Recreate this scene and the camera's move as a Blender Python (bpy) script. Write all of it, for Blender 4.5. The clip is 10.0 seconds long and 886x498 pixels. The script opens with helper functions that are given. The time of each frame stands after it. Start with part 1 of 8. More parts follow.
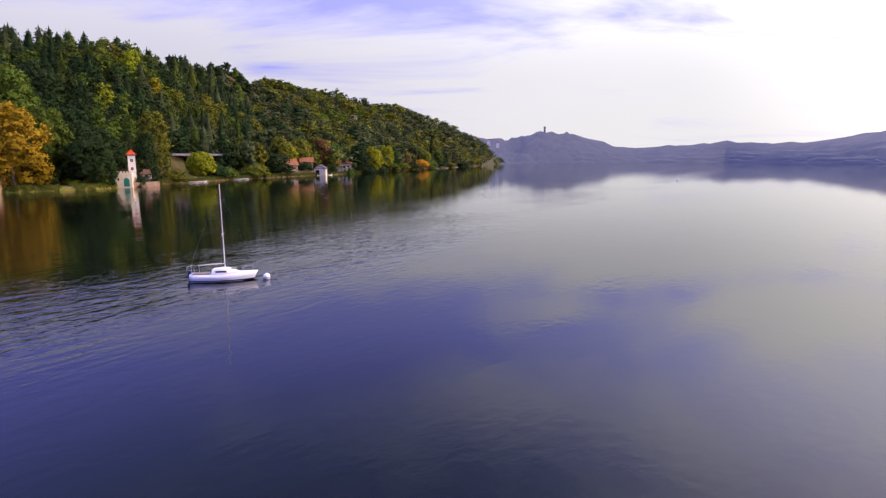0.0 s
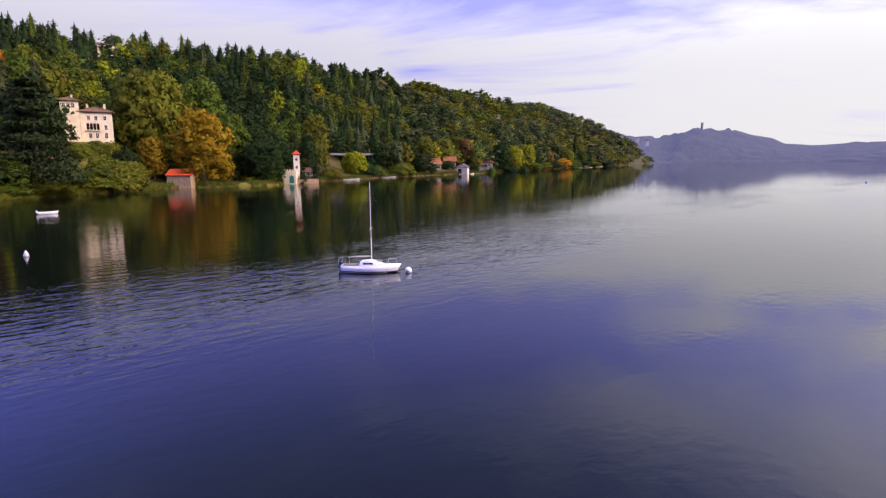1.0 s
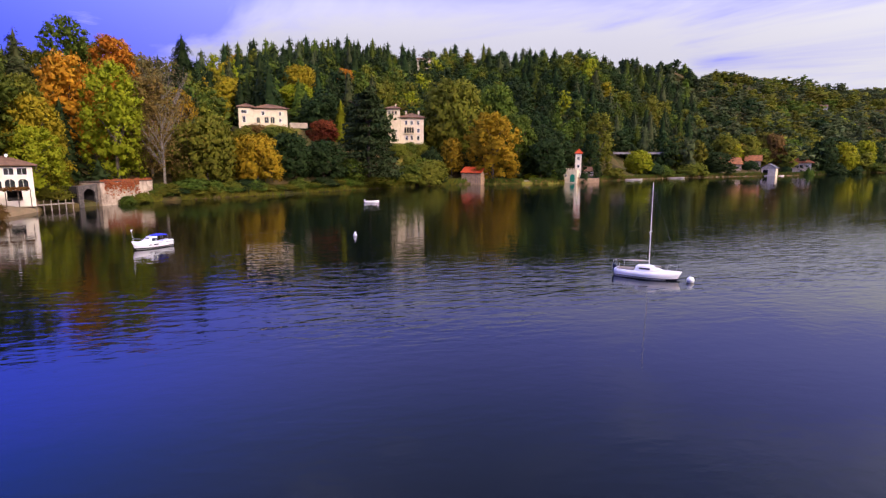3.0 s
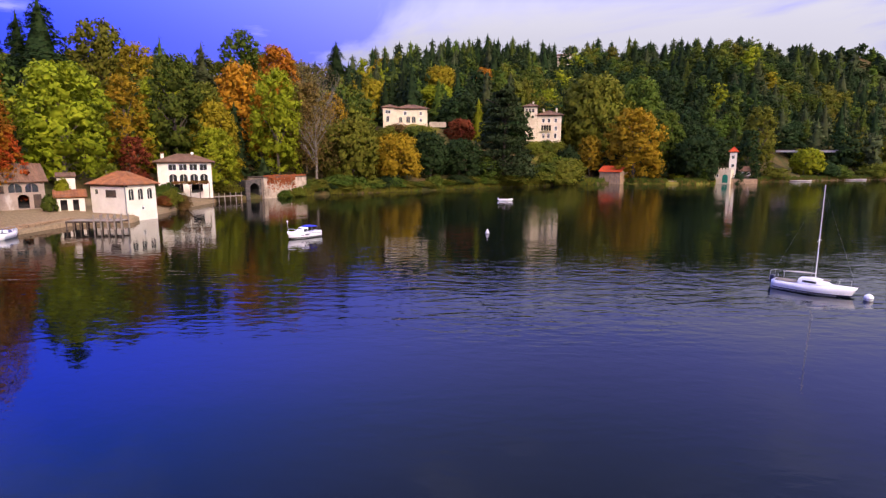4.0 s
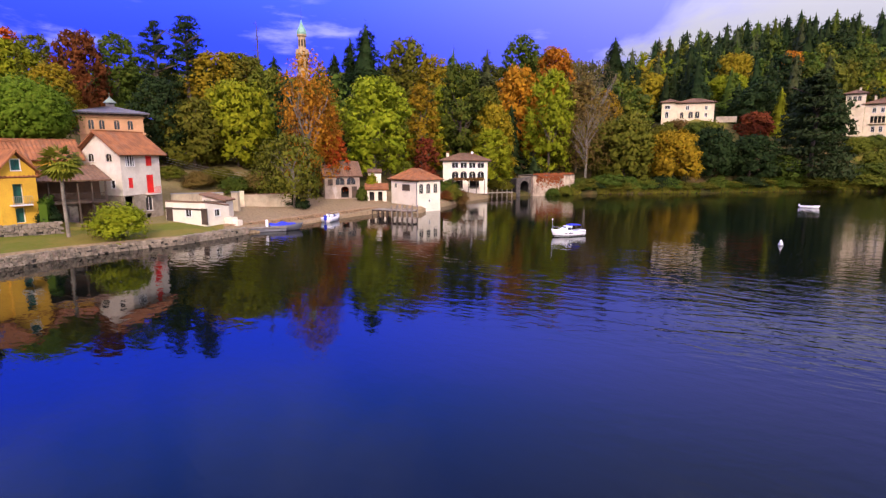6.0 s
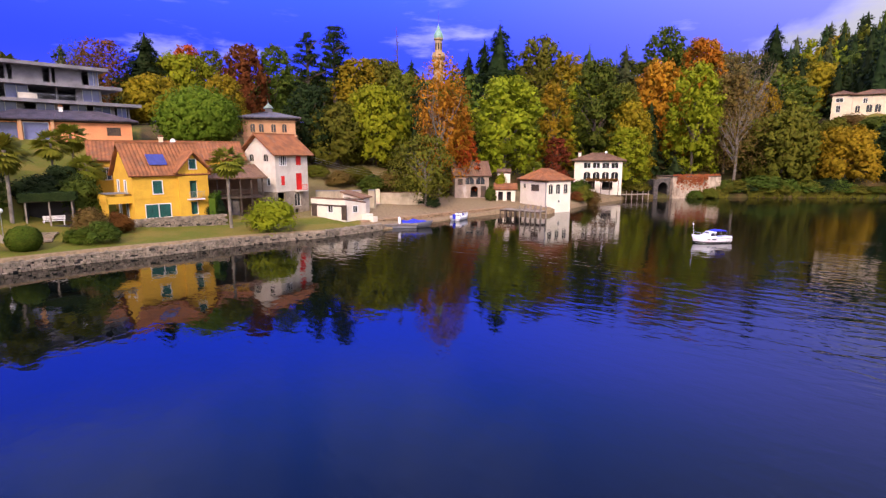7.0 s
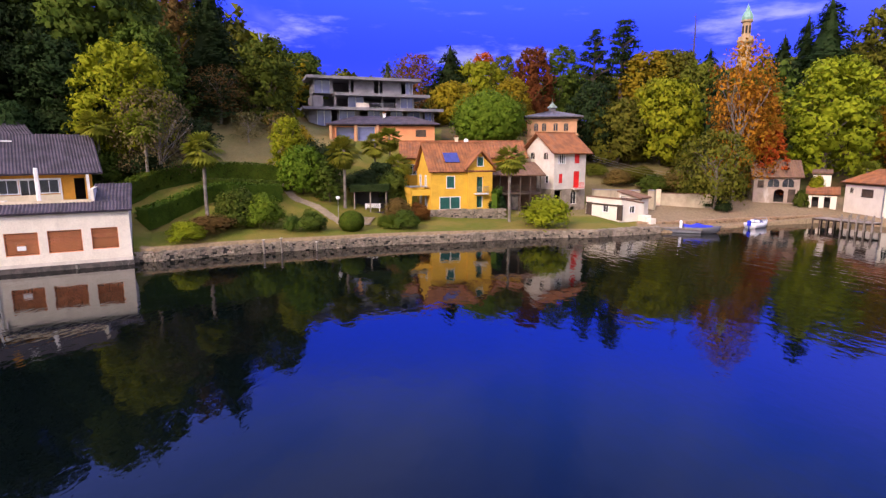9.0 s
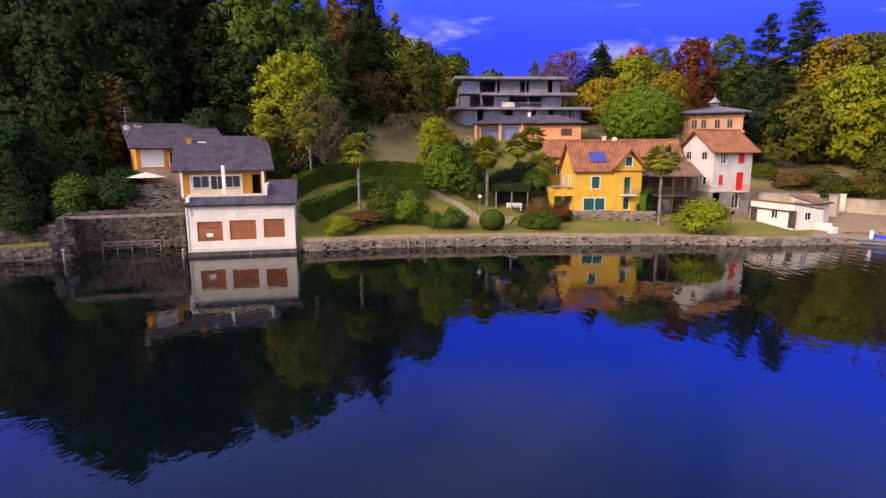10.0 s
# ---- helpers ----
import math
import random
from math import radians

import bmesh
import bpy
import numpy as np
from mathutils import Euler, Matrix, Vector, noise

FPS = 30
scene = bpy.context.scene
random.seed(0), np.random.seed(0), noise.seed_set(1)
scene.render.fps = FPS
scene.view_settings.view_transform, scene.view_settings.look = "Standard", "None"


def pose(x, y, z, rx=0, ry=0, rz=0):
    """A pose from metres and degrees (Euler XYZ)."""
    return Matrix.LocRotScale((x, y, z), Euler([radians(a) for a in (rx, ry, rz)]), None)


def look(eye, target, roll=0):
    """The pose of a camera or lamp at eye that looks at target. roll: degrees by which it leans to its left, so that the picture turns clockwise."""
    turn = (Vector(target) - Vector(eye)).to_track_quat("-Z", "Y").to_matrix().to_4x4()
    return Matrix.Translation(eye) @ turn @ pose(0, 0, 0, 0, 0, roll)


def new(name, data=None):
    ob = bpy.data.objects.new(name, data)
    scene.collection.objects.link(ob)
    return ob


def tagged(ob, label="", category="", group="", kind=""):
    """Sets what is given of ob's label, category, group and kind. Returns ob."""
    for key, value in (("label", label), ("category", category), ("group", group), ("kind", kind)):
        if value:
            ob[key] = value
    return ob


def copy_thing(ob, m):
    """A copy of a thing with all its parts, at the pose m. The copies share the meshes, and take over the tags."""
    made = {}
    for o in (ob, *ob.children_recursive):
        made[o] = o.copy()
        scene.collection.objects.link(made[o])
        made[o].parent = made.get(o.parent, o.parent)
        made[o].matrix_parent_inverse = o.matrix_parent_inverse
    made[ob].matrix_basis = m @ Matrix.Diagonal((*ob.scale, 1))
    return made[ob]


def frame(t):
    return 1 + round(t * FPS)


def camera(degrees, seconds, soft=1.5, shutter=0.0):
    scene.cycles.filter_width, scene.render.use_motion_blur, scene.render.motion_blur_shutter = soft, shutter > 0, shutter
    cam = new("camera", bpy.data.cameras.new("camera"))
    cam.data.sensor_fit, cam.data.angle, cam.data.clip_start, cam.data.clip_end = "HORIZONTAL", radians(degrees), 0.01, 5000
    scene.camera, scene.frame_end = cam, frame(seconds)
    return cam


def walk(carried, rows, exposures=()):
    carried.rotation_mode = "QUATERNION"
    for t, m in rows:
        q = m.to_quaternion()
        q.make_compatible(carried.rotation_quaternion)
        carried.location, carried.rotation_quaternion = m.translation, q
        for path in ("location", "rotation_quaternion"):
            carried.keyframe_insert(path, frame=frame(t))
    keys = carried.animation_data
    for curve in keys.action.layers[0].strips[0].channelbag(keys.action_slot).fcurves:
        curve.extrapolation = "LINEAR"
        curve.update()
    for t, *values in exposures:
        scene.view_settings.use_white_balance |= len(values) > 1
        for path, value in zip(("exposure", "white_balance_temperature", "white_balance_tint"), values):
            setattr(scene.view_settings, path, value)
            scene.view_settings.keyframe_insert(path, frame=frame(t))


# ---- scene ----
cam = camera(77.92, 10.0, soft=1.35)
walk(cam, [
    (0.0, pose(0, 0, 10, 80.80, 0.00, 0.00)),
    (0.5, pose(0, 0, 10, 80.74, -0.02, 7.10)),
    (1.0, pose(0, 0, 10, 80.71, 0.04, 14.51)),
    (1.5, pose(0, 0, 10, 80.71, 0.03, 21.98)),
    (2.0, pose(0, 0, 10, 80.70, -0.02, 29.13)),
    (2.5, pose(0, 0, 10, 80.67, -0.03, 36.07)),
    (4.0, pose(0, 0, 10, 80.38, -0.20, 56.90)),
    (4.5, pose(0, 0, 10, 80.30, -0.17, 63.79)),
    (5.0, pose(0, 0, 10, 80.24, -0.18, 70.72)),
    (5.5, pose(0, 0, 10, 80.20, -0.16, 77.54)),
    (7.0, pose(0, 0, 10, 80.17, -0.00, 97.55)),
    (7.5, pose(0, 0, 10, 80.13, 0.03, 104.45)),
    (8.0, pose(0, 0, 10, 80.12, 0.10, 111.36)),
    (8.5, pose(0, 0, 10, 80.08, 0.14, 118.39)),
    (9.0, pose(0, 0, 10, 80.02, 0.14, 125.74)),
    (9.5, pose(0, 0, 10, 80.01, 0.15, 133.01)),
    (10.0, pose(0, 0, 10, 79.99, 0.19, 140.44)),
], [(0.0, 0.02), (10.0, 0.02)])

# ---- sky and sun ----
SUN_BEARING, SUN_HEIGHT = 88.0, 31.0     # degrees clockwise from +Y, and above the horizon
sun_dir = Vector((math.sin(radians(SUN_BEARING)) * math.cos(radians(SUN_HEIGHT)),
                  math.cos(radians(SUN_BEARING)) * math.cos(radians(SUN_HEIGHT)), math.sin(radians(SUN_HEIGHT))))


class Nodes:
    """Small helper to wire node trees."""

    def __init__(self, tree):
        self.t = tree
        tree.nodes.clear()

    def n(self, kind, **kw):
        node = self.t.nodes.new(kind)
        for key, value in kw.items():
            if key == "op":
                node.operation = value
            elif key == "blend":
                node.blend_type = value
            elif key == "dtype":
                node.data_type = value
            elif key == "dims":
                node.noise_dimensions = value
        return node

    def link(self, a, b):
        self.t.links.new(a, b)

    def put(self, socket, value):
        if isinstance(value, bpy.types.NodeSocket):
            self.link(value, socket)
        elif value is not None:
            socket.default_value = value

    def math(self, op, a, b=None, c=None):
        m = self.n("ShaderNodeMath", op=op)
        self.put(m.inputs[0], a)
        self.put(m.inputs[1], b)
        self.put(m.inputs[2], c)
        return m.outputs[0]

    def mix(self, f, a, b, blend="MIX"):
        m = self.n("ShaderNodeMix", dtype="RGBA", blend=blend)
        self.put(m.inputs[0], f)
        self.put(m.inputs[6], a)
        self.put(m.inputs[7], b)
        return m.outputs[2]

    def noise(self, vec, scale, detail=3.0, rough=0.55, dist=0.0):
        m = self.n("ShaderNodeTexNoise")
        self.put(m.inputs["Vector"], vec)
        m.inputs["Scale"].default_value = scale
        m.inputs["Detail"].default_value = detail
        m.inputs["Roughness"].default_value = rough
        m.inputs["Distortion"].default_value = dist
        return m.outputs["Fac"]

    def ramp(self, f, lo, hi, a=0.0, b=1.0):
        m = self.n("ShaderNodeMapRange")
        m.interpolation_type = "SMOOTHSTEP"
        self.put(m.inputs[0], f)
        for k, v in zip((1, 2, 3, 4), (lo, hi, a, b)):
            m.inputs[k].default_value = v
        return m.outputs[0]

    def aligned(self, vec, along, long, short):
        """Coordinates stretched: long metres along a direction (degrees from +X), short across it."""
        m = self.n("ShaderNodeMapping")
        m.vector_type = "TEXTURE"
        self.put(m.inputs[0], vec)
        m.inputs["Rotation"].default_value = (0, 0, radians(along))
        m.inputs["Scale"].default_value = (long, short, 1)
        return m.outputs[0]

    def mapped(self, vec, scale=(1, 1, 1), rot=(0, 0, 0)):
        m = self.n("ShaderNodeMapping")
        self.put(m.inputs[0], vec)
        m.inputs["Scale"].default_value = scale
        m.inputs["Rotation"].default_value = rot
        return m.outputs[0]


def rgb(r, g, b):
    return (r, g, b, 1.0)


world = bpy.data.worlds.new("sky")
scene.world = world
world.use_nodes = True
w = Nodes(world.node_tree)
sky = w.n("ShaderNodeTexSky")
sky.sky_type = "NISHITA"
sky.sun_disc = False
sky.sun_elevation = radians(SUN_HEIGHT)
sky.sun_rotation = radians(SUN_BEARING)
sky.altitude, sky.air_density, sky.dust_density, sky.ozone_density = 290.0, 1.0, 0.6, 3.0
deep = w.n("ShaderNodeHueSaturation")
deep.inputs["Saturation"].default_value = 1.45
deep.inputs["Value"].default_value = 1.0
w.link(sky.outputs[0], deep.inputs["Color"])
coord = w.n("ShaderNodeTexCoord").outputs["Generated"]
sep = w.n("ShaderNodeSeparateXYZ")
w.link(coord, sep.inputs[0])
tint = w.mix(w.ramp(sep.outputs[2], 0.14, 0.32), rgb(0.36, 0.23, 1.95), rgb(1.3, 0.40, 2.6))
tint = w.mix(w.ramp(sep.outputs[2], 0.30, 0.52), tint, rgb(5.6, 0.54, 1.6))
blue = w.mix(1.0, deep.outputs[0], tint, "MULTIPLY")
up = w.math("MAXIMUM", sep.outputs[2], 0.02)
flat = w.n("ShaderNodeCombineXYZ")
w.link(w.math("DIVIDE", sep.outputs[0], w.math("ADD", up, 0.12)), flat.inputs[0])
w.link(w.math("DIVIDE", sep.outputs[1], w.math("ADD", up, 0.12)), flat.inputs[1])
aim = w.n("ShaderNodeVectorMath", op="DOT_PRODUCT")
w.link(coord, aim.inputs[0])
aim.inputs[1].default_value = (math.sin(radians(48)), math.cos(radians(48)), 0.0)     # the cloud bank over the open lake
sunward = w.ramp(aim.outputs["Value"], -0.93, -0.06)
cloud = w.noise(w.mapped(flat.outputs[0], (0.55, 0.8, 1), (0, 0, radians(35))), 1.0, 6.0, 0.55, 0.5)
veil = w.noise(w.mapped(flat.outputs[0], (0.2, 0.5, 1), (0, 0, radians(20))), 0.8, 3.0, 0.5, 0.2)
thin = w.ramp(aim.outputs["Value"], 0.0, 0.9, 0.12, 0.27)      # the bank thins out overhead and away from the sun
low_bank = w.ramp(sep.outputs[2], 0.10, 0.36)
high = w.math("ADD", w.math("MULTIPLY", low_bank, w.math("SUBTRACT", thin, 0.40)), 0.40)
cover = w.math("ADD", w.math("MULTIPLY", sunward, high), w.math("ADD", w.math("ADD", w.math("MULTIPLY", w.math("SUBTRACT", cloud, 0.5), w.ramp(sep.outputs[2], 0.15, 0.36, 1.0, 0.45)), 0.5), w.math("MULTIPLY", veil, 0.2)))
mask = w.ramp(cover, 0.66, 0.98)
wisp_at = w.n("ShaderNodeCombineXYZ")
w.link(w.math("MULTIPLY", w.math("ARCTAN2", sep.outputs[0], sep.outputs[1]), 5.0), wisp_at.inputs[0])
w.link(w.math("MULTIPLY", sep.outputs[2], 22.0), wisp_at.inputs[1])
wisp = w.noise(wisp_at.outputs[0], 1.0, 6.0, 0.6, 0.15)
wisp = w.math("MULTIPLY", w.ramp(wisp, 0.53, 0.76, 0.0, 0.85), w.ramp(sep.outputs[2], 0.30, 0.14))
cirrus = w.math("MULTIPLY", w.ramp(cloud, 0.32, 0.66, 0.02, 0.20), w.ramp(sep.outputs[2], 0.26, 0.48))
veil_high = w.ramp(sep.outputs[2], 0.56, 0.85, 0.0, 0.8)      # unseen bright cloud added overhead for a whiter, softer fill
mask = w.math("MAXIMUM", w.math("MAXIMUM", mask, w.math("MAXIMUM", cirrus, veil_high)), w.math("MAXIMUM", wisp, w.math("MULTIPLY", sunward, w.ramp(sep.outputs[2], 0.18, 0.48, 0.50, 0.27))))
haze = w.ramp(sep.outputs[2], 0.16, 0.0)
glow = w.ramp(aim.outputs["Value"], 0.2, 1.0)
cloud_tone = w.mix(glow, rgb(6.0, 5.8, 6.9), rgb(8.2, 8.0, 8.4))
whole = w.mix(mask, blue, cloud_tone)
whole = w.mix(w.math("MULTIPLY", haze, w.math("MULTIPLY", sunward, 0.85)), whole, w.mix(glow, rgb(6.4, 6.2, 7.2), rgb(7.8, 7.5, 7.6)))
lift = w.n("ShaderNodeVectorMath", op="SCALE")      # upper sky scaled up so the lake reflects it brighter
w.link(whole, lift.inputs[0])
w.link(w.math("ADD", w.math("MULTIPLY", w.ramp(sep.outputs[2], 0.12, 0.52), w.math("ADD", w.ramp(aim.outputs["Value"], 0.1, -0.8, 0.9, 2.9), w.ramp(aim.outputs["Value"], 0.55, 0.95, 0.0, 0.8))), w.ramp(aim.outputs["Value"], -0.6, 0.2, 0.8, 1.0)), lift.inputs["Scale"])
ring = w.n("ShaderNodeVectorMath", op="DOT_PRODUCT")
w.link(coord, ring.inputs[0])
ring.inputs[1].default_value = sun_dir
aureole = w.mix(w.ramp(ring.outputs["Value"], 0.40, 1.0), rgb(0, 0, 0), rgb(12.0, 10.6, 9.0))      # bright ring added round the unseen sun to fill side walls
bright = w.mix(1.0, lift.outputs[0], aureole, "ADD")
back = w.n("ShaderNodeBackground")
w.link(bright, back.inputs[0])
back.inputs[1].default_value = 0.11
out = w.n("ShaderNodeOutputWorld")
w.link(back.outputs[0], out.inputs[0])

lamp = bpy.data.lights.new("sun", "SUN")
lamp.energy, lamp.angle, lamp.color = 3.3, radians(9.0), (1.0, 0.91, 0.71)
sun = new("sun", lamp)
sun.matrix_world = look(sun_dir * 400, (0, 0, 0))


# ---- materials ----
def material(name, base, other=None, rough=0.8, scale=1.0, fine=14.0, bump=0.25, spread=(0.35, 0.65), metal=0.0,
             stain=None, stain_at=(0.58, 0.75), stain_scale=0.5, island=0.0, spec=0.5, transmission=0.0, local=False):
    """A surface with variation at two scales, fine relief and optional stains."""
    m = bpy.data.materials.new(name)
    m.use_nodes = True
    k = Nodes(m.node_tree)
    if local:
        pos = k.n("ShaderNodeTexCoord").outputs["Object"]
    else:
        pos = k.n("ShaderNodeNewGeometry").outputs["Position"]
    big = k.ramp(k.noise(pos, scale, 4.0, 0.6), *spread)
    small = k.noise(pos, fine, 3.0, 0.6)
    other = other or tuple(c * 0.72 for c in base)
    col = k.mix(big, rgb(*base), rgb(*other))
    col = k.mix(0.5, col, k.mix(small, rgb(0.55, 0.55, 0.55), rgb(1.45, 1.45, 1.45)), "MULTIPLY")
    if stain:
        col = k.mix(k.ramp(k.noise(k.mapped(pos, (1, 1, 0.35)), stain_scale, 6.0, 0.65), *stain_at), col, rgb(*stain))
    if island:
        geo = k.n("ShaderNodeNewGeometry")
        info = k.n("ShaderNodeObjectInfo")
        r = k.math("FRACT", k.math("ADD", geo.outputs["Random Per Island"], info.outputs["Random"]))
        hsv = k.n("ShaderNodeHueSaturation")
        k.link(col, hsv.inputs["Color"])
        k.put(hsv.inputs["Value"], k.math("ADD", k.math("MULTIPLY", r, island), 1.0 - island / 2))
        col = hsv.outputs[0]
    b = k.n("ShaderNodeBsdfPrincipled")
    k.link(col, b.inputs["Base Color"])
    b.inputs["Roughness"].default_value = rough
    b.inputs["Metallic"].default_value = metal
    b.inputs["Specular IOR Level"].default_value = spec
    b.inputs["Transmission Weight"].default_value = transmission
    if bump:
        bm_ = k.n("ShaderNodeBump")
        bm_.inputs["Strength"].default_value = bump
        bm_.inputs["Distance"].default_value = 0.05
        k.link(k.math("ADD", small, big), bm_.inputs["Height"])
        k.link(bm_.outputs[0], b.inputs["Normal"])
    o = k.n("ShaderNodeOutputMaterial")
    k.link(b.outputs[0], o.inputs[0])
    return m


def leaf_material(name, base, other):
    """Foliage: two tones, varied leaf by leaf and tree by tree, a little light coming through."""
    m = bpy.data.materials.new(name)
    m.use_nodes = True
    k = Nodes(m.node_tree)
    geo = k.n("ShaderNodeNewGeometry")
    info = k.n("ShaderNodeObjectInfo")
    tint = k.n("ShaderNodeAttribute")
    tint.attribute_name = "tree_tint"
    spread = k.noise(geo.outputs["Position"], 0.45, 3.0, 0.6)
    f = k.math("ADD", k.math("MULTIPLY", geo.outputs["Random Per Island"], 0.35), k.math("MULTIPLY", k.ramp(spread, 0.3, 0.7), 0.65))
    col = k.mix(f, rgb(*base), rgb(*other))
    hsv = k.n("ShaderNodeHueSaturation")
    k.link(col, hsv.inputs["Color"])
    each = k.math("FRACT", k.math("ADD", info.outputs["Random"], tint.outputs["Fac"]))
    k.put(hsv.inputs["Hue"], k.math("ADD", k.math("MULTIPLY", each, 0.03), 0.487))
    k.put(hsv.inputs["Value"], k.math("ADD", k.math("MULTIPLY", geo.outputs["Random Per Island"], 0.26), k.math("ADD", k.math("MULTIPLY", each, 0.3), 0.76)))
    b = k.n("ShaderNodeBsdfPrincipled")
    k.link(hsv.outputs[0], b.inputs["Base Color"])
    b.inputs["Roughness"].default_value = 0.8
    b.inputs["Specular IOR Level"].default_value = 0.08
    tr = k.n("ShaderNodeBsdfTranslucent")
    k.link(hsv.outputs[0], tr.inputs[0])
    mx = k.n("ShaderNodeMixShader")
    mx.inputs[0].default_value = 0.33
    k.link(b.outputs[0], mx.inputs[1])
    k.link(tr.outputs[0], mx.inputs[2])
    o = k.n("ShaderNodeOutputMaterial")
    k.link(mx.outputs[0], o.inputs[0])
    return m


LEAF = {
    "dark": leaf_material("leaf_dark", (0.014, 0.029, 0.009), (0.037, 0.058, 0.016)),
    "green": leaf_material("leaf_green", (0.047, 0.077, 0.011), (0.110, 0.142, 0.018)),
    "olive": leaf_material("leaf_olive", (0.084, 0.090, 0.011), (0.168, 0.166, 0.018)),
    "lime": leaf_material("leaf_lime", (0.156, 0.176, 0.009), (0.300, 0.310, 0.015)),
    "yellow": leaf_material("leaf_yellow", (0.200, 0.145, 0.010), (0.320, 0.235, 0.015)),
    "gold": leaf_material("leaf_gold", (0.235, 0.148, 0.010), (0.350, 0.235, 0.014)),
    "orange": leaf_material("leaf_orange", (0.340, 0.125, 0.012), (0.450, 0.210, 0.016)),
    "rust": leaf_material("leaf_rust", (0.120, 0.042, 0.012), (0.195, 0.078, 0.018)),
    "brown": leaf_material("leaf_brown", (0.110, 0.070, 0.020), (0.190, 0.125, 0.034)),
    "red": leaf_material("leaf_red", (0.300, 0.020, 0.010), (0.400, 0.070, 0.016)),
    "crimson": leaf_material("leaf_crimson", (0.120, 0.020, 0.012), (0.200, 0.045, 0.018)),
    "blue": leaf_material("leaf_blue", (0.046, 0.060, 0.022), (0.090, 0.105, 0.038)),
    "cedar": leaf_material("leaf_cedar", (0.022, 0.034, 0.012), (0.046, 0.062, 0.020)),
    "pine": leaf_material("leaf_pine", (0.075, 0.130, 0.010), (0.160, 0.235, 0.018)),
    "palm": leaf_material("leaf_palm", (0.110, 0.130, 0.012), (0.240, 0.240, 0.024)),
    "grey": leaf_material("leaf_grey", (0.105, 0.090, 0.036), (0.160, 0.134, 0.052)),
    "hedge": leaf_material("leaf_hedge", (0.048, 0.088, 0.009), (0.105, 0.155, 0.015)),
}
BARK = material("bark", (0.10, 0.075, 0.05), (0.055, 0.042, 0.03), 0.9, 1.5, 20, 0.5)
PALE_BARK = material("pale_bark", (0.22, 0.19, 0.15), (0.13, 0.11, 0.085), 0.9, 1.5, 20, 0.5)

# ---- lay of the land: bearing (degrees anticlockwise from +Y), range of the shore, and heights (m behind the shore, m above the lake) ----
FAR_SHORE = [
    (-180, 2500, [(0, .5), (300, 60), (900, 140), (2000, 160)]),
    (-60, 1800, [(0, .5), (400, 50), (1500, 150), (3000, 170)]),
    (-39, 1600, [(0, .5), (300, 25), (2000, 176), (3000, 180)]),
    (-32, 2700, [(0, .5), (400, 40), (1300, 118), (2000, 100)]),
    (-27, 3500, [(0, .5), (300, 50), (800, 141), (1400, 120)]),
]
FAR_HILLS = [
    (-19, 3000, [(0, .5), (300, 30), (800, 82), (1800, 75)]),
    (-15, 2500, [(0, .5), (200, 45), (700, 124), (1800, 70)]),
    (-12.6, 2250, [(0, .5), (170, 58), (580, 147), (1500, 65)]),
    (-10.4, 2000, [(0, .5), (150, 60), (480, 134), (1200, 60)]),
    (-8.8, 1850, [(0, .5), (170, 55), (540, 123), (1300, 60)]),
    (-7.2, 1700, [(0, .5), (200, 35), (650, 98), (1500, 60)]),
    (-4, 1050, [(0, .5), (200, 20), (750, 76), (1500, 65)]),
]
NORTH_SHORE = [
    (-1, 764, [(0, .5), (150, 14), (836, 98), (1600, 90)]),
    (5, 524, [(0, .5), (60, 5), (300, 48), (876, 134), (1800, 120)]),
    (10.4, 400, [(0, .5), (50, 4), (220, 38), (590, 111), (1500, 105)]),
    (16, 345, [(0, .5), (60, 5), (200, 38), (500, 110), (1300, 105)]),
    (21, 305, [(0, .5), (50, 5), (150, 30), (345, 94), (1200, 115)]),
    (25.6, 266, [(0, .5), (40, 6), (130, 30), (300, 87), (1200, 120)]),
    (28.6, 252, [(0, .6), (25, 5), (100, 30), (225, 81), (1000, 115)]),
    (32, 224, [(0, .9), (25, 3), (110, 28), (240, 79), (1000, 115)]),
]
WEST_SHORE = [
    (40, 214, [(0, .8), (25, 2.5), (100, 26), (225, 76), (1000, 112)]),
    (46, 195, [(0, .8), (12, 3), (33, 16), (46, 17), (120, 37), (230, 76), (1000, 112)]),
    (51, 181, [(0, .8), (15, 4), (40, 16), (100, 35), (220, 71), (1000, 108)]),
    (60, 158, [(0, .8), (10, 2.5), (43, 21.5), (60, 22.5), (120, 38), (220, 62), (1000, 100)]),
]
NEAR_WEST_SHORE = [
    (67, 148, [(0, .8), (15, 3), (50, 14), (100, 28), (180, 46), (1000, 90)]),
    (74, 138, [(0, .8), (15, 2.5), (50, 12), (100, 24), (170, 38), (1000, 75)]),
    (79, 130, [(0, .8), (8, 1.6), (20, 3), (60, 12), (120, 26), (900, 60)]),
]
COVE_SHORE = [
    (84.4, 104.5, [(0, .8), (8, 1.6), (26, 2.6), (40, 4), (100, 22), (900, 55)]),
    (86.6, 93.6, [(0, .5), (2, 1.1), (6, 1.4), (14, 1.8), (30, 2.6), (55, 5), (110, 22), (900, 52)]),
    (90, 96, [(0, .8), (12, 1.5), (22, 2.2), (40, 6), (100, 22), (900, 50)]),
    (96, 85, [(0, .2), (12, 1.4), (22, 1.9), (45, 7), (100, 20), (900, 50)]),
    (103, 74, [(0, .2), (14, 1.4), (25, 1.9), (32, 4.2), (60, 12), (110, 20), (900, 50)]),
    (110, 67.3, [(0, .9), (12, 1.4), (24, 1.9), (34, 5), (60, 12), (110, 20), (900, 50)]),
    (116, 65, [(0, 1.0), (8, 1.5), (20, 2), (30, 5), (55, 12), (110, 19), (900, 50)]),
]
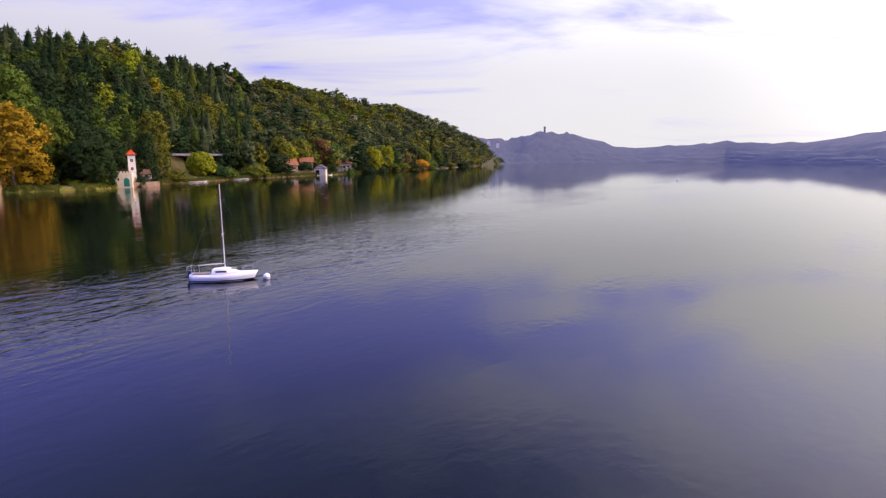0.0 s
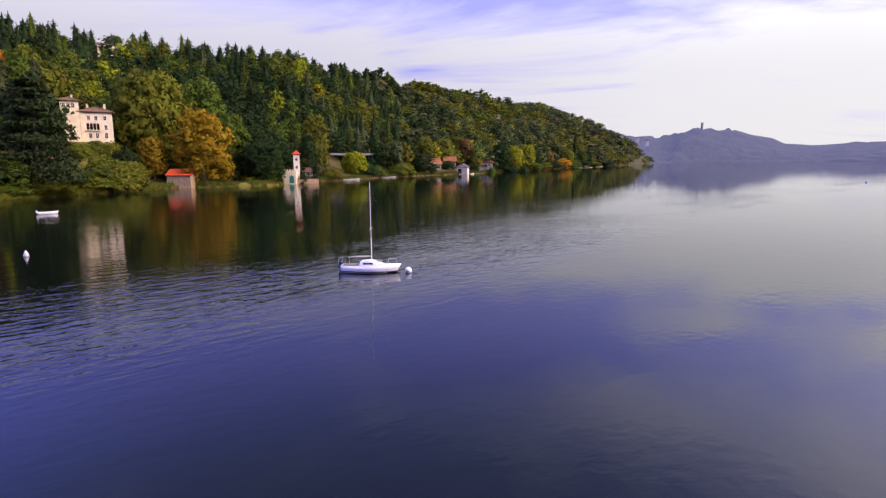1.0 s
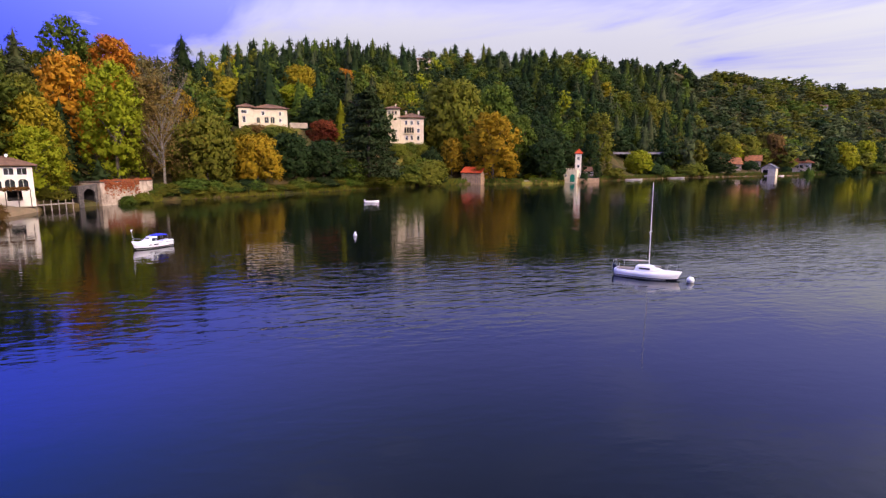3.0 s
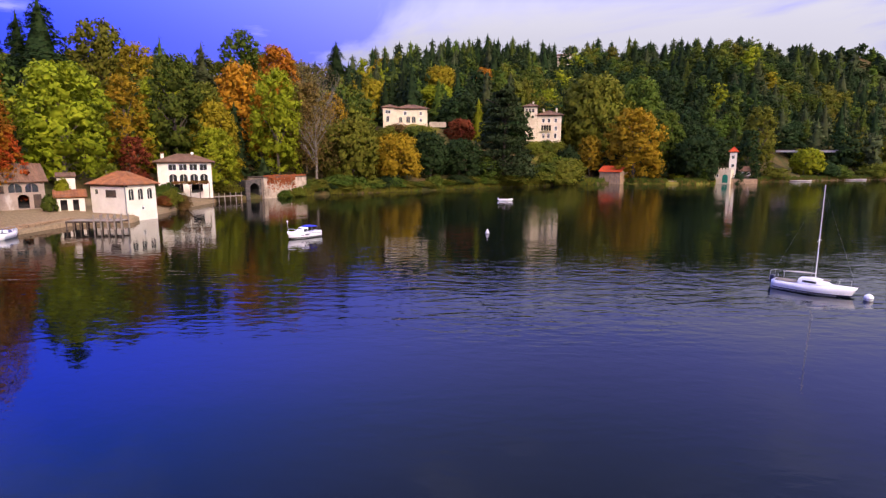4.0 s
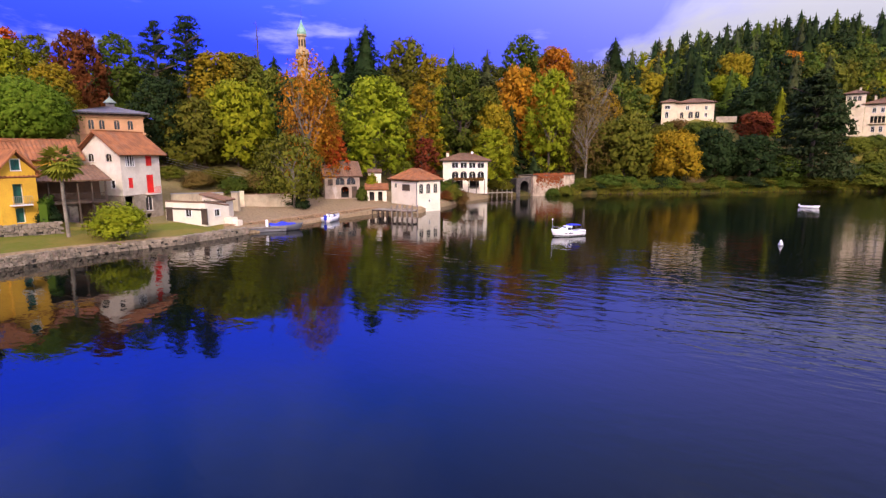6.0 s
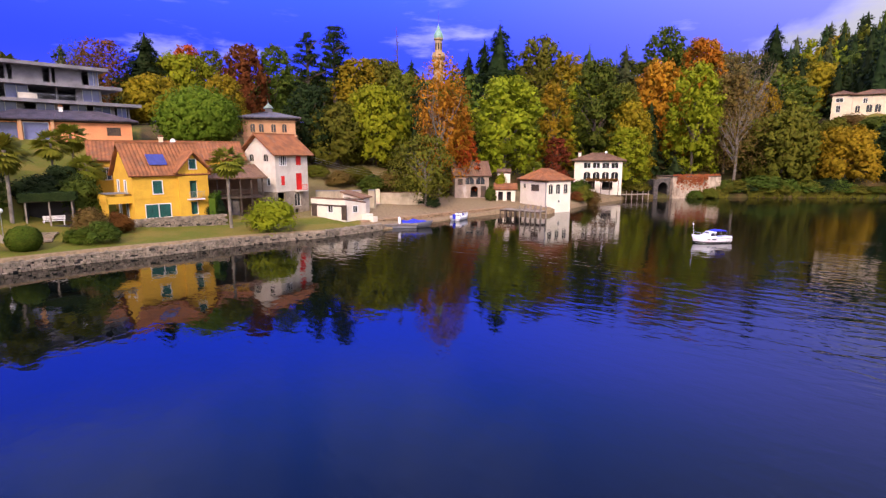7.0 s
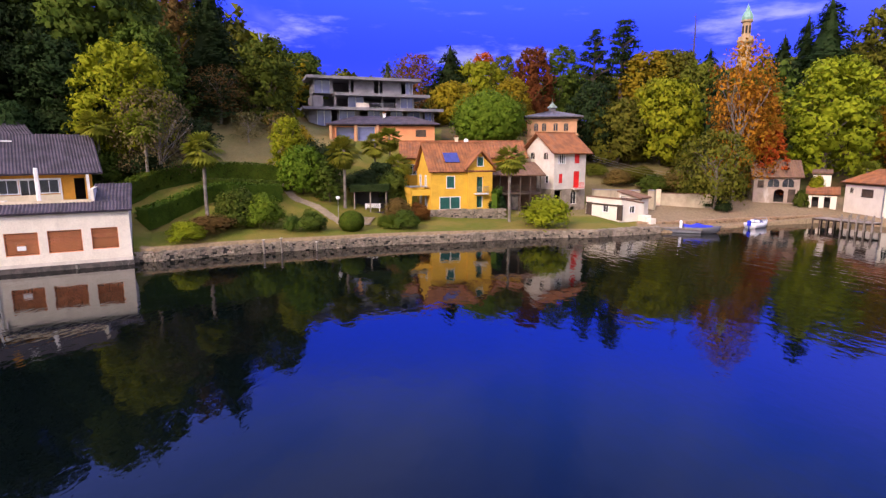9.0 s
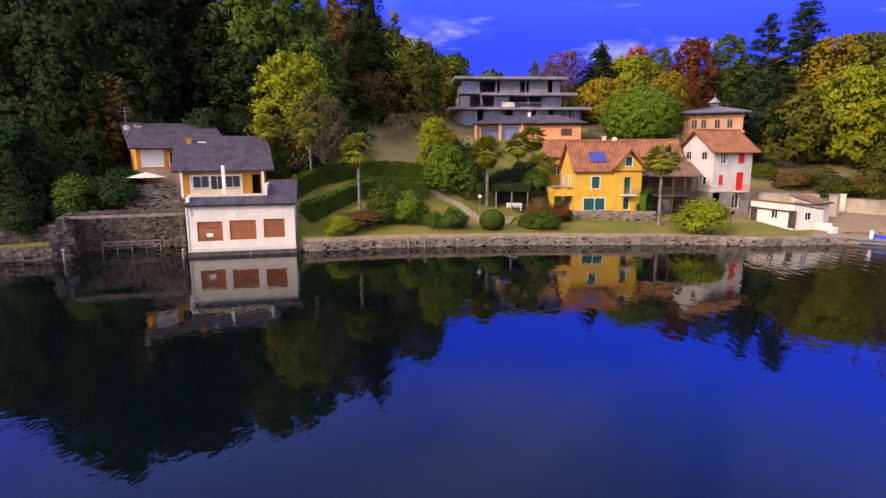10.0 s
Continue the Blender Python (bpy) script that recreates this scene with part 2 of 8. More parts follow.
GARDEN_SHORE = [
    (124, 61.3, [(0, 1.2), (6, 1.5), (9.4, 1.7), (9.7, 2.6), (20, 2.7), (25, 6), (36, 11), (52, 15), (110, 19), (900, 45)]),
    (131, 60, [(0, 1.2), (7, 1.7), (14, 2.8), (22, 6), (34, 11), (50, 14.3), (110, 18), (900, 45)]),
    (138, 58.6, [(0, 1.2), (6, 1.8), (14, 4.5), (24, 8), (36, 12), (60, 16), (120, 22), (900, 50)]),
    (146, 58.0, [(0, 1.2), (6, 2.2), (14, 6), (26, 10.5), (40, 15), (70, 25), (900, 60)]),
    (154, 57.3, [(0, 1.2), (6, 2.5), (12, 6), (28, 12), (45, 19), (80, 33), (900, 70)]),
]
SLOPE_SHORE = [
    (156.2, 58, [(0, 1.2), (5, 4.5), (16, 6), (22, 9), (30, 13.5), (60, 26), (900, 70)]),
    (165.75, 58.8, [(0, .5), (5, 5), (15, 5.3), (21, 9), (29, 14), (60, 27), (900, 70)]),
    (166.0, 66, [(0, .5), (.6, 4), (5, 5.2), (8, 6.5), (14, 10.5), (24, 15), (60, 30), (900, 70)]),
    (173.8, 68, [(0, .5), (.6, 3.4), (5, 5), (8, 6), (14, 9.5), (24, 14), (60, 29), (900, 70)]),
]
SOUTH_SHORE = [
    (174.6, 63.2, [(0, 1.1), (4.5, 1.3), (4.8, 2.7), (16, 6), (30, 13), (60, 27), (900, 70)]),
    (182, 65.5, [(0, 1.1), (4.5, 1.3), (4.8, 2.7), (18, 6.5), (30, 12), (60, 26), (900, 70)]),
    (200, 75, [(0, 1), (20, 5), (60, 26), (900, 90)]),
    (240, 300, [(0, 1), (100, 20), (400, 90), (1500, 150)]),
    (280, 1400, [(0, .5), (300, 40), (1200, 150), (3000, 160)]),
    (300, 1800, [(0, .5), (400, 50), (1500, 150), (3000, 170)]),
]
LAND = FAR_SHORE + FAR_HILLS + NORTH_SHORE + WEST_SHORE + NEAR_WEST_SHORE + COVE_SHORE + GARDEN_SHORE + SLOPE_SHORE + SOUTH_SHORE
KEY_AZ = np.array([k[0] for k in LAND], float)
KEY_SHORE = np.array([k[1] for k in LAND], float)


def wrap(az):
    return (az + 60.0) % 360.0 - 60.0


def shore_at(az):
    return float(np.interp(wrap(az), KEY_AZ, KEY_SHORE))


def height_at(az, d):
    """Height of the ground at a bearing and range."""
    az = wrap(az)
    j = int(np.clip(np.searchsorted(KEY_AZ, az) - 1, 0, len(LAND) - 2))
    f = (az - KEY_AZ[j]) / (KEY_AZ[j + 1] - KEY_AZ[j])
    f = min(max(f, 0.0), 1.0)
    s = KEY_SHORE[j] * (1 - f) + KEY_SHORE[j + 1] * f
    u = d - s
    if u < 0:
        return max(-4.0, u * 0.35)
    z = 0.0
    for key, wt in ((LAND[j], 1 - f), (LAND[j + 1], f)):
        us, zs = zip(*key[2])
        z += wt * float(np.interp(u, us, zs))
    x, y = -d * math.sin(radians(az)), d * math.cos(radians(az))
    rough = noise.noise((x * 0.02, y * 0.02, 3.1)) * 0.03 * max(0.0, d - 150) * min(1, u / 60)
    return z + max(-7, min(7, rough)) + noise.noise((x * 0.3, y * 0.3, 0)) * 0.12 * min(1.0, max(0.0, u - 0.6))


def spot(az, d, z=None):
    """The place at a bearing and range, on the ground unless a height is given."""
    return Vector((-d * math.sin(radians(az)), d * math.cos(radians(az)), height_at(az, d) if z is None else z))


def mesh_from(name, verts, faces, mats, index=None, smooth=False, normals=None):
    """A mesh from arrays of points and of equal-sided faces; normals: how the surface is shaded at each point."""
    me = bpy.data.meshes.new(name)
    verts, faces = np.asarray(verts, np.float32), np.asarray(faces, np.int32)
    n = faces.shape[1]
    me.vertices.add(len(verts))
    me.vertices.foreach_set("co", verts.ravel())
    me.loops.add(faces.size)
    me.loops.foreach_set("vertex_index", faces.ravel())
    me.polygons.add(len(faces))
    me.polygons.foreach_set("loop_start", np.arange(0, faces.size, n, dtype=np.int32))
    for m in mats:
        me.materials.append(m)
    if index is not None:
        me.polygons.foreach_set("material_index", np.asarray(index, np.int32))
    if smooth:
        me.polygons.foreach_set("use_smooth", np.ones(len(faces), bool))
    me.update(calc_edges=True)
    if normals is not None:
        attr = me.attributes.new("custom_normal", "FLOAT_VECTOR", "POINT")
        attr.data.foreach_set("vector", np.asarray(normals, np.float32).ravel())
    return me


# ---- ground ----
def ground_material():
    m = bpy.data.materials.new("ground")
    m.use_nodes = True
    k = Nodes(m.node_tree)
    pos = k.n("ShaderNodeNewGeometry").outputs["Position"]
    kind = k.n("ShaderNodeAttribute")
    kind.attribute_name = "cover"
    part_ = k.n("ShaderNodeSeparateColor")
    k.link(kind.outputs["Color"], part_.inputs[0])
    a = k.noise(pos, 0.25, 5.0, 0.6)
    b = k.noise(pos, 3.0, 4.0, 0.65)
    c = k.noise(pos, 22.0, 2.0, 0.6)
    litter = k.mix(k.ramp(a, 0.35, 0.65), rgb(0.045, 0.048, 0.012), rgb(0.095, 0.065, 0.024))
    grass = k.mix(k.ramp(a, 0.38, 0.62), rgb(0.115, 0.130, 0.016), rgb(0.185, 0.150, 0.030))
    grass = k.mix(k.ramp(b, 0.5, 0.75), grass, rgb(0.165, 0.135, 0.029))
    sand = k.mix(k.ramp(b, 0.35, 0.7), rgb(0.300, 0.220, 0.125), rgb(0.190, 0.138, 0.080))
    far = k.mix(k.ramp(k.noise(pos, 0.012, 6.0, 0.7), 0.35, 0.65), rgb(0.040, 0.050, 0.040), rgb(0.075, 0.070, 0.045))
    col = k.mix(part_.outputs[0], litter, grass)
    col = k.mix(part_.outputs[1], col, sand)
    col = k.mix(part_.outputs[2], col, far)
    col = k.mix(0.45, col, k.mix(c, rgb(0.4, 0.4, 0.4), rgb(1.6, 1.6, 1.6)), "MULTIPLY")
    p = k.n("ShaderNodeBsdfPrincipled")
    k.link(col, p.inputs["Base Color"])
    p.inputs["Roughness"].default_value = 0.95
    p.inputs["Specular IOR Level"].default_value = 0.15
    bp = k.n("ShaderNodeBump")
    bp.inputs["Strength"].default_value = 0.6
    bp.inputs["Distance"].default_value = 0.12
    k.link(k.math("ADD", c, b), bp.inputs["Height"])
    k.link(bp.outputs[0], p.inputs["Normal"])
    o = k.n("ShaderNodeOutputMaterial")
    k.link(p.outputs[0], o.inputs[0])
    return m


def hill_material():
    """Far wooded hills seen through kilometres of air: a backdrop with the blue haze put in as a faint glow."""
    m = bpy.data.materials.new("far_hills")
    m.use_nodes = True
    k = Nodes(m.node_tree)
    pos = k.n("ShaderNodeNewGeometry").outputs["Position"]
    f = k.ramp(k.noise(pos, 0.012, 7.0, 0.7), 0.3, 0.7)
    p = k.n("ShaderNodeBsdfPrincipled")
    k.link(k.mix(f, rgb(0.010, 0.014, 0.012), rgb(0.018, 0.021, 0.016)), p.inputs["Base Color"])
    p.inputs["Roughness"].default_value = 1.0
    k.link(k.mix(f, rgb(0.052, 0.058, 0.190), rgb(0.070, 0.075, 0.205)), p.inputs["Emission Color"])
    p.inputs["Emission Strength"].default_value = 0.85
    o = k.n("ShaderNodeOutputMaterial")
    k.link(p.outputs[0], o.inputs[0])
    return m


def build_ground():
    azs = np.concatenate([np.arange(-60, -14, 1.0), np.arange(-14, 70, 0.5), np.arange(70, 185, 0.3), np.arange(185, 300, 4.0)])
    us = [-30, -8, -2, -0.5, -0.02, 0.0, 0.4, 0.7, 1, 1.6, 2.3, 3, 3.8, 4.6, 4.9, 5.5, 6.5, 7.5, 8.5, 9.4, 9.7, 10.5, 12, 13.5, 15, 17, 19, 21, 23, 25,
          28, 31, 34, 38, 43, 48, 54, 60, 68, 76, 85, 95, 106, 120, 135, 152, 170, 190, 215, 240, 270, 305, 345, 390, 440, 500, 560, 640, 720, 820, 940, 1080, 1250, 1450, 1700, 2000, 2400, 2900]
    verts, cover = [], []
    for az in azs:
        s = shore_at(az)
        for u in us:
            d = max(5.0, min(s + u, 4850 + u * 0.02))
            z = height_at(az, d) if u != 0.0 else height_at(az, d + 1e-4)
            verts.append((-d * math.sin(radians(az)), d * math.cos(radians(az)), z))
            lawn = 1.0 if (105 < az < 155.5 and u < 22) or (az >= 174.7 and u < 6) or (28 < az < 40 and u < 9) or (57 < az < 64 and 38 < u < 60) or (43 < az < 48 and 12 < u < 50) else 0.0
            lawn = max(lawn, 0.9 if 126 < az < 150 and u < 50 else 0.6 if 98 < az < 112 and 20 < u < 52 else 0.0)
            beach = 1.0 if (79.5 < az < 106 and u < 22) else (0.6 if 9 < az < 25 and u < 10 else 0.0)
            if 106 <= az < 118 and 10 < u < 22:
                beach = 0.55
            if 28 < az < 79 and u < 3:
                beach = 0.0
            if u < 0.5 and 104 < az < 155:
                beach = 1.0
            if 98 < az < 112 and 24 < u < 52:
                beach = 0.45
            if 136 < az < 151 and 20 < u < 52:
                beach = 0.4
            far = min(1.0, max(0.0, (d - 900) / 700))
            cover.append((lawn, beach, far, 1.0))
    na, nu = len(azs), len(us)
    ids = np.arange(na * nu).reshape(na, nu)
    nxt = np.roll(ids, -1, axis=0)
    faces = np.stack([ids[:, :-1], ids[:, 1:], nxt[:, 1:], nxt[:, :-1]], -1).reshape(-1, 4)[:, ::-1]
    va = np.array(verts)
    mid = va[faces].mean(axis=1)
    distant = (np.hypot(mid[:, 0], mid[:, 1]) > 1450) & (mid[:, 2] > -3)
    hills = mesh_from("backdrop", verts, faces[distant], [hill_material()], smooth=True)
    tagged(new("backdrop", hills), "far wooded hills beyond the lake, glowing blue for haze", "hills", kind="structure")
    faces = faces[~distant]
    me = mesh_from("ground", verts, faces, [ground_material()], smooth=True)
    attr = me.color_attributes.new("cover", "FLOAT_COLOR", "POINT")
    attr.data.foreach_set("color", np.array(cover, np.float32).ravel())
    return tagged(new("ground", me), "wooded hillside with lawns, leaf litter and pebbly shore", "ground", kind="structure")


build_ground()


# ---- lake ----
def water_material():
    m = bpy.data.materials.new("lake_water")
    m.use_nodes = True
    k = Nodes(m.node_tree)
    pos = k.n("ShaderNodeNewGeometry").outputs["Position"]
    p = k.n("ShaderNodeBsdfPrincipled")
    p.inputs["Base Color"].default_value = rgb(0.0015, 0.0030, 0.0028)
    p.inputs["Roughness"].default_value = 0.03
    p.inputs["IOR"].default_value = 1.333
    p.inputs["Specular IOR Level"].default_value = 0.46
    ripple = k.noise(k.aligned(pos, 57, 2.4, 1.0), 1.15, 3.0, 0.5, 0.35)
    swell = k.noise(k.aligned(pos, 70, 2.4, 1.0), 0.30, 2.0, 0.5)
    # a breeze lane lies along the shore; the water under the trees is calm
    across = k.n("ShaderNodeVectorMath", op="DOT_PRODUCT")
    k.link(pos, across.inputs[0])
    across.inputs[1].default_value = (-0.87, 0.50, 0.0)
    along = k.n("ShaderNodeVectorMath", op="DOT_PRODUCT")
    k.link(pos, along.inputs[0])
    along.inputs[1].default_value = (0.50, 0.87, 0.0)
    wander = k.math("MULTIPLY", k.math("SUBTRACT", k.noise(k.aligned(pos, 57, 3.0, 1.0), 0.03, 3.0, 0.5), 0.5), 15.0)
    lane = k.math("ADD", across.outputs["Value"], wander)
    breeze = k.math("MULTIPLY", k.math("MULTIPLY", k.ramp(lane, 24.0, 36.0, 0.07, 0.9), k.ramp(along.outputs["Value"], -28.0, 14.0, 0.6, 1.0)), k.ramp(lane, 43.0, 60.0, 1.0, 0.40))
    patch = k.math("MULTIPLY", breeze, k.ramp(k.noise(k.aligned(pos, 57, 2.6, 1.0), 0.06, 3.0, 0.5), 0.36, 0.62, 0.65, 1.9))
    fine = k.noise(k.aligned(pos, 50, 3.0, 1.0), 2.0, 2.0, 0.5)
    puff = k.ramp(k.noise(k.aligned(pos, 40, 3.0, 1.0), 0.035, 4.0, 0.6, 0.6), 0.46, 0.66, 0.0, 0.14)      # light breaths of wind on the open water
    lap = k.noise(k.aligned(pos, 35, 1.5, 1.0), 1.7, 2.0, 0.5, 0.3)      # small lapping near the shore
    h = k.math("ADD", k.math("ADD", k.math("MULTIPLY", k.math("ADD", ripple, k.math("MULTIPLY", fine, 0.16)), patch), k.math("MULTIPLY", lap, 0.17)), k.math("ADD", k.math("MULTIPLY", swell, 0.30), k.math("MULTIPLY", k.math("ADD", fine, ripple), puff)))
    bp = k.n("ShaderNodeBump")
    bp.inputs["Strength"].default_value = 1.0
    bp.inputs["Distance"].default_value = 0.048
    h = k.math("MULTIPLY", h, k.ramp(along.outputs["Value"], 50.0, 220.0, 1.0, 0.4))      # the open lake lies smoother
    k.link(h, bp.inputs["Height"])
    k.link(bp.outputs[0], p.inputs["Normal"])
    o = k.n("ShaderNodeOutputMaterial")
    k.link(p.outputs[0], o.inputs[0])
    return m


def build_water():
    ring = [(4900 * math.cos(2 * math.pi * i / 96), 4900 * math.sin(2 * math.pi * i / 96), 0.0) for i in range(96)]
    bm = bmesh.new()
    bm.faces.new([bm.verts.new(p) for p in ring])
    bmesh.ops.triangulate(bm, faces=bm.faces)
    me = bpy.data.meshes.new("water")
    bm.to_mesh(me)
    bm.free()
    me.materials.append(water_material())
    return tagged(new("water", me), "calm dark blue lake with fine ripples", "lake", kind="structure")


build_water()

# ---- trees ----
def part(name, bm, mat, parent, label="", smooth=False):
    """Links a bmesh as one mesh object under a thing or a part."""
    me = bpy.data.meshes.new(name)
    bm.normal_update()
    bm.to_mesh(me)
    bm.free()
    for m in (mat if isinstance(mat, (list, tuple)) else [mat]):
        me.materials.append(m)
    if smooth:
        me.polygons.foreach_set("use_smooth", np.ones(len(me.polygons), bool))
    ob = new(name, me)
    ob.parent = parent
    return tagged(ob, label) if label else ob


def mesh_part(name, me, parent, label=""):
    ob = new(name, me)
    ob.parent = parent
    return tagged(ob, label) if label else ob


def unit(v):
    return v / np.maximum(np.linalg.norm(v, axis=1, keepdims=True), 1e-6)


def cards(rng, points, normals, size, jitter=0.55, droop=0.0, stretch=1.35, slim=1.0, shade=None):
    """Leaf sprays: one pointed leaf at each point, facing about along the normal and shaded as its clump is."""
    n = len(points)
    shade = unit(np.asarray(normals if shade is None else shade, float))
    nn = unit(normals + rng.normal(0, jitter, (n, 3)))
    ref = rng.normal(0, 1, (n, 3))
    if droop:
        ref[:, 2] -= droop * 3
    a = unit(np.cross(nn, ref))
    b = np.cross(nn, a)
    s = (size * 1.25 * rng.uniform(0.55, 1.4, n))[:, None]
    a, b = a * s, b * s * stretch
    bend = nn * s * 0.35
    shrink = np.array([1, 1, 1 / slim])     # undoes the stretch of a tall crown
    a, b, bend = a * shrink, b * shrink, bend * shrink
    p, q, r = points - a - b * 0.55, points + a * rng.uniform(0.3, 1.0, (n, 1)) - b * 0.5 + bend, points + b - bend
    away = (np.cross(q - p, r - p) * shade).sum(1) < 0
    q[away], r[away] = r[away], q[away].copy()
    v = np.stack([p, q, r], 1).reshape(-1, 3)
    f = np.arange(n * 3).reshape(-1, 3)
    return v, f, np.repeat(shade, 3, axis=0)


def leafy_mesh(name, got, mat):
    return mesh_from(name, got[0], got[1], [mat], None, False, got[2])


def ball(rng, n):
    return unit(rng.normal(0, 1, (n, 3)))


def joined(*sets):
    """Several (points, faces, normals) as one."""
    base, F = 0, []
    for v, f, n in sets:
        F.append(f + base)
        base += len(v)
    return np.concatenate([q[0] for q in sets]), np.concatenate(F), np.concatenate([q[2] for q in sets])


def lump(rng, c, radii, sub, rough=0.12):
    """A closed uneven lump of growth round a point."""
    bm = bmesh.new()
    bmesh.ops.create_icosphere(bm, subdivisions=sub, radius=1.0)
    d = np.array([p.co[:] for p in bm.verts])
    f = np.array([[q.index for q in p.verts] for p in bm.faces])
    bm.free()
    return d * rng.uniform(1 - rough, 1 + rough, (len(d), 1)) * radii + c, f, d


def leaf_cloud(rng, cs, rs, leaves, size, slim=1.0, flat=0.85, inner=1, fill=0.56, ragged=0.40, middle=(0, 0, 0.4), mixed=0.74):
    """Leaves over the outside of many lobes that together make a crown; closed lumps within keep it dense."""
    cs, rs = np.array(cs, float), np.array(rs, float)
    squash = np.array([1, 1, flat / slim])
    shape = rng.uniform(0.8, 1.25, (len(cs), 3)) * squash
    pick = rng.choice(len(cs), int(leaves * 1.7), p=rs ** 2 / (rs ** 2).sum())
    d = ball(rng, len(pick))
    d[:, 2] = np.where((d[:, 2] < -0.35) & (rng.uniform(0, 1, len(d)) < 0.75), -d[:, 2], d[:, 2])
    pts = cs[pick] + d * rs[pick][:, None] * shape[pick] * rng.uniform(1 - ragged, 1 + ragged, (len(pick), 1))
    hidden = np.zeros(len(pts), bool)
    for k in range(len(cs)):
        near = (((pts - cs[k]) / (rs[k] * shape[k])) ** 2).sum(1) < 0.62
        hidden |= near & (pick != k)
    keep = np.where(~hidden)[0][:leaves]
    pts, d = pts[keep], d[keep]
    whole = unit((pts - np.array(middle)) * np.array([1, 1, slim]))
    shade = unit(d * (1 - mixed) + whole * mixed + np.array([0, 0, 0.12]))
    got = cards(rng, pts, d, size, 0.55, 0, 1.35, slim, shade)
    if inner:
        got = joined(*[lump(rng, c, r * fill * q, inner) for c, r, q in zip(cs, rs, shape)], got)
    return got


def broad_crown(rng, leaves, size, lobes=44, low=0.10, wide=1.0, inner=1, slim=1.0, big=0.13):
    """A broadleaf crown 1 m wide and 1 m high, domed and lopsided, in many uneven lobes; slim: how far it will be stretched upwards."""
    lean = rng.uniform(0, 6.28)
    cs, rs = [(0, 0, 0.3), (0, 0, 0.55), (0, 0, 0.72)], [0.24, 0.26, 0.18]
    for i in range(lobes):
        ang, h = 2.4 * i + rng.uniform(-0.4, 0.4), low + (0.93 - low) * ((i + rng.uniform(0, 1)) / lobes)
        r = big * rng.uniform(0.55, 1.15)
        reach = 0.5 * math.sqrt(max(0.02, 1 - abs((h - 0.40) / 0.57) ** 2.3)) * (1 + 0.14 * math.sin(ang + lean) + 0.10 * math.sin(2 * ang + 3 * lean)) * wide
        reach = max(0.0, reach - r * 0.75) * rng.uniform(0.72, 1.06)
        cs.append((math.cos(ang) * reach, math.sin(ang) * reach, min(h, 0.985 - r * 0.8 / slim)))
        rs.append(r)
    return leaf_cloud(rng, cs, rs, leaves, size, slim, 0.85, inner)


def bush_crown(rng, leaves, size, inner=1):
    """A dense rounded shrub, 1 m wide and 1 m high, standing on the ground."""
    cs, rs = [(0, 0, 0.36)], [0.36]
    for i in range(30):
        d = ball(rng, 1)[0]
        d[2] = abs(d[2])
        cs.append((d[0] * 0.36, d[1] * 0.36, 0.10 + d[2] * 0.62))
        rs.append(rng.uniform(0.09, 0.18))
    return leaf_cloud(rng, cs, rs, leaves, size, 1.0, 1.0, inner, middle=(0, 0, 0.1))


def conifer_crown(rng, leaves, size, full=1.0, base=0.08, slim=2.4):
    """A ragged spire of drooping boughs, 1 m high and 1 m wide."""
    t = 1 - np.sqrt(rng.uniform(0, 1, leaves))
    bough = rng.integers(0, 120, leaves)
    ang0, lev, reach = rng.uniform(0, 2 * math.pi, 120), rng.uniform(0, 1, 120) ** 1.15 * 0.88, rng.uniform(0.76, 1.1, 120)
    onto = rng.uniform(0, 1, leaves) < 0.72
    t = np.where(onto, lev[bough] + rng.normal(0, 0.012, leaves), t).clip(0, 1)
    out = rng.uniform(0.15, 1.0, leaves) ** 0.6
    ang = np.where(onto, ang0[bough] + rng.normal(0, 0.22, leaves), rng.uniform(0, 2 * math.pi, leaves))
    r = 0.5 * full * (0.025 + 0.975 * (1 - t) ** 0.86) * out * np.where(onto, reach[bough], 0.72)
    z = base + (1 - base) * t - r * 0.30 * out
    p = np.stack([np.cos(ang) * r, np.sin(ang) * r, z], 1)
    n = np.stack([np.cos(ang) * 0.7, np.sin(ang) * 0.7, np.full(leaves, 0.7)], 1)
    got = cards(rng, p, n, size * (1.15 - 0.75 * t), 0.3, 0.3, 1.7, slim, n + rng.normal(0, 0.18, n.shape))
    rings = [(base + 0.02, 0.20), (base + 0.25, 0.175), (base + 0.5, 0.11), (0.80, 0.04), (0.95, 0.004)]
    v, nn, sides = [], [], 9
    for z, rad in rings:
        for k in range(sides):
            ang = 2 * math.pi * k / sides
            q = rad * full * rng.uniform(0.75, 1.15)
            v.append((math.cos(ang) * q, math.sin(ang) * q, z))
            nn.append((math.cos(ang), math.sin(ang), 0.5))
    f = []
    for i in range(len(rings) - 1):
        for k in range(sides):
            a, b = i * sides + k, i * sides + (k + 1) % sides
            f += [(a, b, b + sides), (a, b + sides, a + sides)]
    return joined((np.array(v), np.array(f), unit(np.array(nn))), got)


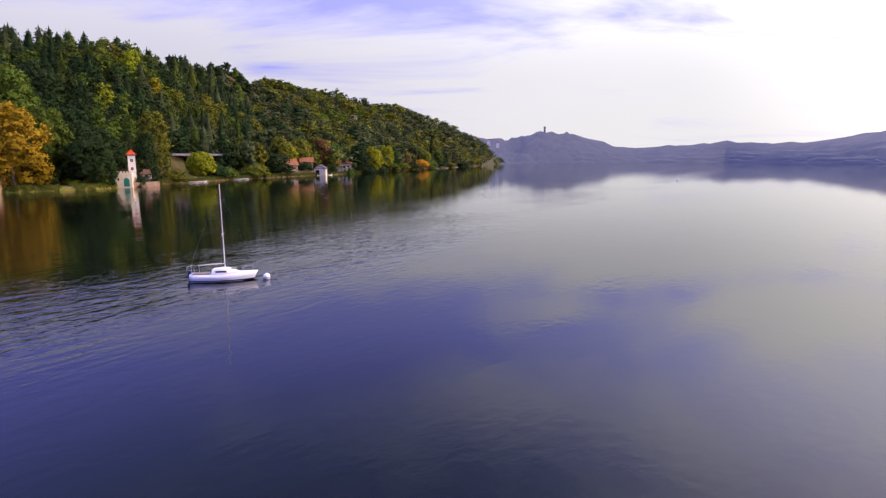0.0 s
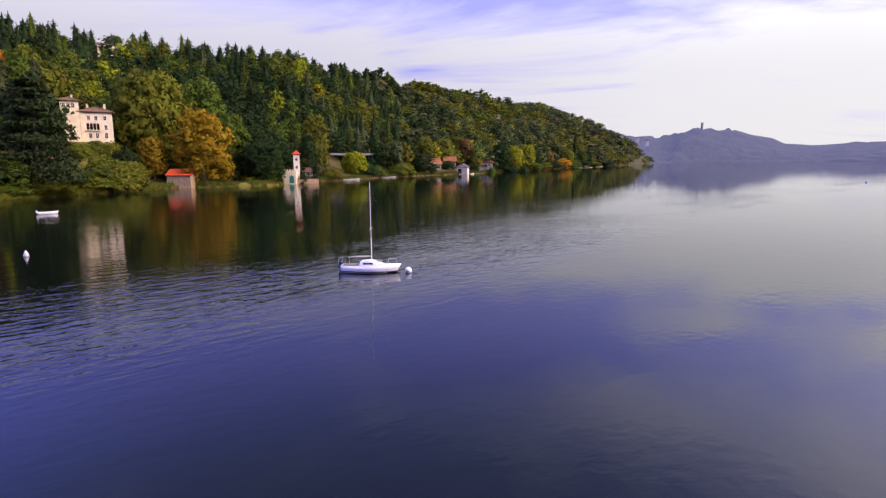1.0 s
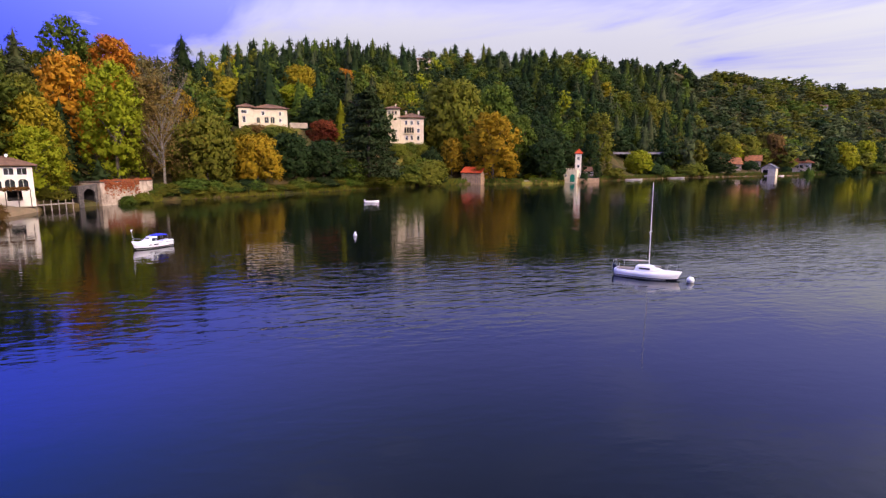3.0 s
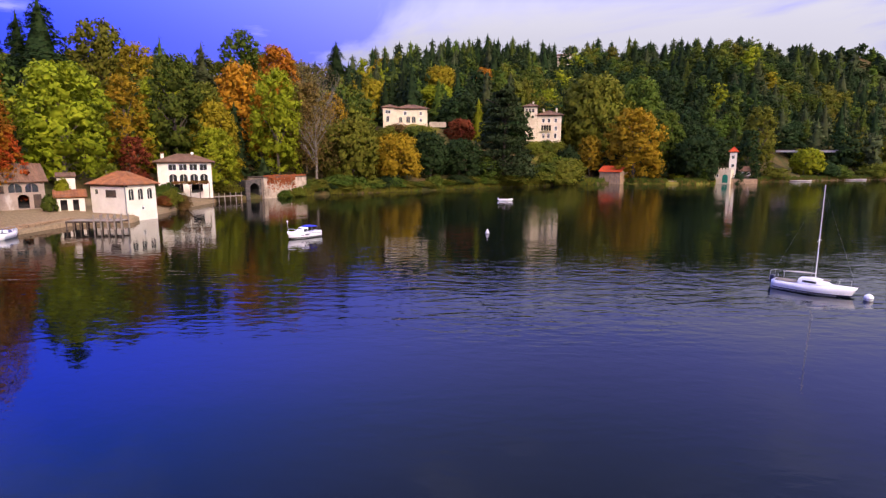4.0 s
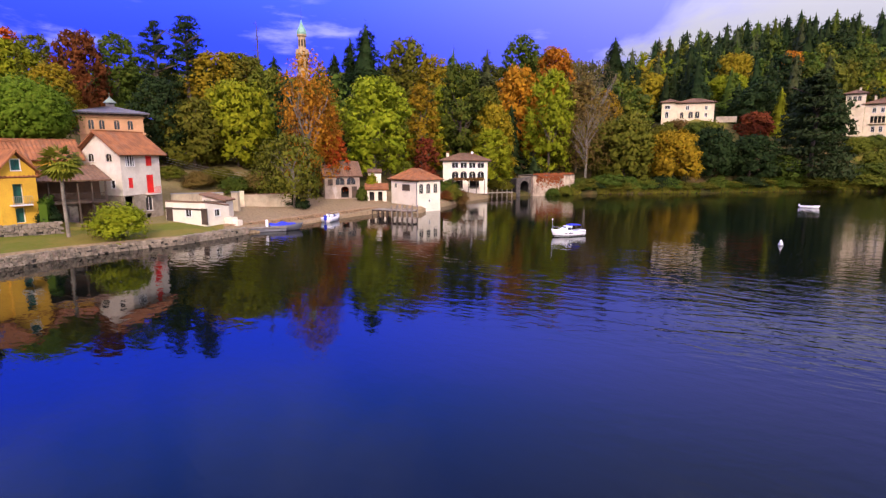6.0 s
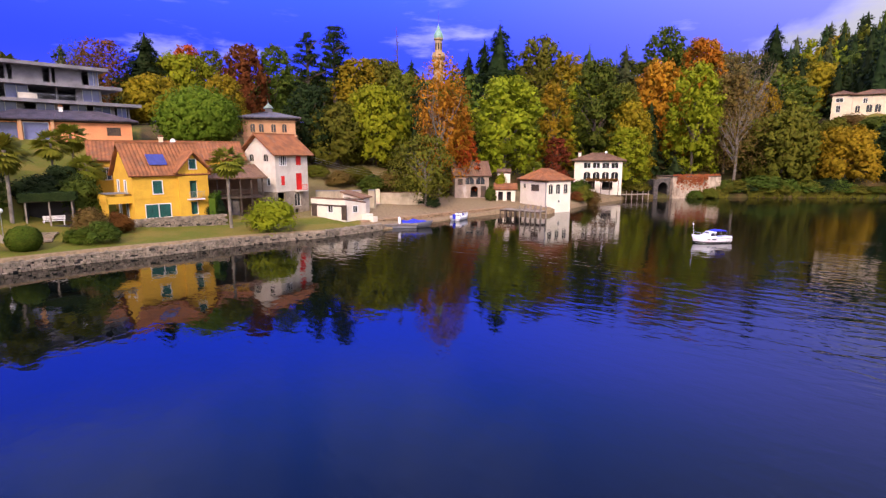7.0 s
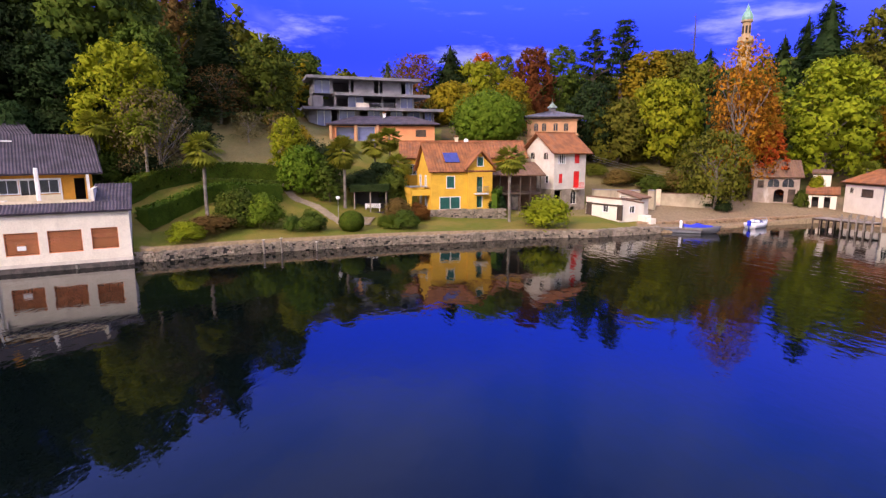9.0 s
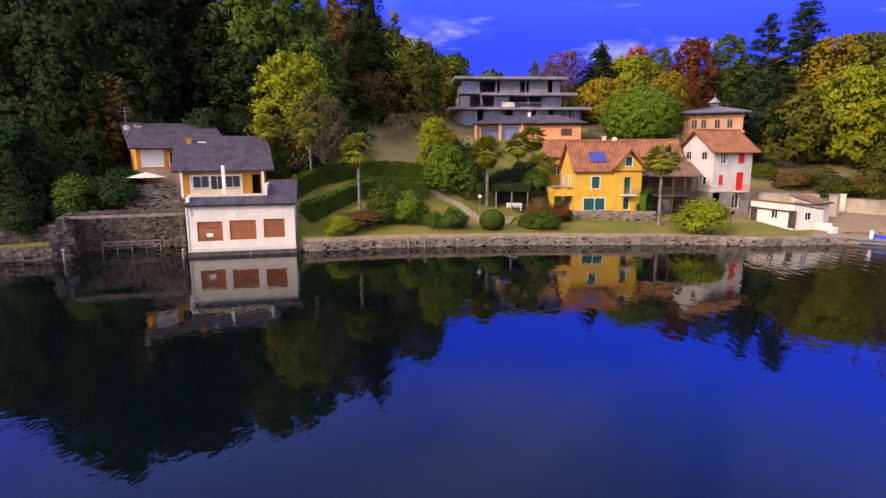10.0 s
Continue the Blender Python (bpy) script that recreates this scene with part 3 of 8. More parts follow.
def tiered_crown(rng, leaves, size, tiers, low, flat=0.05, taper=0.9, arms=5, plate=0.5):
    """Level plates of foliage, as of a cedar."""
    pts = []
    for i in range(tiers):
        h = low + (0.97 - low) * (i + 0.5) / tiers
        reach = 0.5 * (1 - ((h - low) / (1.05 - low)) ** 1.6 * taper)
        for arm in range(arms):
            ang = rng.uniform(0, 2 * math.pi)
            c = np.array([math.cos(ang) * reach * 0.62, math.sin(ang) * reach * 0.62, h + rng.uniform(-0.03, 0.03)])
            n = max(4, leaves // (tiers * arms))
            q = ball(rng, n) * np.array([reach * plate, reach * plate, flat]) * rng.uniform(0.3, 1, (n, 1)) ** 0.4
            pts.append(c + q)
    p = np.concatenate(pts)
    n = np.tile([0, 0, 1.0], (len(p), 1))
    return cards(rng, p, n, size, 0.45, 0, 1.4, 1.0, n + unit(p * [1, 1, 0]) * 0.6)


def pine_crown(rng, leaves, size, slim=2.4):
    """The open, uneven head of an old pine: flat sprays of needles at the ends of its limbs."""
    cs, rs = [], []
    for i in range(46):
        h = 0.40 + 0.58 * ((i + rng.uniform(0, 1)) / 46)
        ang = 2.4 * i + rng.uniform(-0.6, 0.6)
        reach = 0.44 * (1 - ((h - 0.40) / 0.62) ** 1.7) * rng.uniform(0.25, 1.1)
        cs.append((math.cos(ang) * reach, math.sin(ang) * reach, h - reach * 0.08))
        rs.append(rng.uniform(0.06, 0.14) * (1.15 - 0.5 * (h - 0.4)))
    return leaf_cloud(rng, cs, rs, leaves, size, slim, 0.55, 0, 0.5, 0.5, (0, 0, 0.5), 0.3)


def dome_crown(rng, leaves, size):
    """The dense round head of an umbrella pine."""
    cs, rs = [(0, 0, 0.5)], [0.40]
    for i in range(110):
        z = 1 - 1.75 * (i + 0.5) / 110
        q, ang = math.sqrt(max(0, 1 - z * z)), 2.39996 * i
        cs.append((math.cos(ang) * q * 0.41, math.sin(ang) * q * 0.41, 0.52 + z * 0.39))
        rs.append(rng.uniform(0.065, 0.10))
    return leaf_cloud(rng, cs, rs, leaves, size, 1.0, 1.0, 1, 0.8, 0.2, (0, 0, 0.4), 0.5)


def tube(bm, pts, radii, sides=6):
    """A tapering tube through the points."""
    rings = []
    for i, p in enumerate(pts):
        a = Vector(pts[max(0, i - 1)])
        b = Vector(pts[min(len(pts) - 1, i + 1)])
        axis = (b - a).normalized() if (b - a).length > 1e-6 else Vector((0, 0, 1))
        side = axis.orthogonal().normalized()
        other = axis.cross(side)
        rings.append([bm.verts.new(Vector(p) + (side * math.cos(2 * math.pi * k / sides) + other * math.sin(2 * math.pi * k / sides)) * radii[i])
                      for k in range(sides)])
    for r0, r1 in zip(rings, rings[1:]):
        for k in range(sides):
            bm.faces.new((r0[k], r0[(k + 1) % sides], r1[(k + 1) % sides], r1[k]))
    for r in (rings[0][::-1], rings[-1]):
        if len(r) > 2:
            bm.faces.new(r)


def trunk_mesh(rng, kind):
    """Trunk and limbs for a tree 1 m high and 1 m wide."""
    bm = bmesh.new()
    if kind == "palm":
        tube(bm, [(0, 0, -0.06), (0.01, 0, 0.4), (0, 0.01, 0.8)], [0.022, 0.018, 0.02], 8)
    elif kind in ("conifer", "cypress", "cone"):
        tube(bm, [(0, 0, -0.06), (0, 0, 0.5), (0, 0, 0.96)], [0.022, 0.014, 0.003], 6)
    elif kind == "bare":
        tube(bm, [(0, 0, -0.06), (0.02, 0.01, 0.3), (0, 0, 0.55)], [0.03, 0.022, 0.015], 6)
        for i in range(16):
            ang, h = rng.uniform(0, 6.28), rng.uniform(0.2, 0.55)
            reach, rise = rng.uniform(0.2, 0.42), rng.uniform(0.18, 0.36)
            mid = (math.cos(ang) * reach * 0.5, math.sin(ang) * reach * 0.5, h + rise * 0.55)
            end = (math.cos(ang) * reach, math.sin(ang) * reach, min(0.98, h + rise))
            tube(bm, [(0, 0, h), mid, end], [0.008, 0.005, 0.0012], 4)
            for j in range(7):
                a2 = ang + rng.uniform(-1.2, 1.2)
                t = rng.uniform(0.3, 0.95)
                s = Vector((0, 0, h)).lerp(Vector(end), t)
                tube(bm, [s, s + Vector((math.cos(a2) * 0.1, math.sin(a2) * 0.1, rng.uniform(0.05, 0.16)))], [0.004, 0.0012], 3)
    else:
        tall = kind in ("pine", "stone_pine", "cedar")
        tube(bm, [(0, 0, -0.06), (0.012, 0.008, 0.3), (-0.005, 0.004, 0.6), (0, 0, 0.9 if tall else 0.72)], [0.032, 0.026, 0.018, 0.006], 8)
        for i in range(8 if not tall else 7):
            ang, h = rng.uniform(0, 6.28), rng.uniform(0.22 if not tall else 0.45, 0.55 if not tall else 0.8)
            reach = rng.uniform(0.2, 0.38)
            rise = rng.uniform(0.14, 0.3) if not tall else rng.uniform(0.02, 0.1)
            tube(bm, [(0, 0, h), (math.cos(ang) * reach * 0.5, math.sin(ang) * reach * 0.5, h + rise * 0.6),
                      (math.cos(ang) * reach, math.sin(ang) * reach, h + rise)], [0.013, 0.009, 0.003], 5)
    me = bpy.data.meshes.new("trunk")
    bm.normal_update()
    bm.to_mesh(me)
    bm.free()
    me.materials.append(PALE_BARK if kind in ("bare", "palm") else BARK)
    return me


def palm_crown(rng):
    """Fan leaves on stalks, with a shag of dead ones below; 1 m wide, 1 m high in all."""
    vs, fs = [], []
    for i in range(64):
        ang = rng.uniform(0, 6.28)
        tip = rng.uniform(-0.55, 1.35) if i < 50 else rng.uniform(-1.45, -0.9)
        out = np.array([math.cos(ang) * math.cos(tip), math.sin(ang) * math.cos(tip), math.sin(tip)])
        hub = np.array([0, 0, 0.58]) + out * (0.24 if i < 50 else 0.10)
        side = np.array([-math.sin(ang), math.cos(ang), 0])
        rise = np.cross(out, side)
        for k in range(9):
            a = (k - 4) * 0.33
            dirn = out * math.cos(a) + side * math.sin(a) + np.array([0, 0, -0.25 - 0.1 * abs(k - 4) * 0.5])
            base = len(vs)
            wide = side * 0.021 + rise * 0.006
            vs += [hub - wide, hub + dirn * 0.16 - wide * 1.7, hub + dirn * 0.31 + np.array([0, 0, -0.02]), hub + dirn * 0.16 + wide * 1.7]
            fs += [(base, base + 1, base + 3), (base + 1, base + 2, base + 3)]
    vs = np.array(vs)
    return vs, np.array(fs), unit(unit(vs - [0, 0, 0.5]) + [0, 0, 0.9])


crown_cache, trunk_cache = {}, {}
SHAPES = 5


def crown_mesh(kind, colour, which, leafy, slim):
    key = (kind, colour, which, leafy, slim)
    if key in crown_cache:
        return crown_cache[key]
    rng = np.random.default_rng(abs(hash_of(kind)) + which * 17)
    n = {0: 2700, 1: 6000, 2: 11000}[leafy]
    s = {0: 0.024, 1: 0.0162, 2: 0.012}[leafy]
    if kind == "broad":
        got = broad_crown(rng, n, s, (60, 95, 130)[leafy] + which * 5, 0.05 + 0.03 * (which % 3), 1.0, 1, slim, (0.118, 0.100, 0.088)[leafy])
    elif kind == "conifer":
        got = conifer_crown(rng, n, s * 1.35, 1.2)
    elif kind == "cypress":
        got = conifer_crown(rng, n, s * 1.3, 1.3, 0.0)
    elif kind == "cone":
        got = conifer_crown(rng, n, s * 1.25, 1.25, 0.05)
    elif kind == "cedar":
        got = tiered_crown(rng, int(n * 1.6), s * 0.85, 15, 0.06, 0.022)
    elif kind == "pine":
        got = pine_crown(rng, n, s * 0.9)
    elif kind == "stone_pine":
        got = dome_crown(rng, n + 6000, s * 0.72)
    elif kind == "bare":
        sparse = colour in ("grey", "brown")
        got = broad_crown(rng, int(n * (0.5 if sparse else 0.8)), s * (0.6 if sparse else 0.85), 70, 0.16, 1.0, 0, slim)
    elif kind == "bush":
        got = bush_crown(rng, n * 2 // 3, s * 1.15)
    elif kind == "palm":
        got = palm_crown(rng)
    me = mesh_from("crown", got[0], got[1], [LEAF[colour]], None, False, got[2])
    crown_cache[key] = me
    return me


def hash_of(text):
    return sum(ord(c) * (i + 7) * 31 for i, c in enumerate(text)) % 9973


KIND_WORDS = {"broad": ("broadleaf tree", "tree"), "conifer": ("pointed spruce", "tree"), "cypress": ("slender cypress", "tree"), "cone": ("tall conical tree", "tree"),
              "cedar": ("broad cedar with level branches", "tree"), "pine": ("tall pine with a bare trunk", "tree"), "stone_pine": ("round-headed pine", "tree"),
              "bare": ("half-bare tree with grey twigs", "tree"), "palm": ("fan palm with a shaggy trunk", "palm"), "bush": ("rounded bush", "bush")}
COLOUR_WORDS = {"dark": "dark green", "green": "green", "olive": "olive green", "lime": "bright yellow-green", "yellow": "yellow autumn", "gold": "golden autumn",
                "orange": "orange autumn", "rust": "rust-red autumn", "brown": "brown autumn", "red": "scarlet autumn", "crimson": "dark red", "blue": "grey-green",
                "cedar": "dark blue-green", "pine": "fresh green", "palm": "green", "grey": "greyish", "hedge": "clipped dark green"}
TREE_NAMES = {"broad": "broadleaf_tree", "conifer": "spruce_tree", "cypress": "cypress_tree", "cone": "conical_tree", "cedar": "cedar_tree", "pine": "pine_tree",
              "stone_pine": "umbrella_pine", "bare": "bare_tree", "palm": "palm_tree", "bush": "bush"}
count = [0]
planted = []


def tree(kind, colour, az, d, top, wide, where, base=None):
    """A tree with its own trunk and crown, at a bearing and range, up to a height above the lake."""
    count[0] += 1
    which = count[0] % SHAPES
    p = spot(az, d) if base is None else spot(az, d, base)
    high = max(1.0, top - p.z)
    wide = min(wide, high * 1.5) if kind not in ("bush",) else wide
    leafy = 2 if wide / d > 0.125 else 1 if wide / d > 0.055 else 0
    if kind == "bush":
        leafy = 0 if wide < 2.2 or d > 140 else 1
    ob = new(TREE_NAMES[kind], None)
    ob.empty_display_size = 0.5
    words, cat = KIND_WORDS[kind]
    tagged(ob, COLOUR_WORDS[colour] + " " + words + " " + where, cat, kind and ("bushes" if kind == "bush" else "trees " + where))
    if kind != "bush":
        if (kind, which) not in trunk_cache:
            trunk_cache[(kind, which)] = trunk_mesh(np.random.default_rng(which + 5), kind)
        t = mesh_part("trunk", trunk_cache[(kind, which)], ob)
        t.scale = (wide if kind in ("broad", "bare", "cedar", "stone_pine") else high * 0.8,) * 2 + (high,)
        if kind == "palm":
            t.scale = (1.0 * high, 1.0 * high, high)
    tall = high / (wide * 1.12)
    slim = 1.0 if kind not in ("broad", "bare") or tall < 1.2 else 1.45 if tall < 1.75 else 2.0 if tall < 2.4 else 2.7
    c = mesh_part("crown", crown_mesh(kind, colour, which, leafy, slim), ob)
    c.scale = (wide * 1.12, wide * 1.12, high)
    if kind == "palm":
        c.scale = (wide, wide, wide)
        c.location.z = high - wide * 1.02
    if kind == "bare":
        tagged(c, "thin grey-brown twigs and last leaves")
    ob.matrix_basis = Matrix.Translation(p) @ Matrix.Rotation(radians(count[0] * 137.5 % 360), 4, "Z")
    planted.append((p.x, p.y, wide * 0.42))
    return ob


SLOPE_TREES = [
    ("broad", "dark", 171.6, 90, 37, 18.5), ("broad", "dark", 175.5, 84, 27.2, 9), ("broad", "dark", 165.2, 96, 40, 17), ("broad", "green", 157.4, 92, 37, 17.1),
    ("broad", "brown", 150.4, 108, 40.4, 9), ("conifer", "dark", 147.6, 100, 40.2, 13.5), ("broad", "lime", 155.0, 77, 23.4, 9.0), ("broad", "brown", 170.9, 80, 19.9, 6.3),
    ("bare", "grey", 152.6, 71, 17.0, 8.2), ("bare", "brown", 147.3, 96, 23.5, 9.5), ("broad", "green", 142.8, 98, 28.9, 8.6), ("broad", "green", 139.8, 140, 33.8, 11.5),
    ("broad", "dark", 168.0, 84, 27, 9), ("broad", "dark", 174.0, 80, 22, 8), ("broad", "green", 153.2, 86, 27, 9), ("broad", "dark", 159.8, 84, 24, 9),
    ("broad", "dark", 177.9, 72, 14.1, 5.8), ("broad", "dark", 178.6, 85, 25.7, 9), ("broad", "dark", 162.0, 88, 28, 9),
]
GARDEN_TREES = [
    ("palm", "palm", 149.1, 64, 12.4, 4.5), ("palm", "palm", 153.9, 70, 15.0, 4.4), ("palm", "palm", 157.4, 73, 15.0, 4.4), ("palm", "palm", 135.9, 70, 12.2, 4.7),
    ("palm", "palm", 131.2, 84, 14.0, 4.3), ("palm", "palm", 132.7, 82, 13.0, 4.3), ("palm", "palm", 130.4, 78, 10.1, 4.3), ("palm", "palm", 118.8, 69, 11.1, 4.3),
    ("broad", "pine", 140.1, 72.5, 11.0, 5.4), ("broad", "lime", 141.2, 77, 14.8, 4.5), ("broad", "green", 137.4, 71, 9.2, 3.6), ("broad", "dark", 132.0, 77, 8.7, 4.7),
]
BEHIND_TREES = [
    ("stone_pine", "pine", 121.0, 100, 20.4, 11.4), ("conifer", "dark", 125.0, 150, 38.7, 17.6), ("broad", "red", 121.6, 175, 40.6, 9.3), ("broad", "rust", 116.6, 140, 35.3, 10.5),
    ("bare", "rust", 128.2, 165, 38.3, 13.0), ("broad", "lime", 122.1, 150, 33.6, 13.9), ("broad", "yellow", 125.0, 128, 25.8, 10.8), ("broad", "yellow", 118.7, 128, 26.5, 8.5),
    ("broad", "olive", 119.6, 170, 39.0, 9.8), ("pine", "dark", 110.9, 150, 40.8, 9.6), ("pine", "dark", 108.3, 150, 42.4, 11.9), ("broad", "green", 114.1, 145, 36.7, 9.9),
    ("broad", "dark", 110.9, 112, 23.4, 8.0), ("broad", "olive", 108.3, 113, 20, 12), ("broad", "lime", 104.4, 117, 24, 12.8),
]
COVE_TREES = [
    ("broad", "yellow", 106.1, 150, 35.0, 14.5), ("broad", "olive", 103.2, 160, 36.1, 11.3), ("bare", "grey", 130.6, 160, 35.9, 9.7), ("broad", "olive", 145.7, 150, 40.3, 10.2),
    ("conifer", "dark", 100.7, 180, 40.4, 11.5), ("broad", "olive", 104.4, 150, 35.1, 12.7), ("broad", "olive", 101.5, 140, 30.4, 9.8), ("bare", "orange", 97.9, 104, 28, 10.2), ("broad", "orange", 97.0, 109, 21.5, 9.5),
    ("broad", "red", 95.4, 108, 14.1, 5.4), ("bare", "olive", 99.4, 93, 13.0, 9.0), ("conifer", "dark", 95.0, 185, 43.3, 10.1), ("conifer", "dark", 93.4, 185, 47.9, 12.2),
    ("conifer", "dark", 91.9, 180, 51.3, 21.2), ("broad", "lime", 91.2, 126, 27.3, 15.1), ("broad", "gold", 86.5, 134, 27.5, 8.9),
]
COVE_WOODS = [
    ("broad", "olive", 87.8, 190, 48.1, 15.4), ("broad", "yellow", 85.2, 180, 41.2, 11.6), ("broad", "crimson", 86.0, 124, 14.0, 5.7), ("broad", "green", 82.4, 146, 34.1, 12.6),
    ("conifer", "green", 83.2, 190, 46.1, 11.2), ("conifer", "blue", 79.8, 180, 43.7, 17.8), ("broad", "yellow", 79.3, 146, 23.2, 10.8), ("broad", "lime", 79.4, 137, 16.4, 10.2),
    ("palm", "palm", 88.2, 112, 8.7, 4.5), ("palm", "palm", 95.2, 112, 9.9, 3.8), ("broad", "green", 76.1, 205, 52.6, 15.8), ("broad", "orange", 76.7, 170, 35.8, 14.9),
    ("broad", "orange", 72.7, 190, 45.0, 11.7), ("broad", "lime", 73.4, 155, 33.2, 12.7), ("bare", "grey", 69.1, 172, 37.5, 14.9),
]
WEST_TREES = [
    ("conifer", "dark", 67.5, 250, 59.5, 19.1), ("broad", "brown", 70.7, 165, 31.5, 11.8), ("bare", "brown", 69.8, 155, 24.0, 12.7), ("broad", "olive", 66.1, 160, 20.3, 15.3),
    ("broad", "gold", 61.6, 165, 16.7, 13.9), ("broad", "dark", 58.2, 175, 17.6, 12.6), ("broad", "dark", 55.2, 181, 15.6, 12.5), ("broad", "green", 52.6, 183, 9.7, 10.0),
    ("broad", "crimson", 55.0, 205, 23.4, 9.7), ("cedar", "cedar", 50.6, 186, 33.9, 20.5), ("broad", "yellow", 57.1, 262, 51.0, 15.1), ("broad", "lime", 57.5, 250, 40.9, 16.9),
    ("broad", "yellow", 63.8, 230, 39.8, 12.6), ("broad", "orange", 52.8, 285, 54, 10.1), ("cone", "lime", 53.3, 215, 32.5, 7.0),
]
NORTH_TREES = [
    ("broad", "olive", 42.0, 245, 44.3, 26), ("broad", "green", 37.7, 262, 43.9, 21.6), ("broad", "gold", 37.9, 222, 28.4, 19.8), ("broad", "green", 35.2, 240, 28.6, 15.2),
    ("broad", "dark", 32.3, 231, 17.8, 17), ("broad", "dark", 33.4, 244, 24, 14.8), ("broad", "olive", 27.4, 272, 32.0, 14.0), ("broad", "dark", 28.1, 251, 21.5, 9.0), ("broad", "olive", 44.1, 205, 9.5, 12),
    ("broad", "yellow", 42.1, 221, 18.3, 9.3), ("broad", "lime", 23.7, 295, 14.2, 11.5), ("broad", "gold", 68.1, 200, 31.9, 10.4), ("broad", "lime", 71.8, 170, 30.4, 12.6),
    ("broad", "orange", 73.3, 185, 44.8, 12.5), ("broad", "lime", 7.3, 470, 21, 18), ("cypress", "dark", 1.2, 690, 44, 9), ("broad", "dark", 31.25, 231, 8.5, 5.5), ("broad", "green", 31.9, 229, 11, 7),
]
CANOPY_TREES = [
    ("broad", "olive", 88.9, 205, 41, 17), ("broad", "yellow", 86.6, 205, 40, 14), ("broad", "green", 84.4, 210, 42, 16), ("broad", "olive", 81.6, 205, 40, 17), ("broad", "olive", 79.0, 215, 43, 16),
    ("broad", "green", 74.8, 215, 47, 17), ("broad", "brown", 71.6, 215, 45, 16), ("bare", "grey", 70.2, 190, 40, 16), ("broad", "olive", 93.6, 200, 38, 17), ("broad", "yellow", 96.4, 205, 36, 15),
    ("broad", "olive", 99.4, 195, 35, 16), ("broad", "green", 102.4, 190, 34, 15), ("broad", "olive", 109.2, 175, 32, 15), ("broad", "green", 112.4, 170, 33, 14), ("broad", "lime", 83.8, 165, 30, 13), ("broad", "olive", 80.2, 160, 29, 13),
]
BELT = [("broad", "dark"), ("broad", "green"), ("conifer", "dark"), ("broad", "olive"), ("broad", "dark"), ("broad", "lime"), ("conifer", "dark"), ("broad", "brown")]
belt_rng = random.Random(77)
BELT_TREES = []
for i in range(30):
    az_ = 19.0 - i * 0.66
    d_ = shore_at(az_) + (12 if not 9.0 < az_ < 16.9 else 52) + belt_rng.uniform(0, 14)
    kind_, tone_ = BELT[belt_rng.randrange(len(BELT))]
    BELT_TREES.append((kind_, tone_, az_, d_, height_at(az_, d_) + belt_rng.uniform(12, 25), belt_rng.uniform(11, 18)))
for group, where in ((BELT_TREES, "along the far shore"), (SLOPE_TREES, "on the wooded slope"), (GARDEN_TREES, "in the lakeside garden"), (BEHIND_TREES, "behind the houses"), (COVE_TREES, "above the cove"),
                     (COVE_WOODS, "above the cove"), (WEST_TREES, "on the lake shore"), (NORTH_TREES, "on the lake shore"), (CANOPY_TREES, "above the cove")):
    for row in group:
        tree(*row, where)


# ---- woods too many to count ----
def wood_shapes(rng, leaves, size):
    shapes = []
    for i in range(8):
        if i % 2 == 0:
            shapes.append(broad_crown(rng, leaves, size, 13 if leaves > 300 else 7, 0.12, 1.0, 1, 1.5, 0.18))
        else:
            shapes.append(conifer_crown(rng, leaves, size * 1.2, 1.15, 0.06, 1.5))
    return shapes


WOOD_COLOURS = ["dark", "green", "olive", "yellow", "brown", "rust", "lime", "orange", "blue"]
CLEAR = [(46.1, 43.6, 398, 445), (99.8, 96.2, 150, 300), (64.2, 56.4, 160, 214), (48.3, 44.4, 198, 236), (31.2, 26.5, 215, 262), (16.9, 9.0, 340, 412), (26.5, 19, 262, 322), (42.5, 38.5, 190, 214), (56.7, 53.3, 184, 208)]


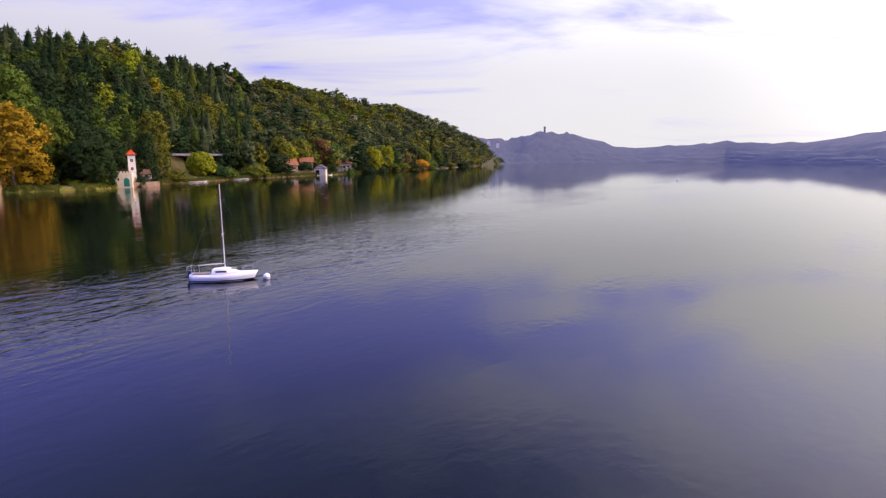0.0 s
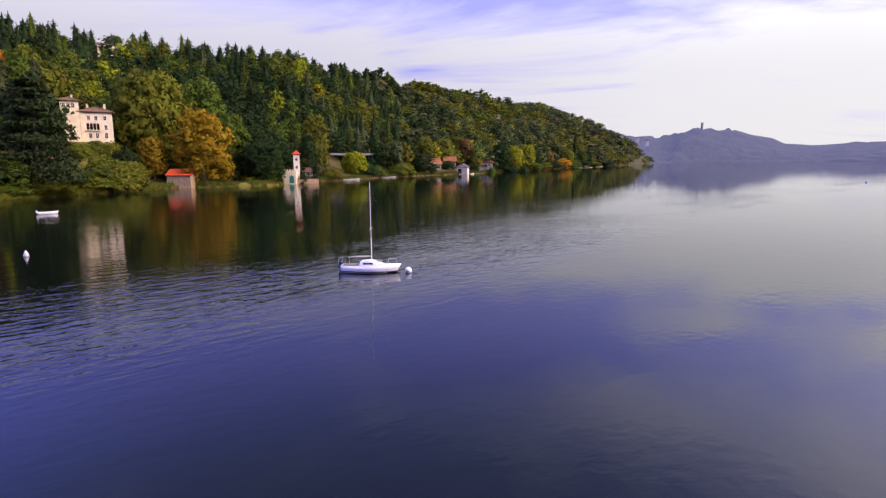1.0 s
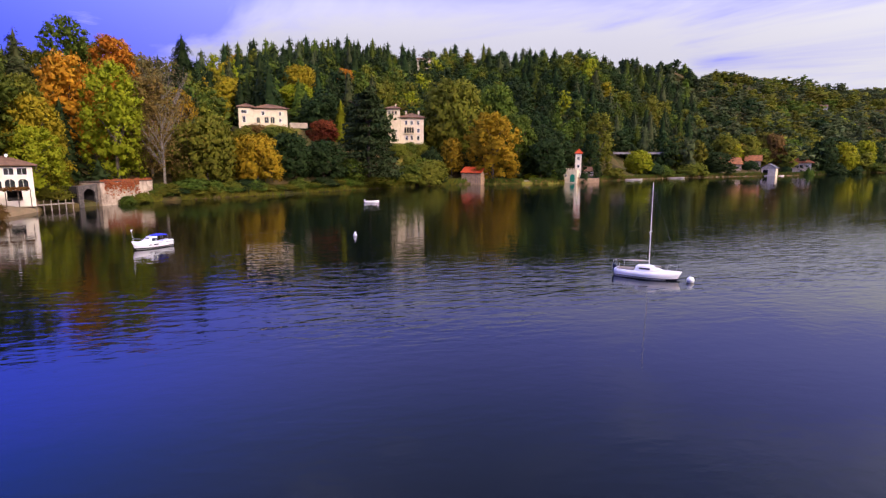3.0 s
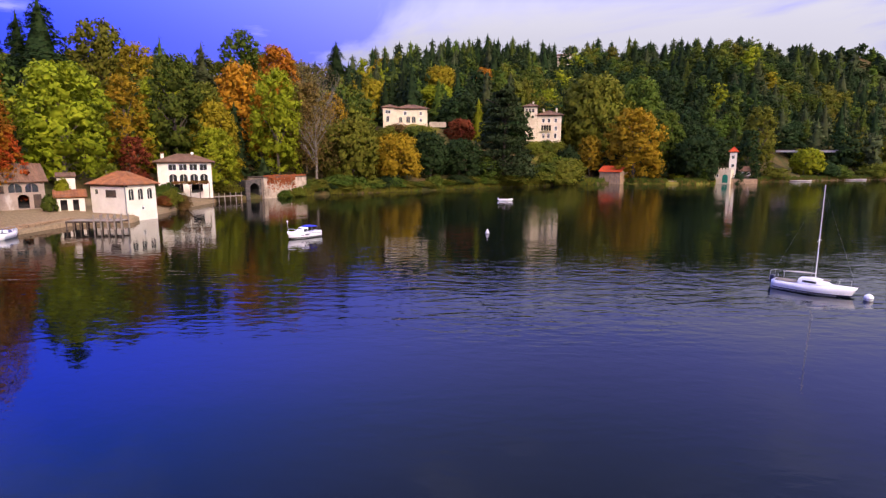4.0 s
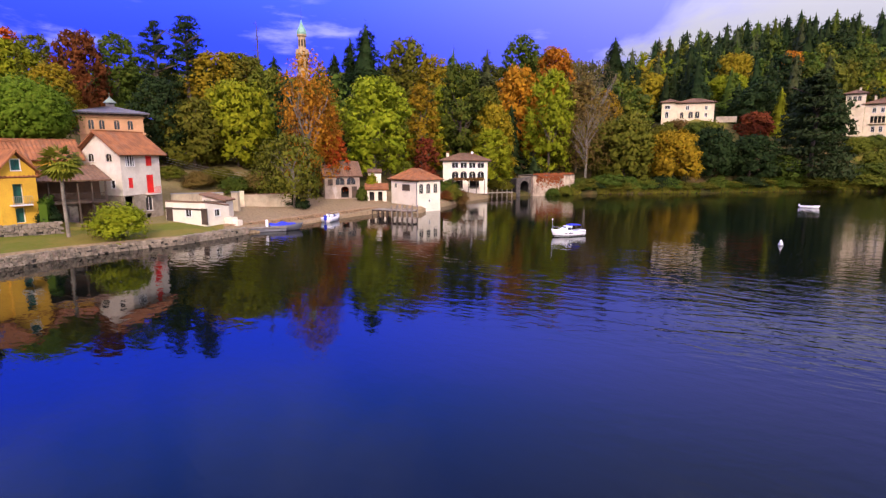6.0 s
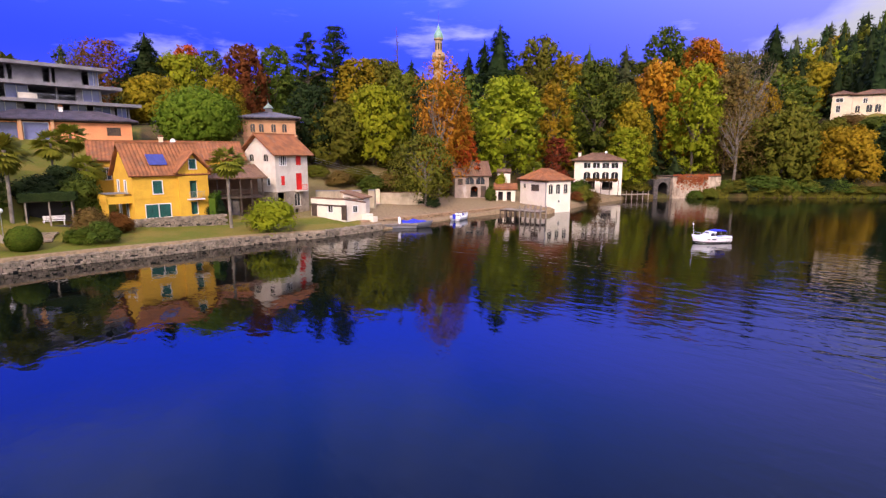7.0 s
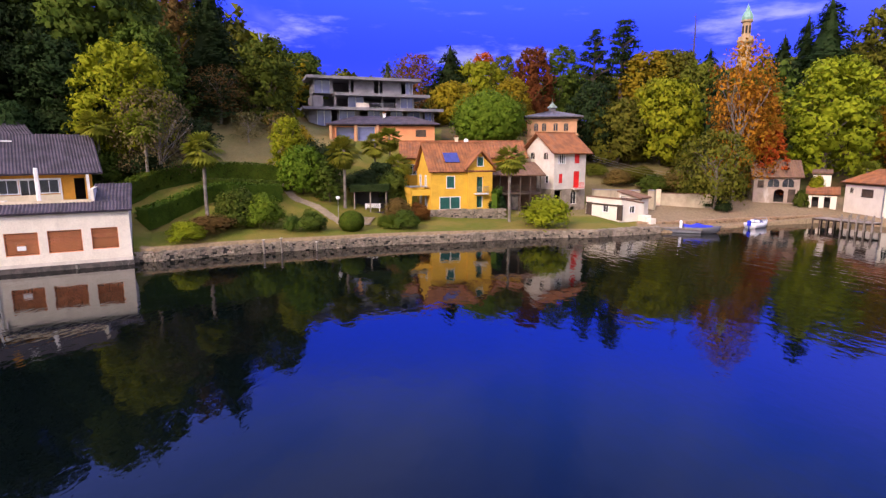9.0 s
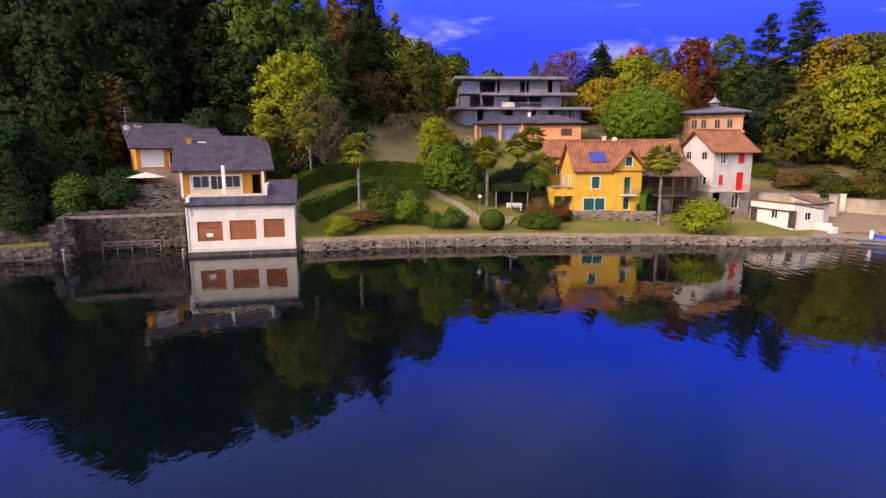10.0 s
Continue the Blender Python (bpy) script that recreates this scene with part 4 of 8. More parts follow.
def wood(name, label, seed, az0, az1, gap, near, far, leaves, size, tall):
    """A whole wood as one mesh: trees set at random, as thick as they grow."""
    rng = np.random.default_rng(seed)
    shapes = wood_shapes(rng, leaves, size)
    V, F, M, T, S, base = [], [], [], [], [], 0
    done = np.array(planted)
    rows = []
    d = near
    while d < far:
        step = gap * (1 + max(0, d - 250) / 900)
        a = az0 + rng.uniform(0, 1)
        while a < az1:
            rows.append((a + rng.normal(0, 0.3) * math.degrees(step / d), d + rng.normal(0, 0.3) * step, step))
            a += math.degrees(step / d)
        d += step
    for a, d, step in rows:
        u = d - shore_at(a)
        if u < 7 or any(c1 < a < c0 and lo < d < hi for c0, c1, lo, hi in CLEAR):
            continue
        if 79 < a < 104 and u < 40 or 104 <= a < 140 and d < 165 or a >= 140 and u < 42:
            continue
        p = spot(a, d)
        if len(done) and np.min(np.hypot(done[:, 0] - p.x, done[:, 1] - p.y) - done[:, 2]) < 1.0:
            continue
        if rng.uniform() < 0.04 or 66 < a < 100 and u > 165 or 30 < a <= 66 and u > 285:
            continue
        n = noise.noise((p.x * 0.012, p.y * 0.012, 7.7)) + rng.normal(0, 0.16)
        upper = min(1, max(0, (u - 35) / 60))
        spruce = 26 < a <= 45 and upper > 0.3 and n > -0.05 or 45 < a < 66 and (u > 125 and n > -0.06 or upper > 0.3 and n > 0.24) or 19 < a < 40 and upper > 0.15 and n > -0.22
        if a >= 66:
            spruce = rng.uniform() < (0.25 if a < 108 else 0.06)
        if spruce:
            shape = shapes[1 + 2 * rng.integers(0, 4)]
            colour = rng.choice([0, 0, 0, 1, 8])
            high, wide = rng.uniform(0.45, 1.28) * tall * 1.0, rng.uniform(11.0, 16.0) * step / gap
        else:
            shape = shapes[2 * rng.integers(0, 4)]
            tone = noise.noise((p.x * 0.02, p.y * 0.02, 2.2)) + rng.normal(0, 0.18)
            # farthest trees get grey-green leaves in place of the haze over them
            if a <= 8:
                colour = 8 if tone < 0.2 else 2
            elif a <= 24:
                colour = 0 if tone < -0.3 else 8 if tone < 0.05 else 2 if tone < 0.45 else 1
            elif a > 62 and a < 104:
                colour = 0 if tone < -0.35 else 1 if tone < -0.05 else 2 if tone < 0.28 else 6 if tone < 0.5 else 3
            elif u < 45:
                colour = 0 if tone < 0.05 else 1 if tone < 0.35 else 2 if tone < 0.65 else 6
            elif a > 45 and u < 130:
                colour = 0 if tone < -0.32 else 1 if tone < -0.02 else 2 if tone < 0.3 else 6 if tone < 0.5 else 3
            else:
                colour = 0 if tone < 0.1 else 1 if tone < 0.45 else 2 if tone < 0.7 else 3
            if rng.uniform() < 0.02:
                colour = rng.choice([3, 2, 6])
            high, wide = rng.uniform(0.7, 1.15) * tall * 0.82, rng.uniform(8.5, 13.5) * step / gap
        if u < 25 and a > 24:
            high *= 0.6
        if a <= 24 and u < 90:
            high *= 1.3 if a > 4 else 0.75
        c, s = math.cos(a * 77), math.sin(a * 77)
        v = shape[0] * np.array([wide, wide, high])
        v = np.stack([v[:, 0] * c - v[:, 1] * s, v[:, 0] * s + v[:, 1] * c, v[:, 2]], 1) + np.array([p.x, p.y, p.z - 0.05 * high])
        nn = shape[2] / np.array([wide, wide, high])
        S.append(unit(np.stack([nn[:, 0] * c - nn[:, 1] * s, nn[:, 0] * s + nn[:, 1] * c, nn[:, 2]], 1)))
        V.append(v)
        F.append(shape[1] + base)
        M.append(np.full(len(shape[1]), colour))
        T.append(np.full(len(v), rng.uniform()))
        base += len(v)
    me = mesh_from(name, np.concatenate(V), np.concatenate(F), [LEAF[c] for c in WOOD_COLOURS], np.concatenate(M), False, np.concatenate(S))
    attr = me.attributes.new("tree_tint", "FLOAT", "POINT")
    attr.data.foreach_set("value", np.concatenate(T).astype(np.float32))
    return tagged(new(name, me), label, "forest", kind="stuff")


wood("forest", "mixed autumn forest of dark spruces and olive broadleaf trees", 3, 19, 104, 8.0, 140, 560, 420, 0.0365, 21)
wood("far_forest", "distant olive and brown autumn forest on the hillside, greyed at its far end for haze", 4, -6, 19.5, 8.6, 330, 1500, 110, 0.074, 17)
wood("crest_forest", "distant autumn forest along the crest", 6, 19.5, 30, 10.0, 548, 900, 110, 0.085, 17)
wood("back_forest", "autumn forest closing the hill behind the houses", 5, 100, 186, 8, 100, 240, 260, 0.046, 18)

# ---- building materials ----
WHITE = material("white_plaster", (0.77, 0.70, 0.565), (0.69, 0.62, 0.49), 0.85, 0.7, 9, 0.15, stain=(0.45, 0.40, 0.34), stain_at=(0.60, 0.85))
CREAM = material("cream_plaster", (0.70, 0.60, 0.41), (0.60, 0.50, 0.33), 0.85, 0.6, 9, 0.15, stain=(0.40, 0.34, 0.26), stain_at=(0.60, 0.85))
GREYWHITE = material("aged_plaster", (0.66, 0.60, 0.50), (0.54, 0.48, 0.39), 0.88, 0.5, 8, 0.2, stain=(0.38, 0.33, 0.26), stain_at=(0.56, 0.84))
YELLOW = material("yellow_plaster", (0.67, 0.40, 0.034), (0.60, 0.345, 0.030), 0.85, 0.6, 9, 0.15, stain=(0.52, 0.30, 0.05), stain_at=(0.62, 0.9))
OCHRE = material("ochre_plaster", (0.60, 0.28, 0.025), (0.52, 0.23, 0.02), 0.85, 0.6, 9, 0.15)
SALMON = material("salmon_plaster", (0.52, 0.285, 0.145), (0.43, 0.235, 0.115), 0.85, 0.6, 9, 0.15, stain=(0.42, 0.27, 0.17), stain_at=(0.6, 0.85))
ORANGE = material("orange_plaster", (0.70, 0.29, 0.12), (0.62, 0.24, 0.10), 0.85, 0.6, 9, 0.12)
TERRACOTTA = material("clay_tiles", (0.30, 0.118, 0.048), (0.19, 0.080, 0.038), 0.9, 0.9, 6, 0.5, spec=0.2, stain=(0.20, 0.13, 0.09), stain_at=(0.55, 0.75), stain_scale=0.9)
REDTILE = material("red_tiles", (0.52, 0.075, 0.022), (0.42, 0.06, 0.02), 0.9, 0.9, 6, 0.4, spec=0.2)
BROWNTILE = material("brown_tiles", (0.19, 0.110, 0.068), (0.13, 0.076, 0.050), 0.9, 0.9, 6, 0.5, spec=0.2, stain=(0.12, 0.09, 0.07), stain_at=(0.55, 0.75), stain_scale=0.9)
GREYTILE = material("grey_tiles", (0.076, 0.062, 0.080), (0.044, 0.037, 0.047), 0.8, 0.9, 6, 0.4, spec=0.25)
SLATE = material("slate", (0.12, 0.11, 0.12), (0.08, 0.075, 0.085), 0.6, 1.0, 8, 0.3)
CONCRETE = material("raw_concrete", (0.235, 0.225, 0.24), (0.17, 0.162, 0.175), 0.9, 0.5, 6, 0.25, stain=(0.13, 0.12, 0.12), stain_at=(0.58, 0.8))
STONE = material("rubble_stone", (0.165, 0.128, 0.09), (0.085, 0.067, 0.05), 0.92, 1.6, 7, 0.7, stain=(0.09, 0.08, 0.065), stain_at=(0.55, 0.72), stain_scale=1.4, island=0.5)
DARKSTONE = material("dark_stone", (0.12, 0.10, 0.085), (0.06, 0.052, 0.045), 0.92, 1.6, 7, 0.7, stain=(0.22, 0.20, 0.17), stain_at=(0.6, 0.72), stain_scale=1.2, island=0.5)
MORTAR = material("wall_bed", (0.05, 0.045, 0.038), (0.03, 0.027, 0.022), 0.95, 1.5, 9, 0.4)
SHUTGREEN = material("green_paint", (0.012, 0.10, 0.075), (0.010, 0.075, 0.06), 0.5, 1.0, 10, 0.1)
SHUTRED = material("red_paint", (0.72, 0.02, 0.015), (0.62, 0.018, 0.015), 0.5, 1.0, 10, 0.1)
TRIM = material("white_trim", (0.80, 0.78, 0.74), (0.72, 0.70, 0.66), 0.6, 1.0, 12, 0.08)
WOOD = material("dark_wood", (0.085, 0.055, 0.035), (0.05, 0.034, 0.024), 0.8, 1.2, 14, 0.4)
GREYWOOD = material("weathered_wood", (0.26, 0.215, 0.17), (0.17, 0.14, 0.11), 0.85, 1.2, 14, 0.4, island=0.4)
# near-black that stands in for shade inside openings; also a boat's waterline stripe
NEARBLACK = material("near_black_shade_and_stripe", (0.03, 0.026, 0.024), (0.02, 0.018, 0.017), 0.9, 1.0, 8, 0.1)
METAL = material("grey_metal", (0.42, 0.42, 0.43), (0.34, 0.34, 0.35), 0.4, 2.0, 20, 0.05, metal=0.8)
COPPER = material("green_copper", (0.24, 0.42, 0.33), (0.17, 0.32, 0.26), 0.7, 1.0, 8, 0.2)
BRICK = material("clay_block", (0.74, 0.29, 0.12), (0.60, 0.22, 0.09), 0.85, 2.0, 12, 0.2, island=0.3)
PANEL = material("solar_glass", (0.03, 0.04, 0.20), (0.04, 0.05, 0.26), 0.15, 2.0, 20, 0.0)
GLASS = material("window_glass", (0.05, 0.055, 0.06), (0.03, 0.034, 0.04), 0.06, 1.0, 8, 0.0, spec=0.7, transmission=0.35)
BLUEGLASS = material("tinted_glass", (0.15, 0.17, 0.33), (0.11, 0.12, 0.25), 0.12, 0.3, 4, 0.0, spec=0.8)
AGEDCREAM = material("lane_plaster", (0.42, 0.35, 0.24), (0.32, 0.265, 0.18), 0.9, 0.6, 7, 0.25, stain=(0.22, 0.18, 0.13), stain_at=(0.50, 0.75))
PALERUBBLE = material("pale_rubble", (0.27, 0.22, 0.16), (0.17, 0.14, 0.10), 0.92, 1.2, 6, 0.7, stain=(0.12, 0.10, 0.08), stain_at=(0.55, 0.75), stain_scale=1.2, island=0.5)
BOATGREEN = material("bright_green_paint", (0.010, 0.20, 0.115), (0.010, 0.16, 0.09), 0.5, 1.0, 10, 0.1)
IVY = leaf_material("leaf_ivy", (0.20, 0.035, 0.025), (0.29, 0.085, 0.032))


# ---- building blocks ----
def box(bm, x0, x1, y0, y1, z0, z1, bevel=0.0):
    v = [bm.verts.new(p) for p in ((x0, y0, z0), (x1, y0, z0), (x1, y1, z0), (x0, y1, z0), (x0, y0, z1), (x1, y0, z1), (x1, y1, z1), (x0, y1, z1))]
    fs = [bm.faces.new([v[i] for i in q]) for q in ((3, 2, 1, 0), (4, 5, 6, 7), (0, 1, 5, 4), (1, 2, 6, 5), (2, 3, 7, 6), (3, 0, 4, 7))]
    if bevel:
        es = list({e for f in fs for e in f.edges})
        bmesh.ops.bevel(bm, geom=es, offset=bevel, segments=1, affect="EDGES")
    return v


def boxes(*rows, bevel=0.0):
    bm = bmesh.new()
    for r in rows:
        box(bm, *r, bevel=bevel)
    return bm


def prism(bm, outline, y0, y1):
    """A solid from an outline in x and z, between two depths."""
    a = [bm.verts.new((x, y0, z)) for x, z in outline]
    b = [bm.verts.new((x, y1, z)) for x, z in outline]
    bm.faces.new(a)
    bm.faces.new(b[::-1])
    n = len(a)
    for i in range(n):
        bm.faces.new((a[(i + 1) % n], a[i], b[i], b[(i + 1) % n]))


def wall_bm(w, h, holes, t=0.3, z0=0.0, gable=0.0, slope=None):
    """A wall w wide and h high with holes (x0, x1, z0, z1) right through it; gable: height of a peak over it."""
    bm = bmesh.new()
    xs = sorted({0.0, w, *[q for o in holes for q in o[:2]]})
    zs = sorted({z0, h, *[q for o in holes for q in o[2:4]]})
    xs = [x for x in xs if 0 <= x <= w]
    zs = [z for z in zs if z0 <= z <= h]
    nx, nz = len(xs) - 1, len(zs) - 1

    def solid(i, j):
        if not (0 <= i < nx and 0 <= j < nz):
            return False
        mx, mz = (xs[i] + xs[i + 1]) / 2, (zs[j] + zs[j + 1]) / 2
        return not any(o[0] < mx < o[1] and o[2] < mz < o[3] for o in holes)

    made = {}

    def vert(i, j, k):
        if (i, j, k) not in made:
            made[(i, j, k)] = bm.verts.new((xs[i], k * t, zs[j]))
        return made[(i, j, k)]

    for i in range(nx):
        for j in range(nz):
            if not solid(i, j):
                continue
            quads = [((i, j, 0), (i + 1, j, 0), (i + 1, j + 1, 0), (i, j + 1, 0)), ((i, j, 1), (i, j + 1, 1), (i + 1, j + 1, 1), (i + 1, j, 1))]
            if not solid(i - 1, j):
                quads.append(((i, j, 0), (i, j + 1, 0), (i, j + 1, 1), (i, j, 1)))
            if not solid(i + 1, j):
                quads.append(((i + 1, j, 0), (i + 1, j, 1), (i + 1, j + 1, 1), (i + 1, j + 1, 0)))
            if not solid(i, j - 1):
                quads.append(((i, j, 0), (i, j, 1), (i + 1, j, 1), (i + 1, j, 0)))
            if not solid(i, j + 1):
                quads.append(((i, j + 1, 0), (i + 1, j + 1, 0), (i + 1, j + 1, 1), (i, j + 1, 1)))
            for q in quads:
                bm.faces.new([vert(*c) for c in q])
    if gable:
        prism(bm, [(0, h), (w, h), (w / 2, h + gable)], 0, t)
    if slope:
        prism(bm, [(0, h), (w, h), (w, h + slope[1]), (0, h + slope[0])] if min(slope) > 0 else
              ([(0, h), (w, h), (0, h + slope[0])] if slope[0] > 0 else [(0, h), (w, h), (w, h + slope[1])]), 0, t)
    return bm


def slope_bm(bm, eave_l, eave_r, top_r, top_l, rib=0.42, thick=0.16, proud=0.07):
    """A tiled slope: ribs run from eave to top; the underside is flat."""
    el, er, tr, tl = (Vector(p) for p in (eave_l, eave_r, top_r, top_l))
    nrm = (er - el).cross(tl - el)
    if nrm.length < 1e-6:
        nrm = (er - el).cross(tr - el)
    nrm.normalize()
    if nrm.z < 0:
        nrm = -nrm
    n = max(2, int((er - el).length / rib) * 2)
    rows = []
    for i in range(n + 1):
        f = i / n
        a, b = el.lerp(er, f), tl.lerp(tr, f)
        lift = nrm * (proud if i % 2 else 0.0)
        rows.append([bm.verts.new(p) for p in (a + lift, b + lift, b - nrm * thick, a - nrm * thick)])
    for r0, r1 in zip(rows, rows[1:]):
        for k in range(4):
            q = (r0[k], r0[(k + 1) % 4], r1[(k + 1) % 4], r1[k])
            try:
                bm.faces.new(q)
            except ValueError:
                pass
    for r in (rows[0], rows[-1][::-1]):
        bm.faces.new(r)


def house_frame(a, b, z):
    """The pose of a house whose front runs from a to b, seen from outside; x along it, y into it."""
    ax, bx = Vector((a.x, a.y, z)), Vector((b.x, b.y, z))
    x = (bx - ax).normalized()
    y = Vector((0, 0, 1)).cross(x)
    m = Matrix((x, y, Vector((0, 0, 1)))).transposed().to_4x4()
    m.translation = ax
    return m, (bx - ax).length


SIDES = ("front", "right", "back", "left")


def side_pose(side, w, d):
    return {"front": Matrix.Identity(4), "right": pose(w, 0, 0, 0, 0, 90), "back": pose(w, d, 0, 0, 0, 180), "left": pose(0, d, 0, 0, 0, -90)}[side]


def opening(parent, place, x0, x1, z0, z1, style, wall_mat):
    """What fills one opening of a wall, in the wall's own frame."""
    w, h = x1 - x0, z1 - z0
    fr = 0.07 if w < 1.6 else 0.09
    if style in ("void", "porch"):
        return
    arched = style.startswith("arch")
    bm = boxes((x0 - fr, x0 + 0.02, -0.03, 0.14, z0, z1), (x1 - 0.02, x1 + fr, -0.03, 0.14, z0, z1),
               (x0 - fr, x1 + fr, -0.03, 0.14, z1 - 0.02, z1 + fr), (x0 - fr - 0.03, x1 + fr + 0.03, -0.07, 0.14, z0 - fr, z0 + 0.02))
    bar = x0 + w / 2
    if style in ("glass", "white", "arch") and w > 0.7:
        box(bm, bar - 0.03, bar + 0.03, 0.06, 0.12, z0, z1)
    if arched:
        steps = 6
        for sgn in (-1, 1):
            cx = (x0 + x1) / 2
            pts = [(cx + sgn * w / 2, z1)] + [(cx + sgn * w / 2 * math.cos(q), z1 - w * 0.45 + w * 0.45 * math.sin(q)) for q in [i * math.pi / 2 / steps for i in range(steps + 1)]]
            prism(bm, pts if sgn < 0 else pts[::-1], 0.0, 0.13)
    frame_mat = {"green": TRIM, "red": wall_mat, "blue_glass": METAL, "wood": WOOD}.get(style, TRIM if style in ("glass", "white", "triple") else wall_mat)
    frame_ob = part("window_frame", bm, frame_mat, parent)
    frame_ob.matrix_basis = place
    if style in ("green", "red"):
        leaf = bmesh.new()
        for xa, xb in ((x0 + 0.03, bar - 0.012), (bar + 0.012, x1 - 0.03)):
            box(leaf, xa, xb, 0.03, 0.07, z0 + 0.03, z1 - 0.03)
            n = max(3, int(h / 0.16))
            for i in range(n):
                z = z0 + 0.08 + (h - 0.16) * i / n
                box(leaf, xa + 0.05, xb - 0.05, 0.015, 0.03, z, z + (h - 0.16) / n * 0.6)
        part("shutter", leaf, SHUTGREEN if style == "green" else SHUTRED, frame_ob, "closed green louvred shutters" if style == "green" else "closed bright red shutters")
    elif style == "white":
        leaf = bmesh.new()
        n = max(4, int(h / 0.14))
        for i in range(n):
            box(leaf, x0 + 0.03, x1 - 0.03, 0.05, 0.08, z0 + h * i / n + 0.01, z0 + h * (i + 1) / n - 0.004)
        part("roller_blind", leaf, TRIM, frame_ob, "lowered white roller blind")
    elif style == "wood":
        leaf = bmesh.new()
        n = max(2, int(w / 0.2))
        for i in range(n):
            box(leaf, x0 + w * i / n + 0.006, x0 + w * (i + 1) / n - 0.006, 0.04, 0.09, z0, z1)
        part("door_leaf", leaf, WOOD, frame_ob, "dark plank door")
    elif style == "archvoid":
        return
    else:
        part("pane", boxes((x0, x1, 0.08, 0.10, z0, z1)), BLUEGLASS if style == "blue_glass" else GLASS, frame_ob)
        if style == "triple":
            bm3 = boxes(*[(x0 + w * q - 0.05, x0 + w * q + 0.05, 0.0, 0.08, z0, z1) for q in (0.2, 0.5, 0.8)])
            part("mullion", bm3, TRIM, frame_ob)


def house(name, a, b, z, depth, high, label, walls, roof="gable_x", rise=1.8, over=0.5, roof_mat=None, holes=None, foot=0.0, foot_mat=None, bury=1.5, rib=0.42, category="house"):
    """A house with thick walls, cut openings, floor and roof. holes: side -> rows of (x, z, width, height, style)."""
    m, w = house_frame(a, b, z)
    ob = new(name, None)
    tagged(ob, label, category)
    ob.matrix_basis = m
    holes = holes or {}
    t = 0.32
    for side in SIDES:
        wide = w if side in ("front", "back") else depth
        cut = [(x, x + ww, zz, zz + hh) for x, zz, ww, hh, style in holes.get(side, ())]
        gable = rise if (roof == "gable_x" and side in ("left", "right")) or (roof == "gable_y" and side in ("front", "back")) else 0.0
        slope = None
        if roof == "shed_back":      # rises away from the front
            slope = {"front": None, "back": (rise, rise), "left": (rise, 0.0), "right": (0.0, rise)}[side]
        if roof == "shed_fall":      # falls away from the front
            slope = {"front": (rise, rise), "back": None, "left": (0.0, rise), "right": (rise, 0.0)}[side]
        if roof == "shed_right":     # falls to the right
            slope = {"front": (rise, 0.0), "back": (0.0, rise), "left": (rise, rise), "right": None}[side]
        place = side_pose(side, w, depth)
        inset = t if side in ("left", "right") else 0.0
        mine = walls[side] if isinstance(walls, dict) else walls
        bm = wall_bm(wide, high, cut, t, foot, gable, slope)
        if inset:
            for v in bm.verts:
                v.co.x = min(max(v.co.x, inset), wide - inset)
        wall = part("wall", bm, mine, ob)
        wall.matrix_basis = place
        low = foot if foot else 0.0
        base = wall_bm(wide, low, [c for c in cut if c[2] < low], t + 0.04, -bury)
        if inset:
            for v in base.verts:
                v.co.x = min(max(v.co.x, inset), wide - inset)
        for v in base.verts:
            v.co.y -= 0.04
        p = part("foundation", base, foot_mat or mine, ob)
        p.matrix_basis = place
        for x, zz, ww, hh, style in holes.get(side, ()):
            opening(ob, place, x, x + ww, zz, zz + hh, style, mine)
    # near-black floors and an added partition stand in for the shade of unseen rooms
    part("floor_slab", boxes((t, w - t, t, depth - t, -0.1, 0.02)), NEARBLACK, ob)
    if high > 4.2:
        part("floor_slab", boxes((t, w - t, t, depth - t, high / 2 - 0.1, high / 2 + 0.1)), NEARBLACK, ob)
    part("partition", boxes((t + 0.01, w - t - 0.01, depth * 0.45, depth * 0.45 + 0.1, 0.03, high)), NEARBLACK, ob)
    o, k = over, rise
    rm = roof_mat or TERRACOTTA
    bm = bmesh.new()
    if roof == "gable_x":
        drop = k * o / (depth / 2)
        slope_bm(bm, (-o, -o, high - drop + 0.16), (w + o, -o, high - drop + 0.16), (w + o, depth / 2, high + k + 0.16), (-o, depth / 2, high + k + 0.16), rib)
        slope_bm(bm, (w + o, depth + o, high - drop + 0.16), (-o, depth + o, high - drop + 0.16), (-o, depth / 2, high + k + 0.16), (w + o, depth / 2, high + k + 0.16), rib)
        box(bm, -o, w + o, depth / 2 - 0.14, depth / 2 + 0.14, high + k + 0.1, high + k + 0.28)
    elif roof == "gable_y":
        drop = k * o / (w / 2)
        slope_bm(bm, (-o, depth + o, high - drop + 0.16), (-o, -o, high - drop + 0.16), (w / 2, -o, high + k + 0.16), (w / 2, depth + o, high + k + 0.16), rib)
        slope_bm(bm, (w + o, -o, high - drop + 0.16), (w + o, depth + o, high - drop + 0.16), (w / 2, depth + o, high + k + 0.16), (w / 2, -o, high + k + 0.16), rib)
        box(bm, w / 2 - 0.14, w / 2 + 0.14, -o, depth + o, high + k + 0.1, high + k + 0.28)
    elif roof == "hip":
        q = min(w, depth) / 2
        zl, zh = high + 0.1, high + k + 0.1
        if w >= depth:
            r0, r1 = (q, depth / 2, zh), (w - q, depth / 2, zh)
        else:
            r0, r1 = (w / 2, q, zh), (w / 2, depth - q, zh)
        c = [(-o, -o, zl), (w + o, -o, zl), (w + o, depth + o, zl), (-o, depth + o, zl)]
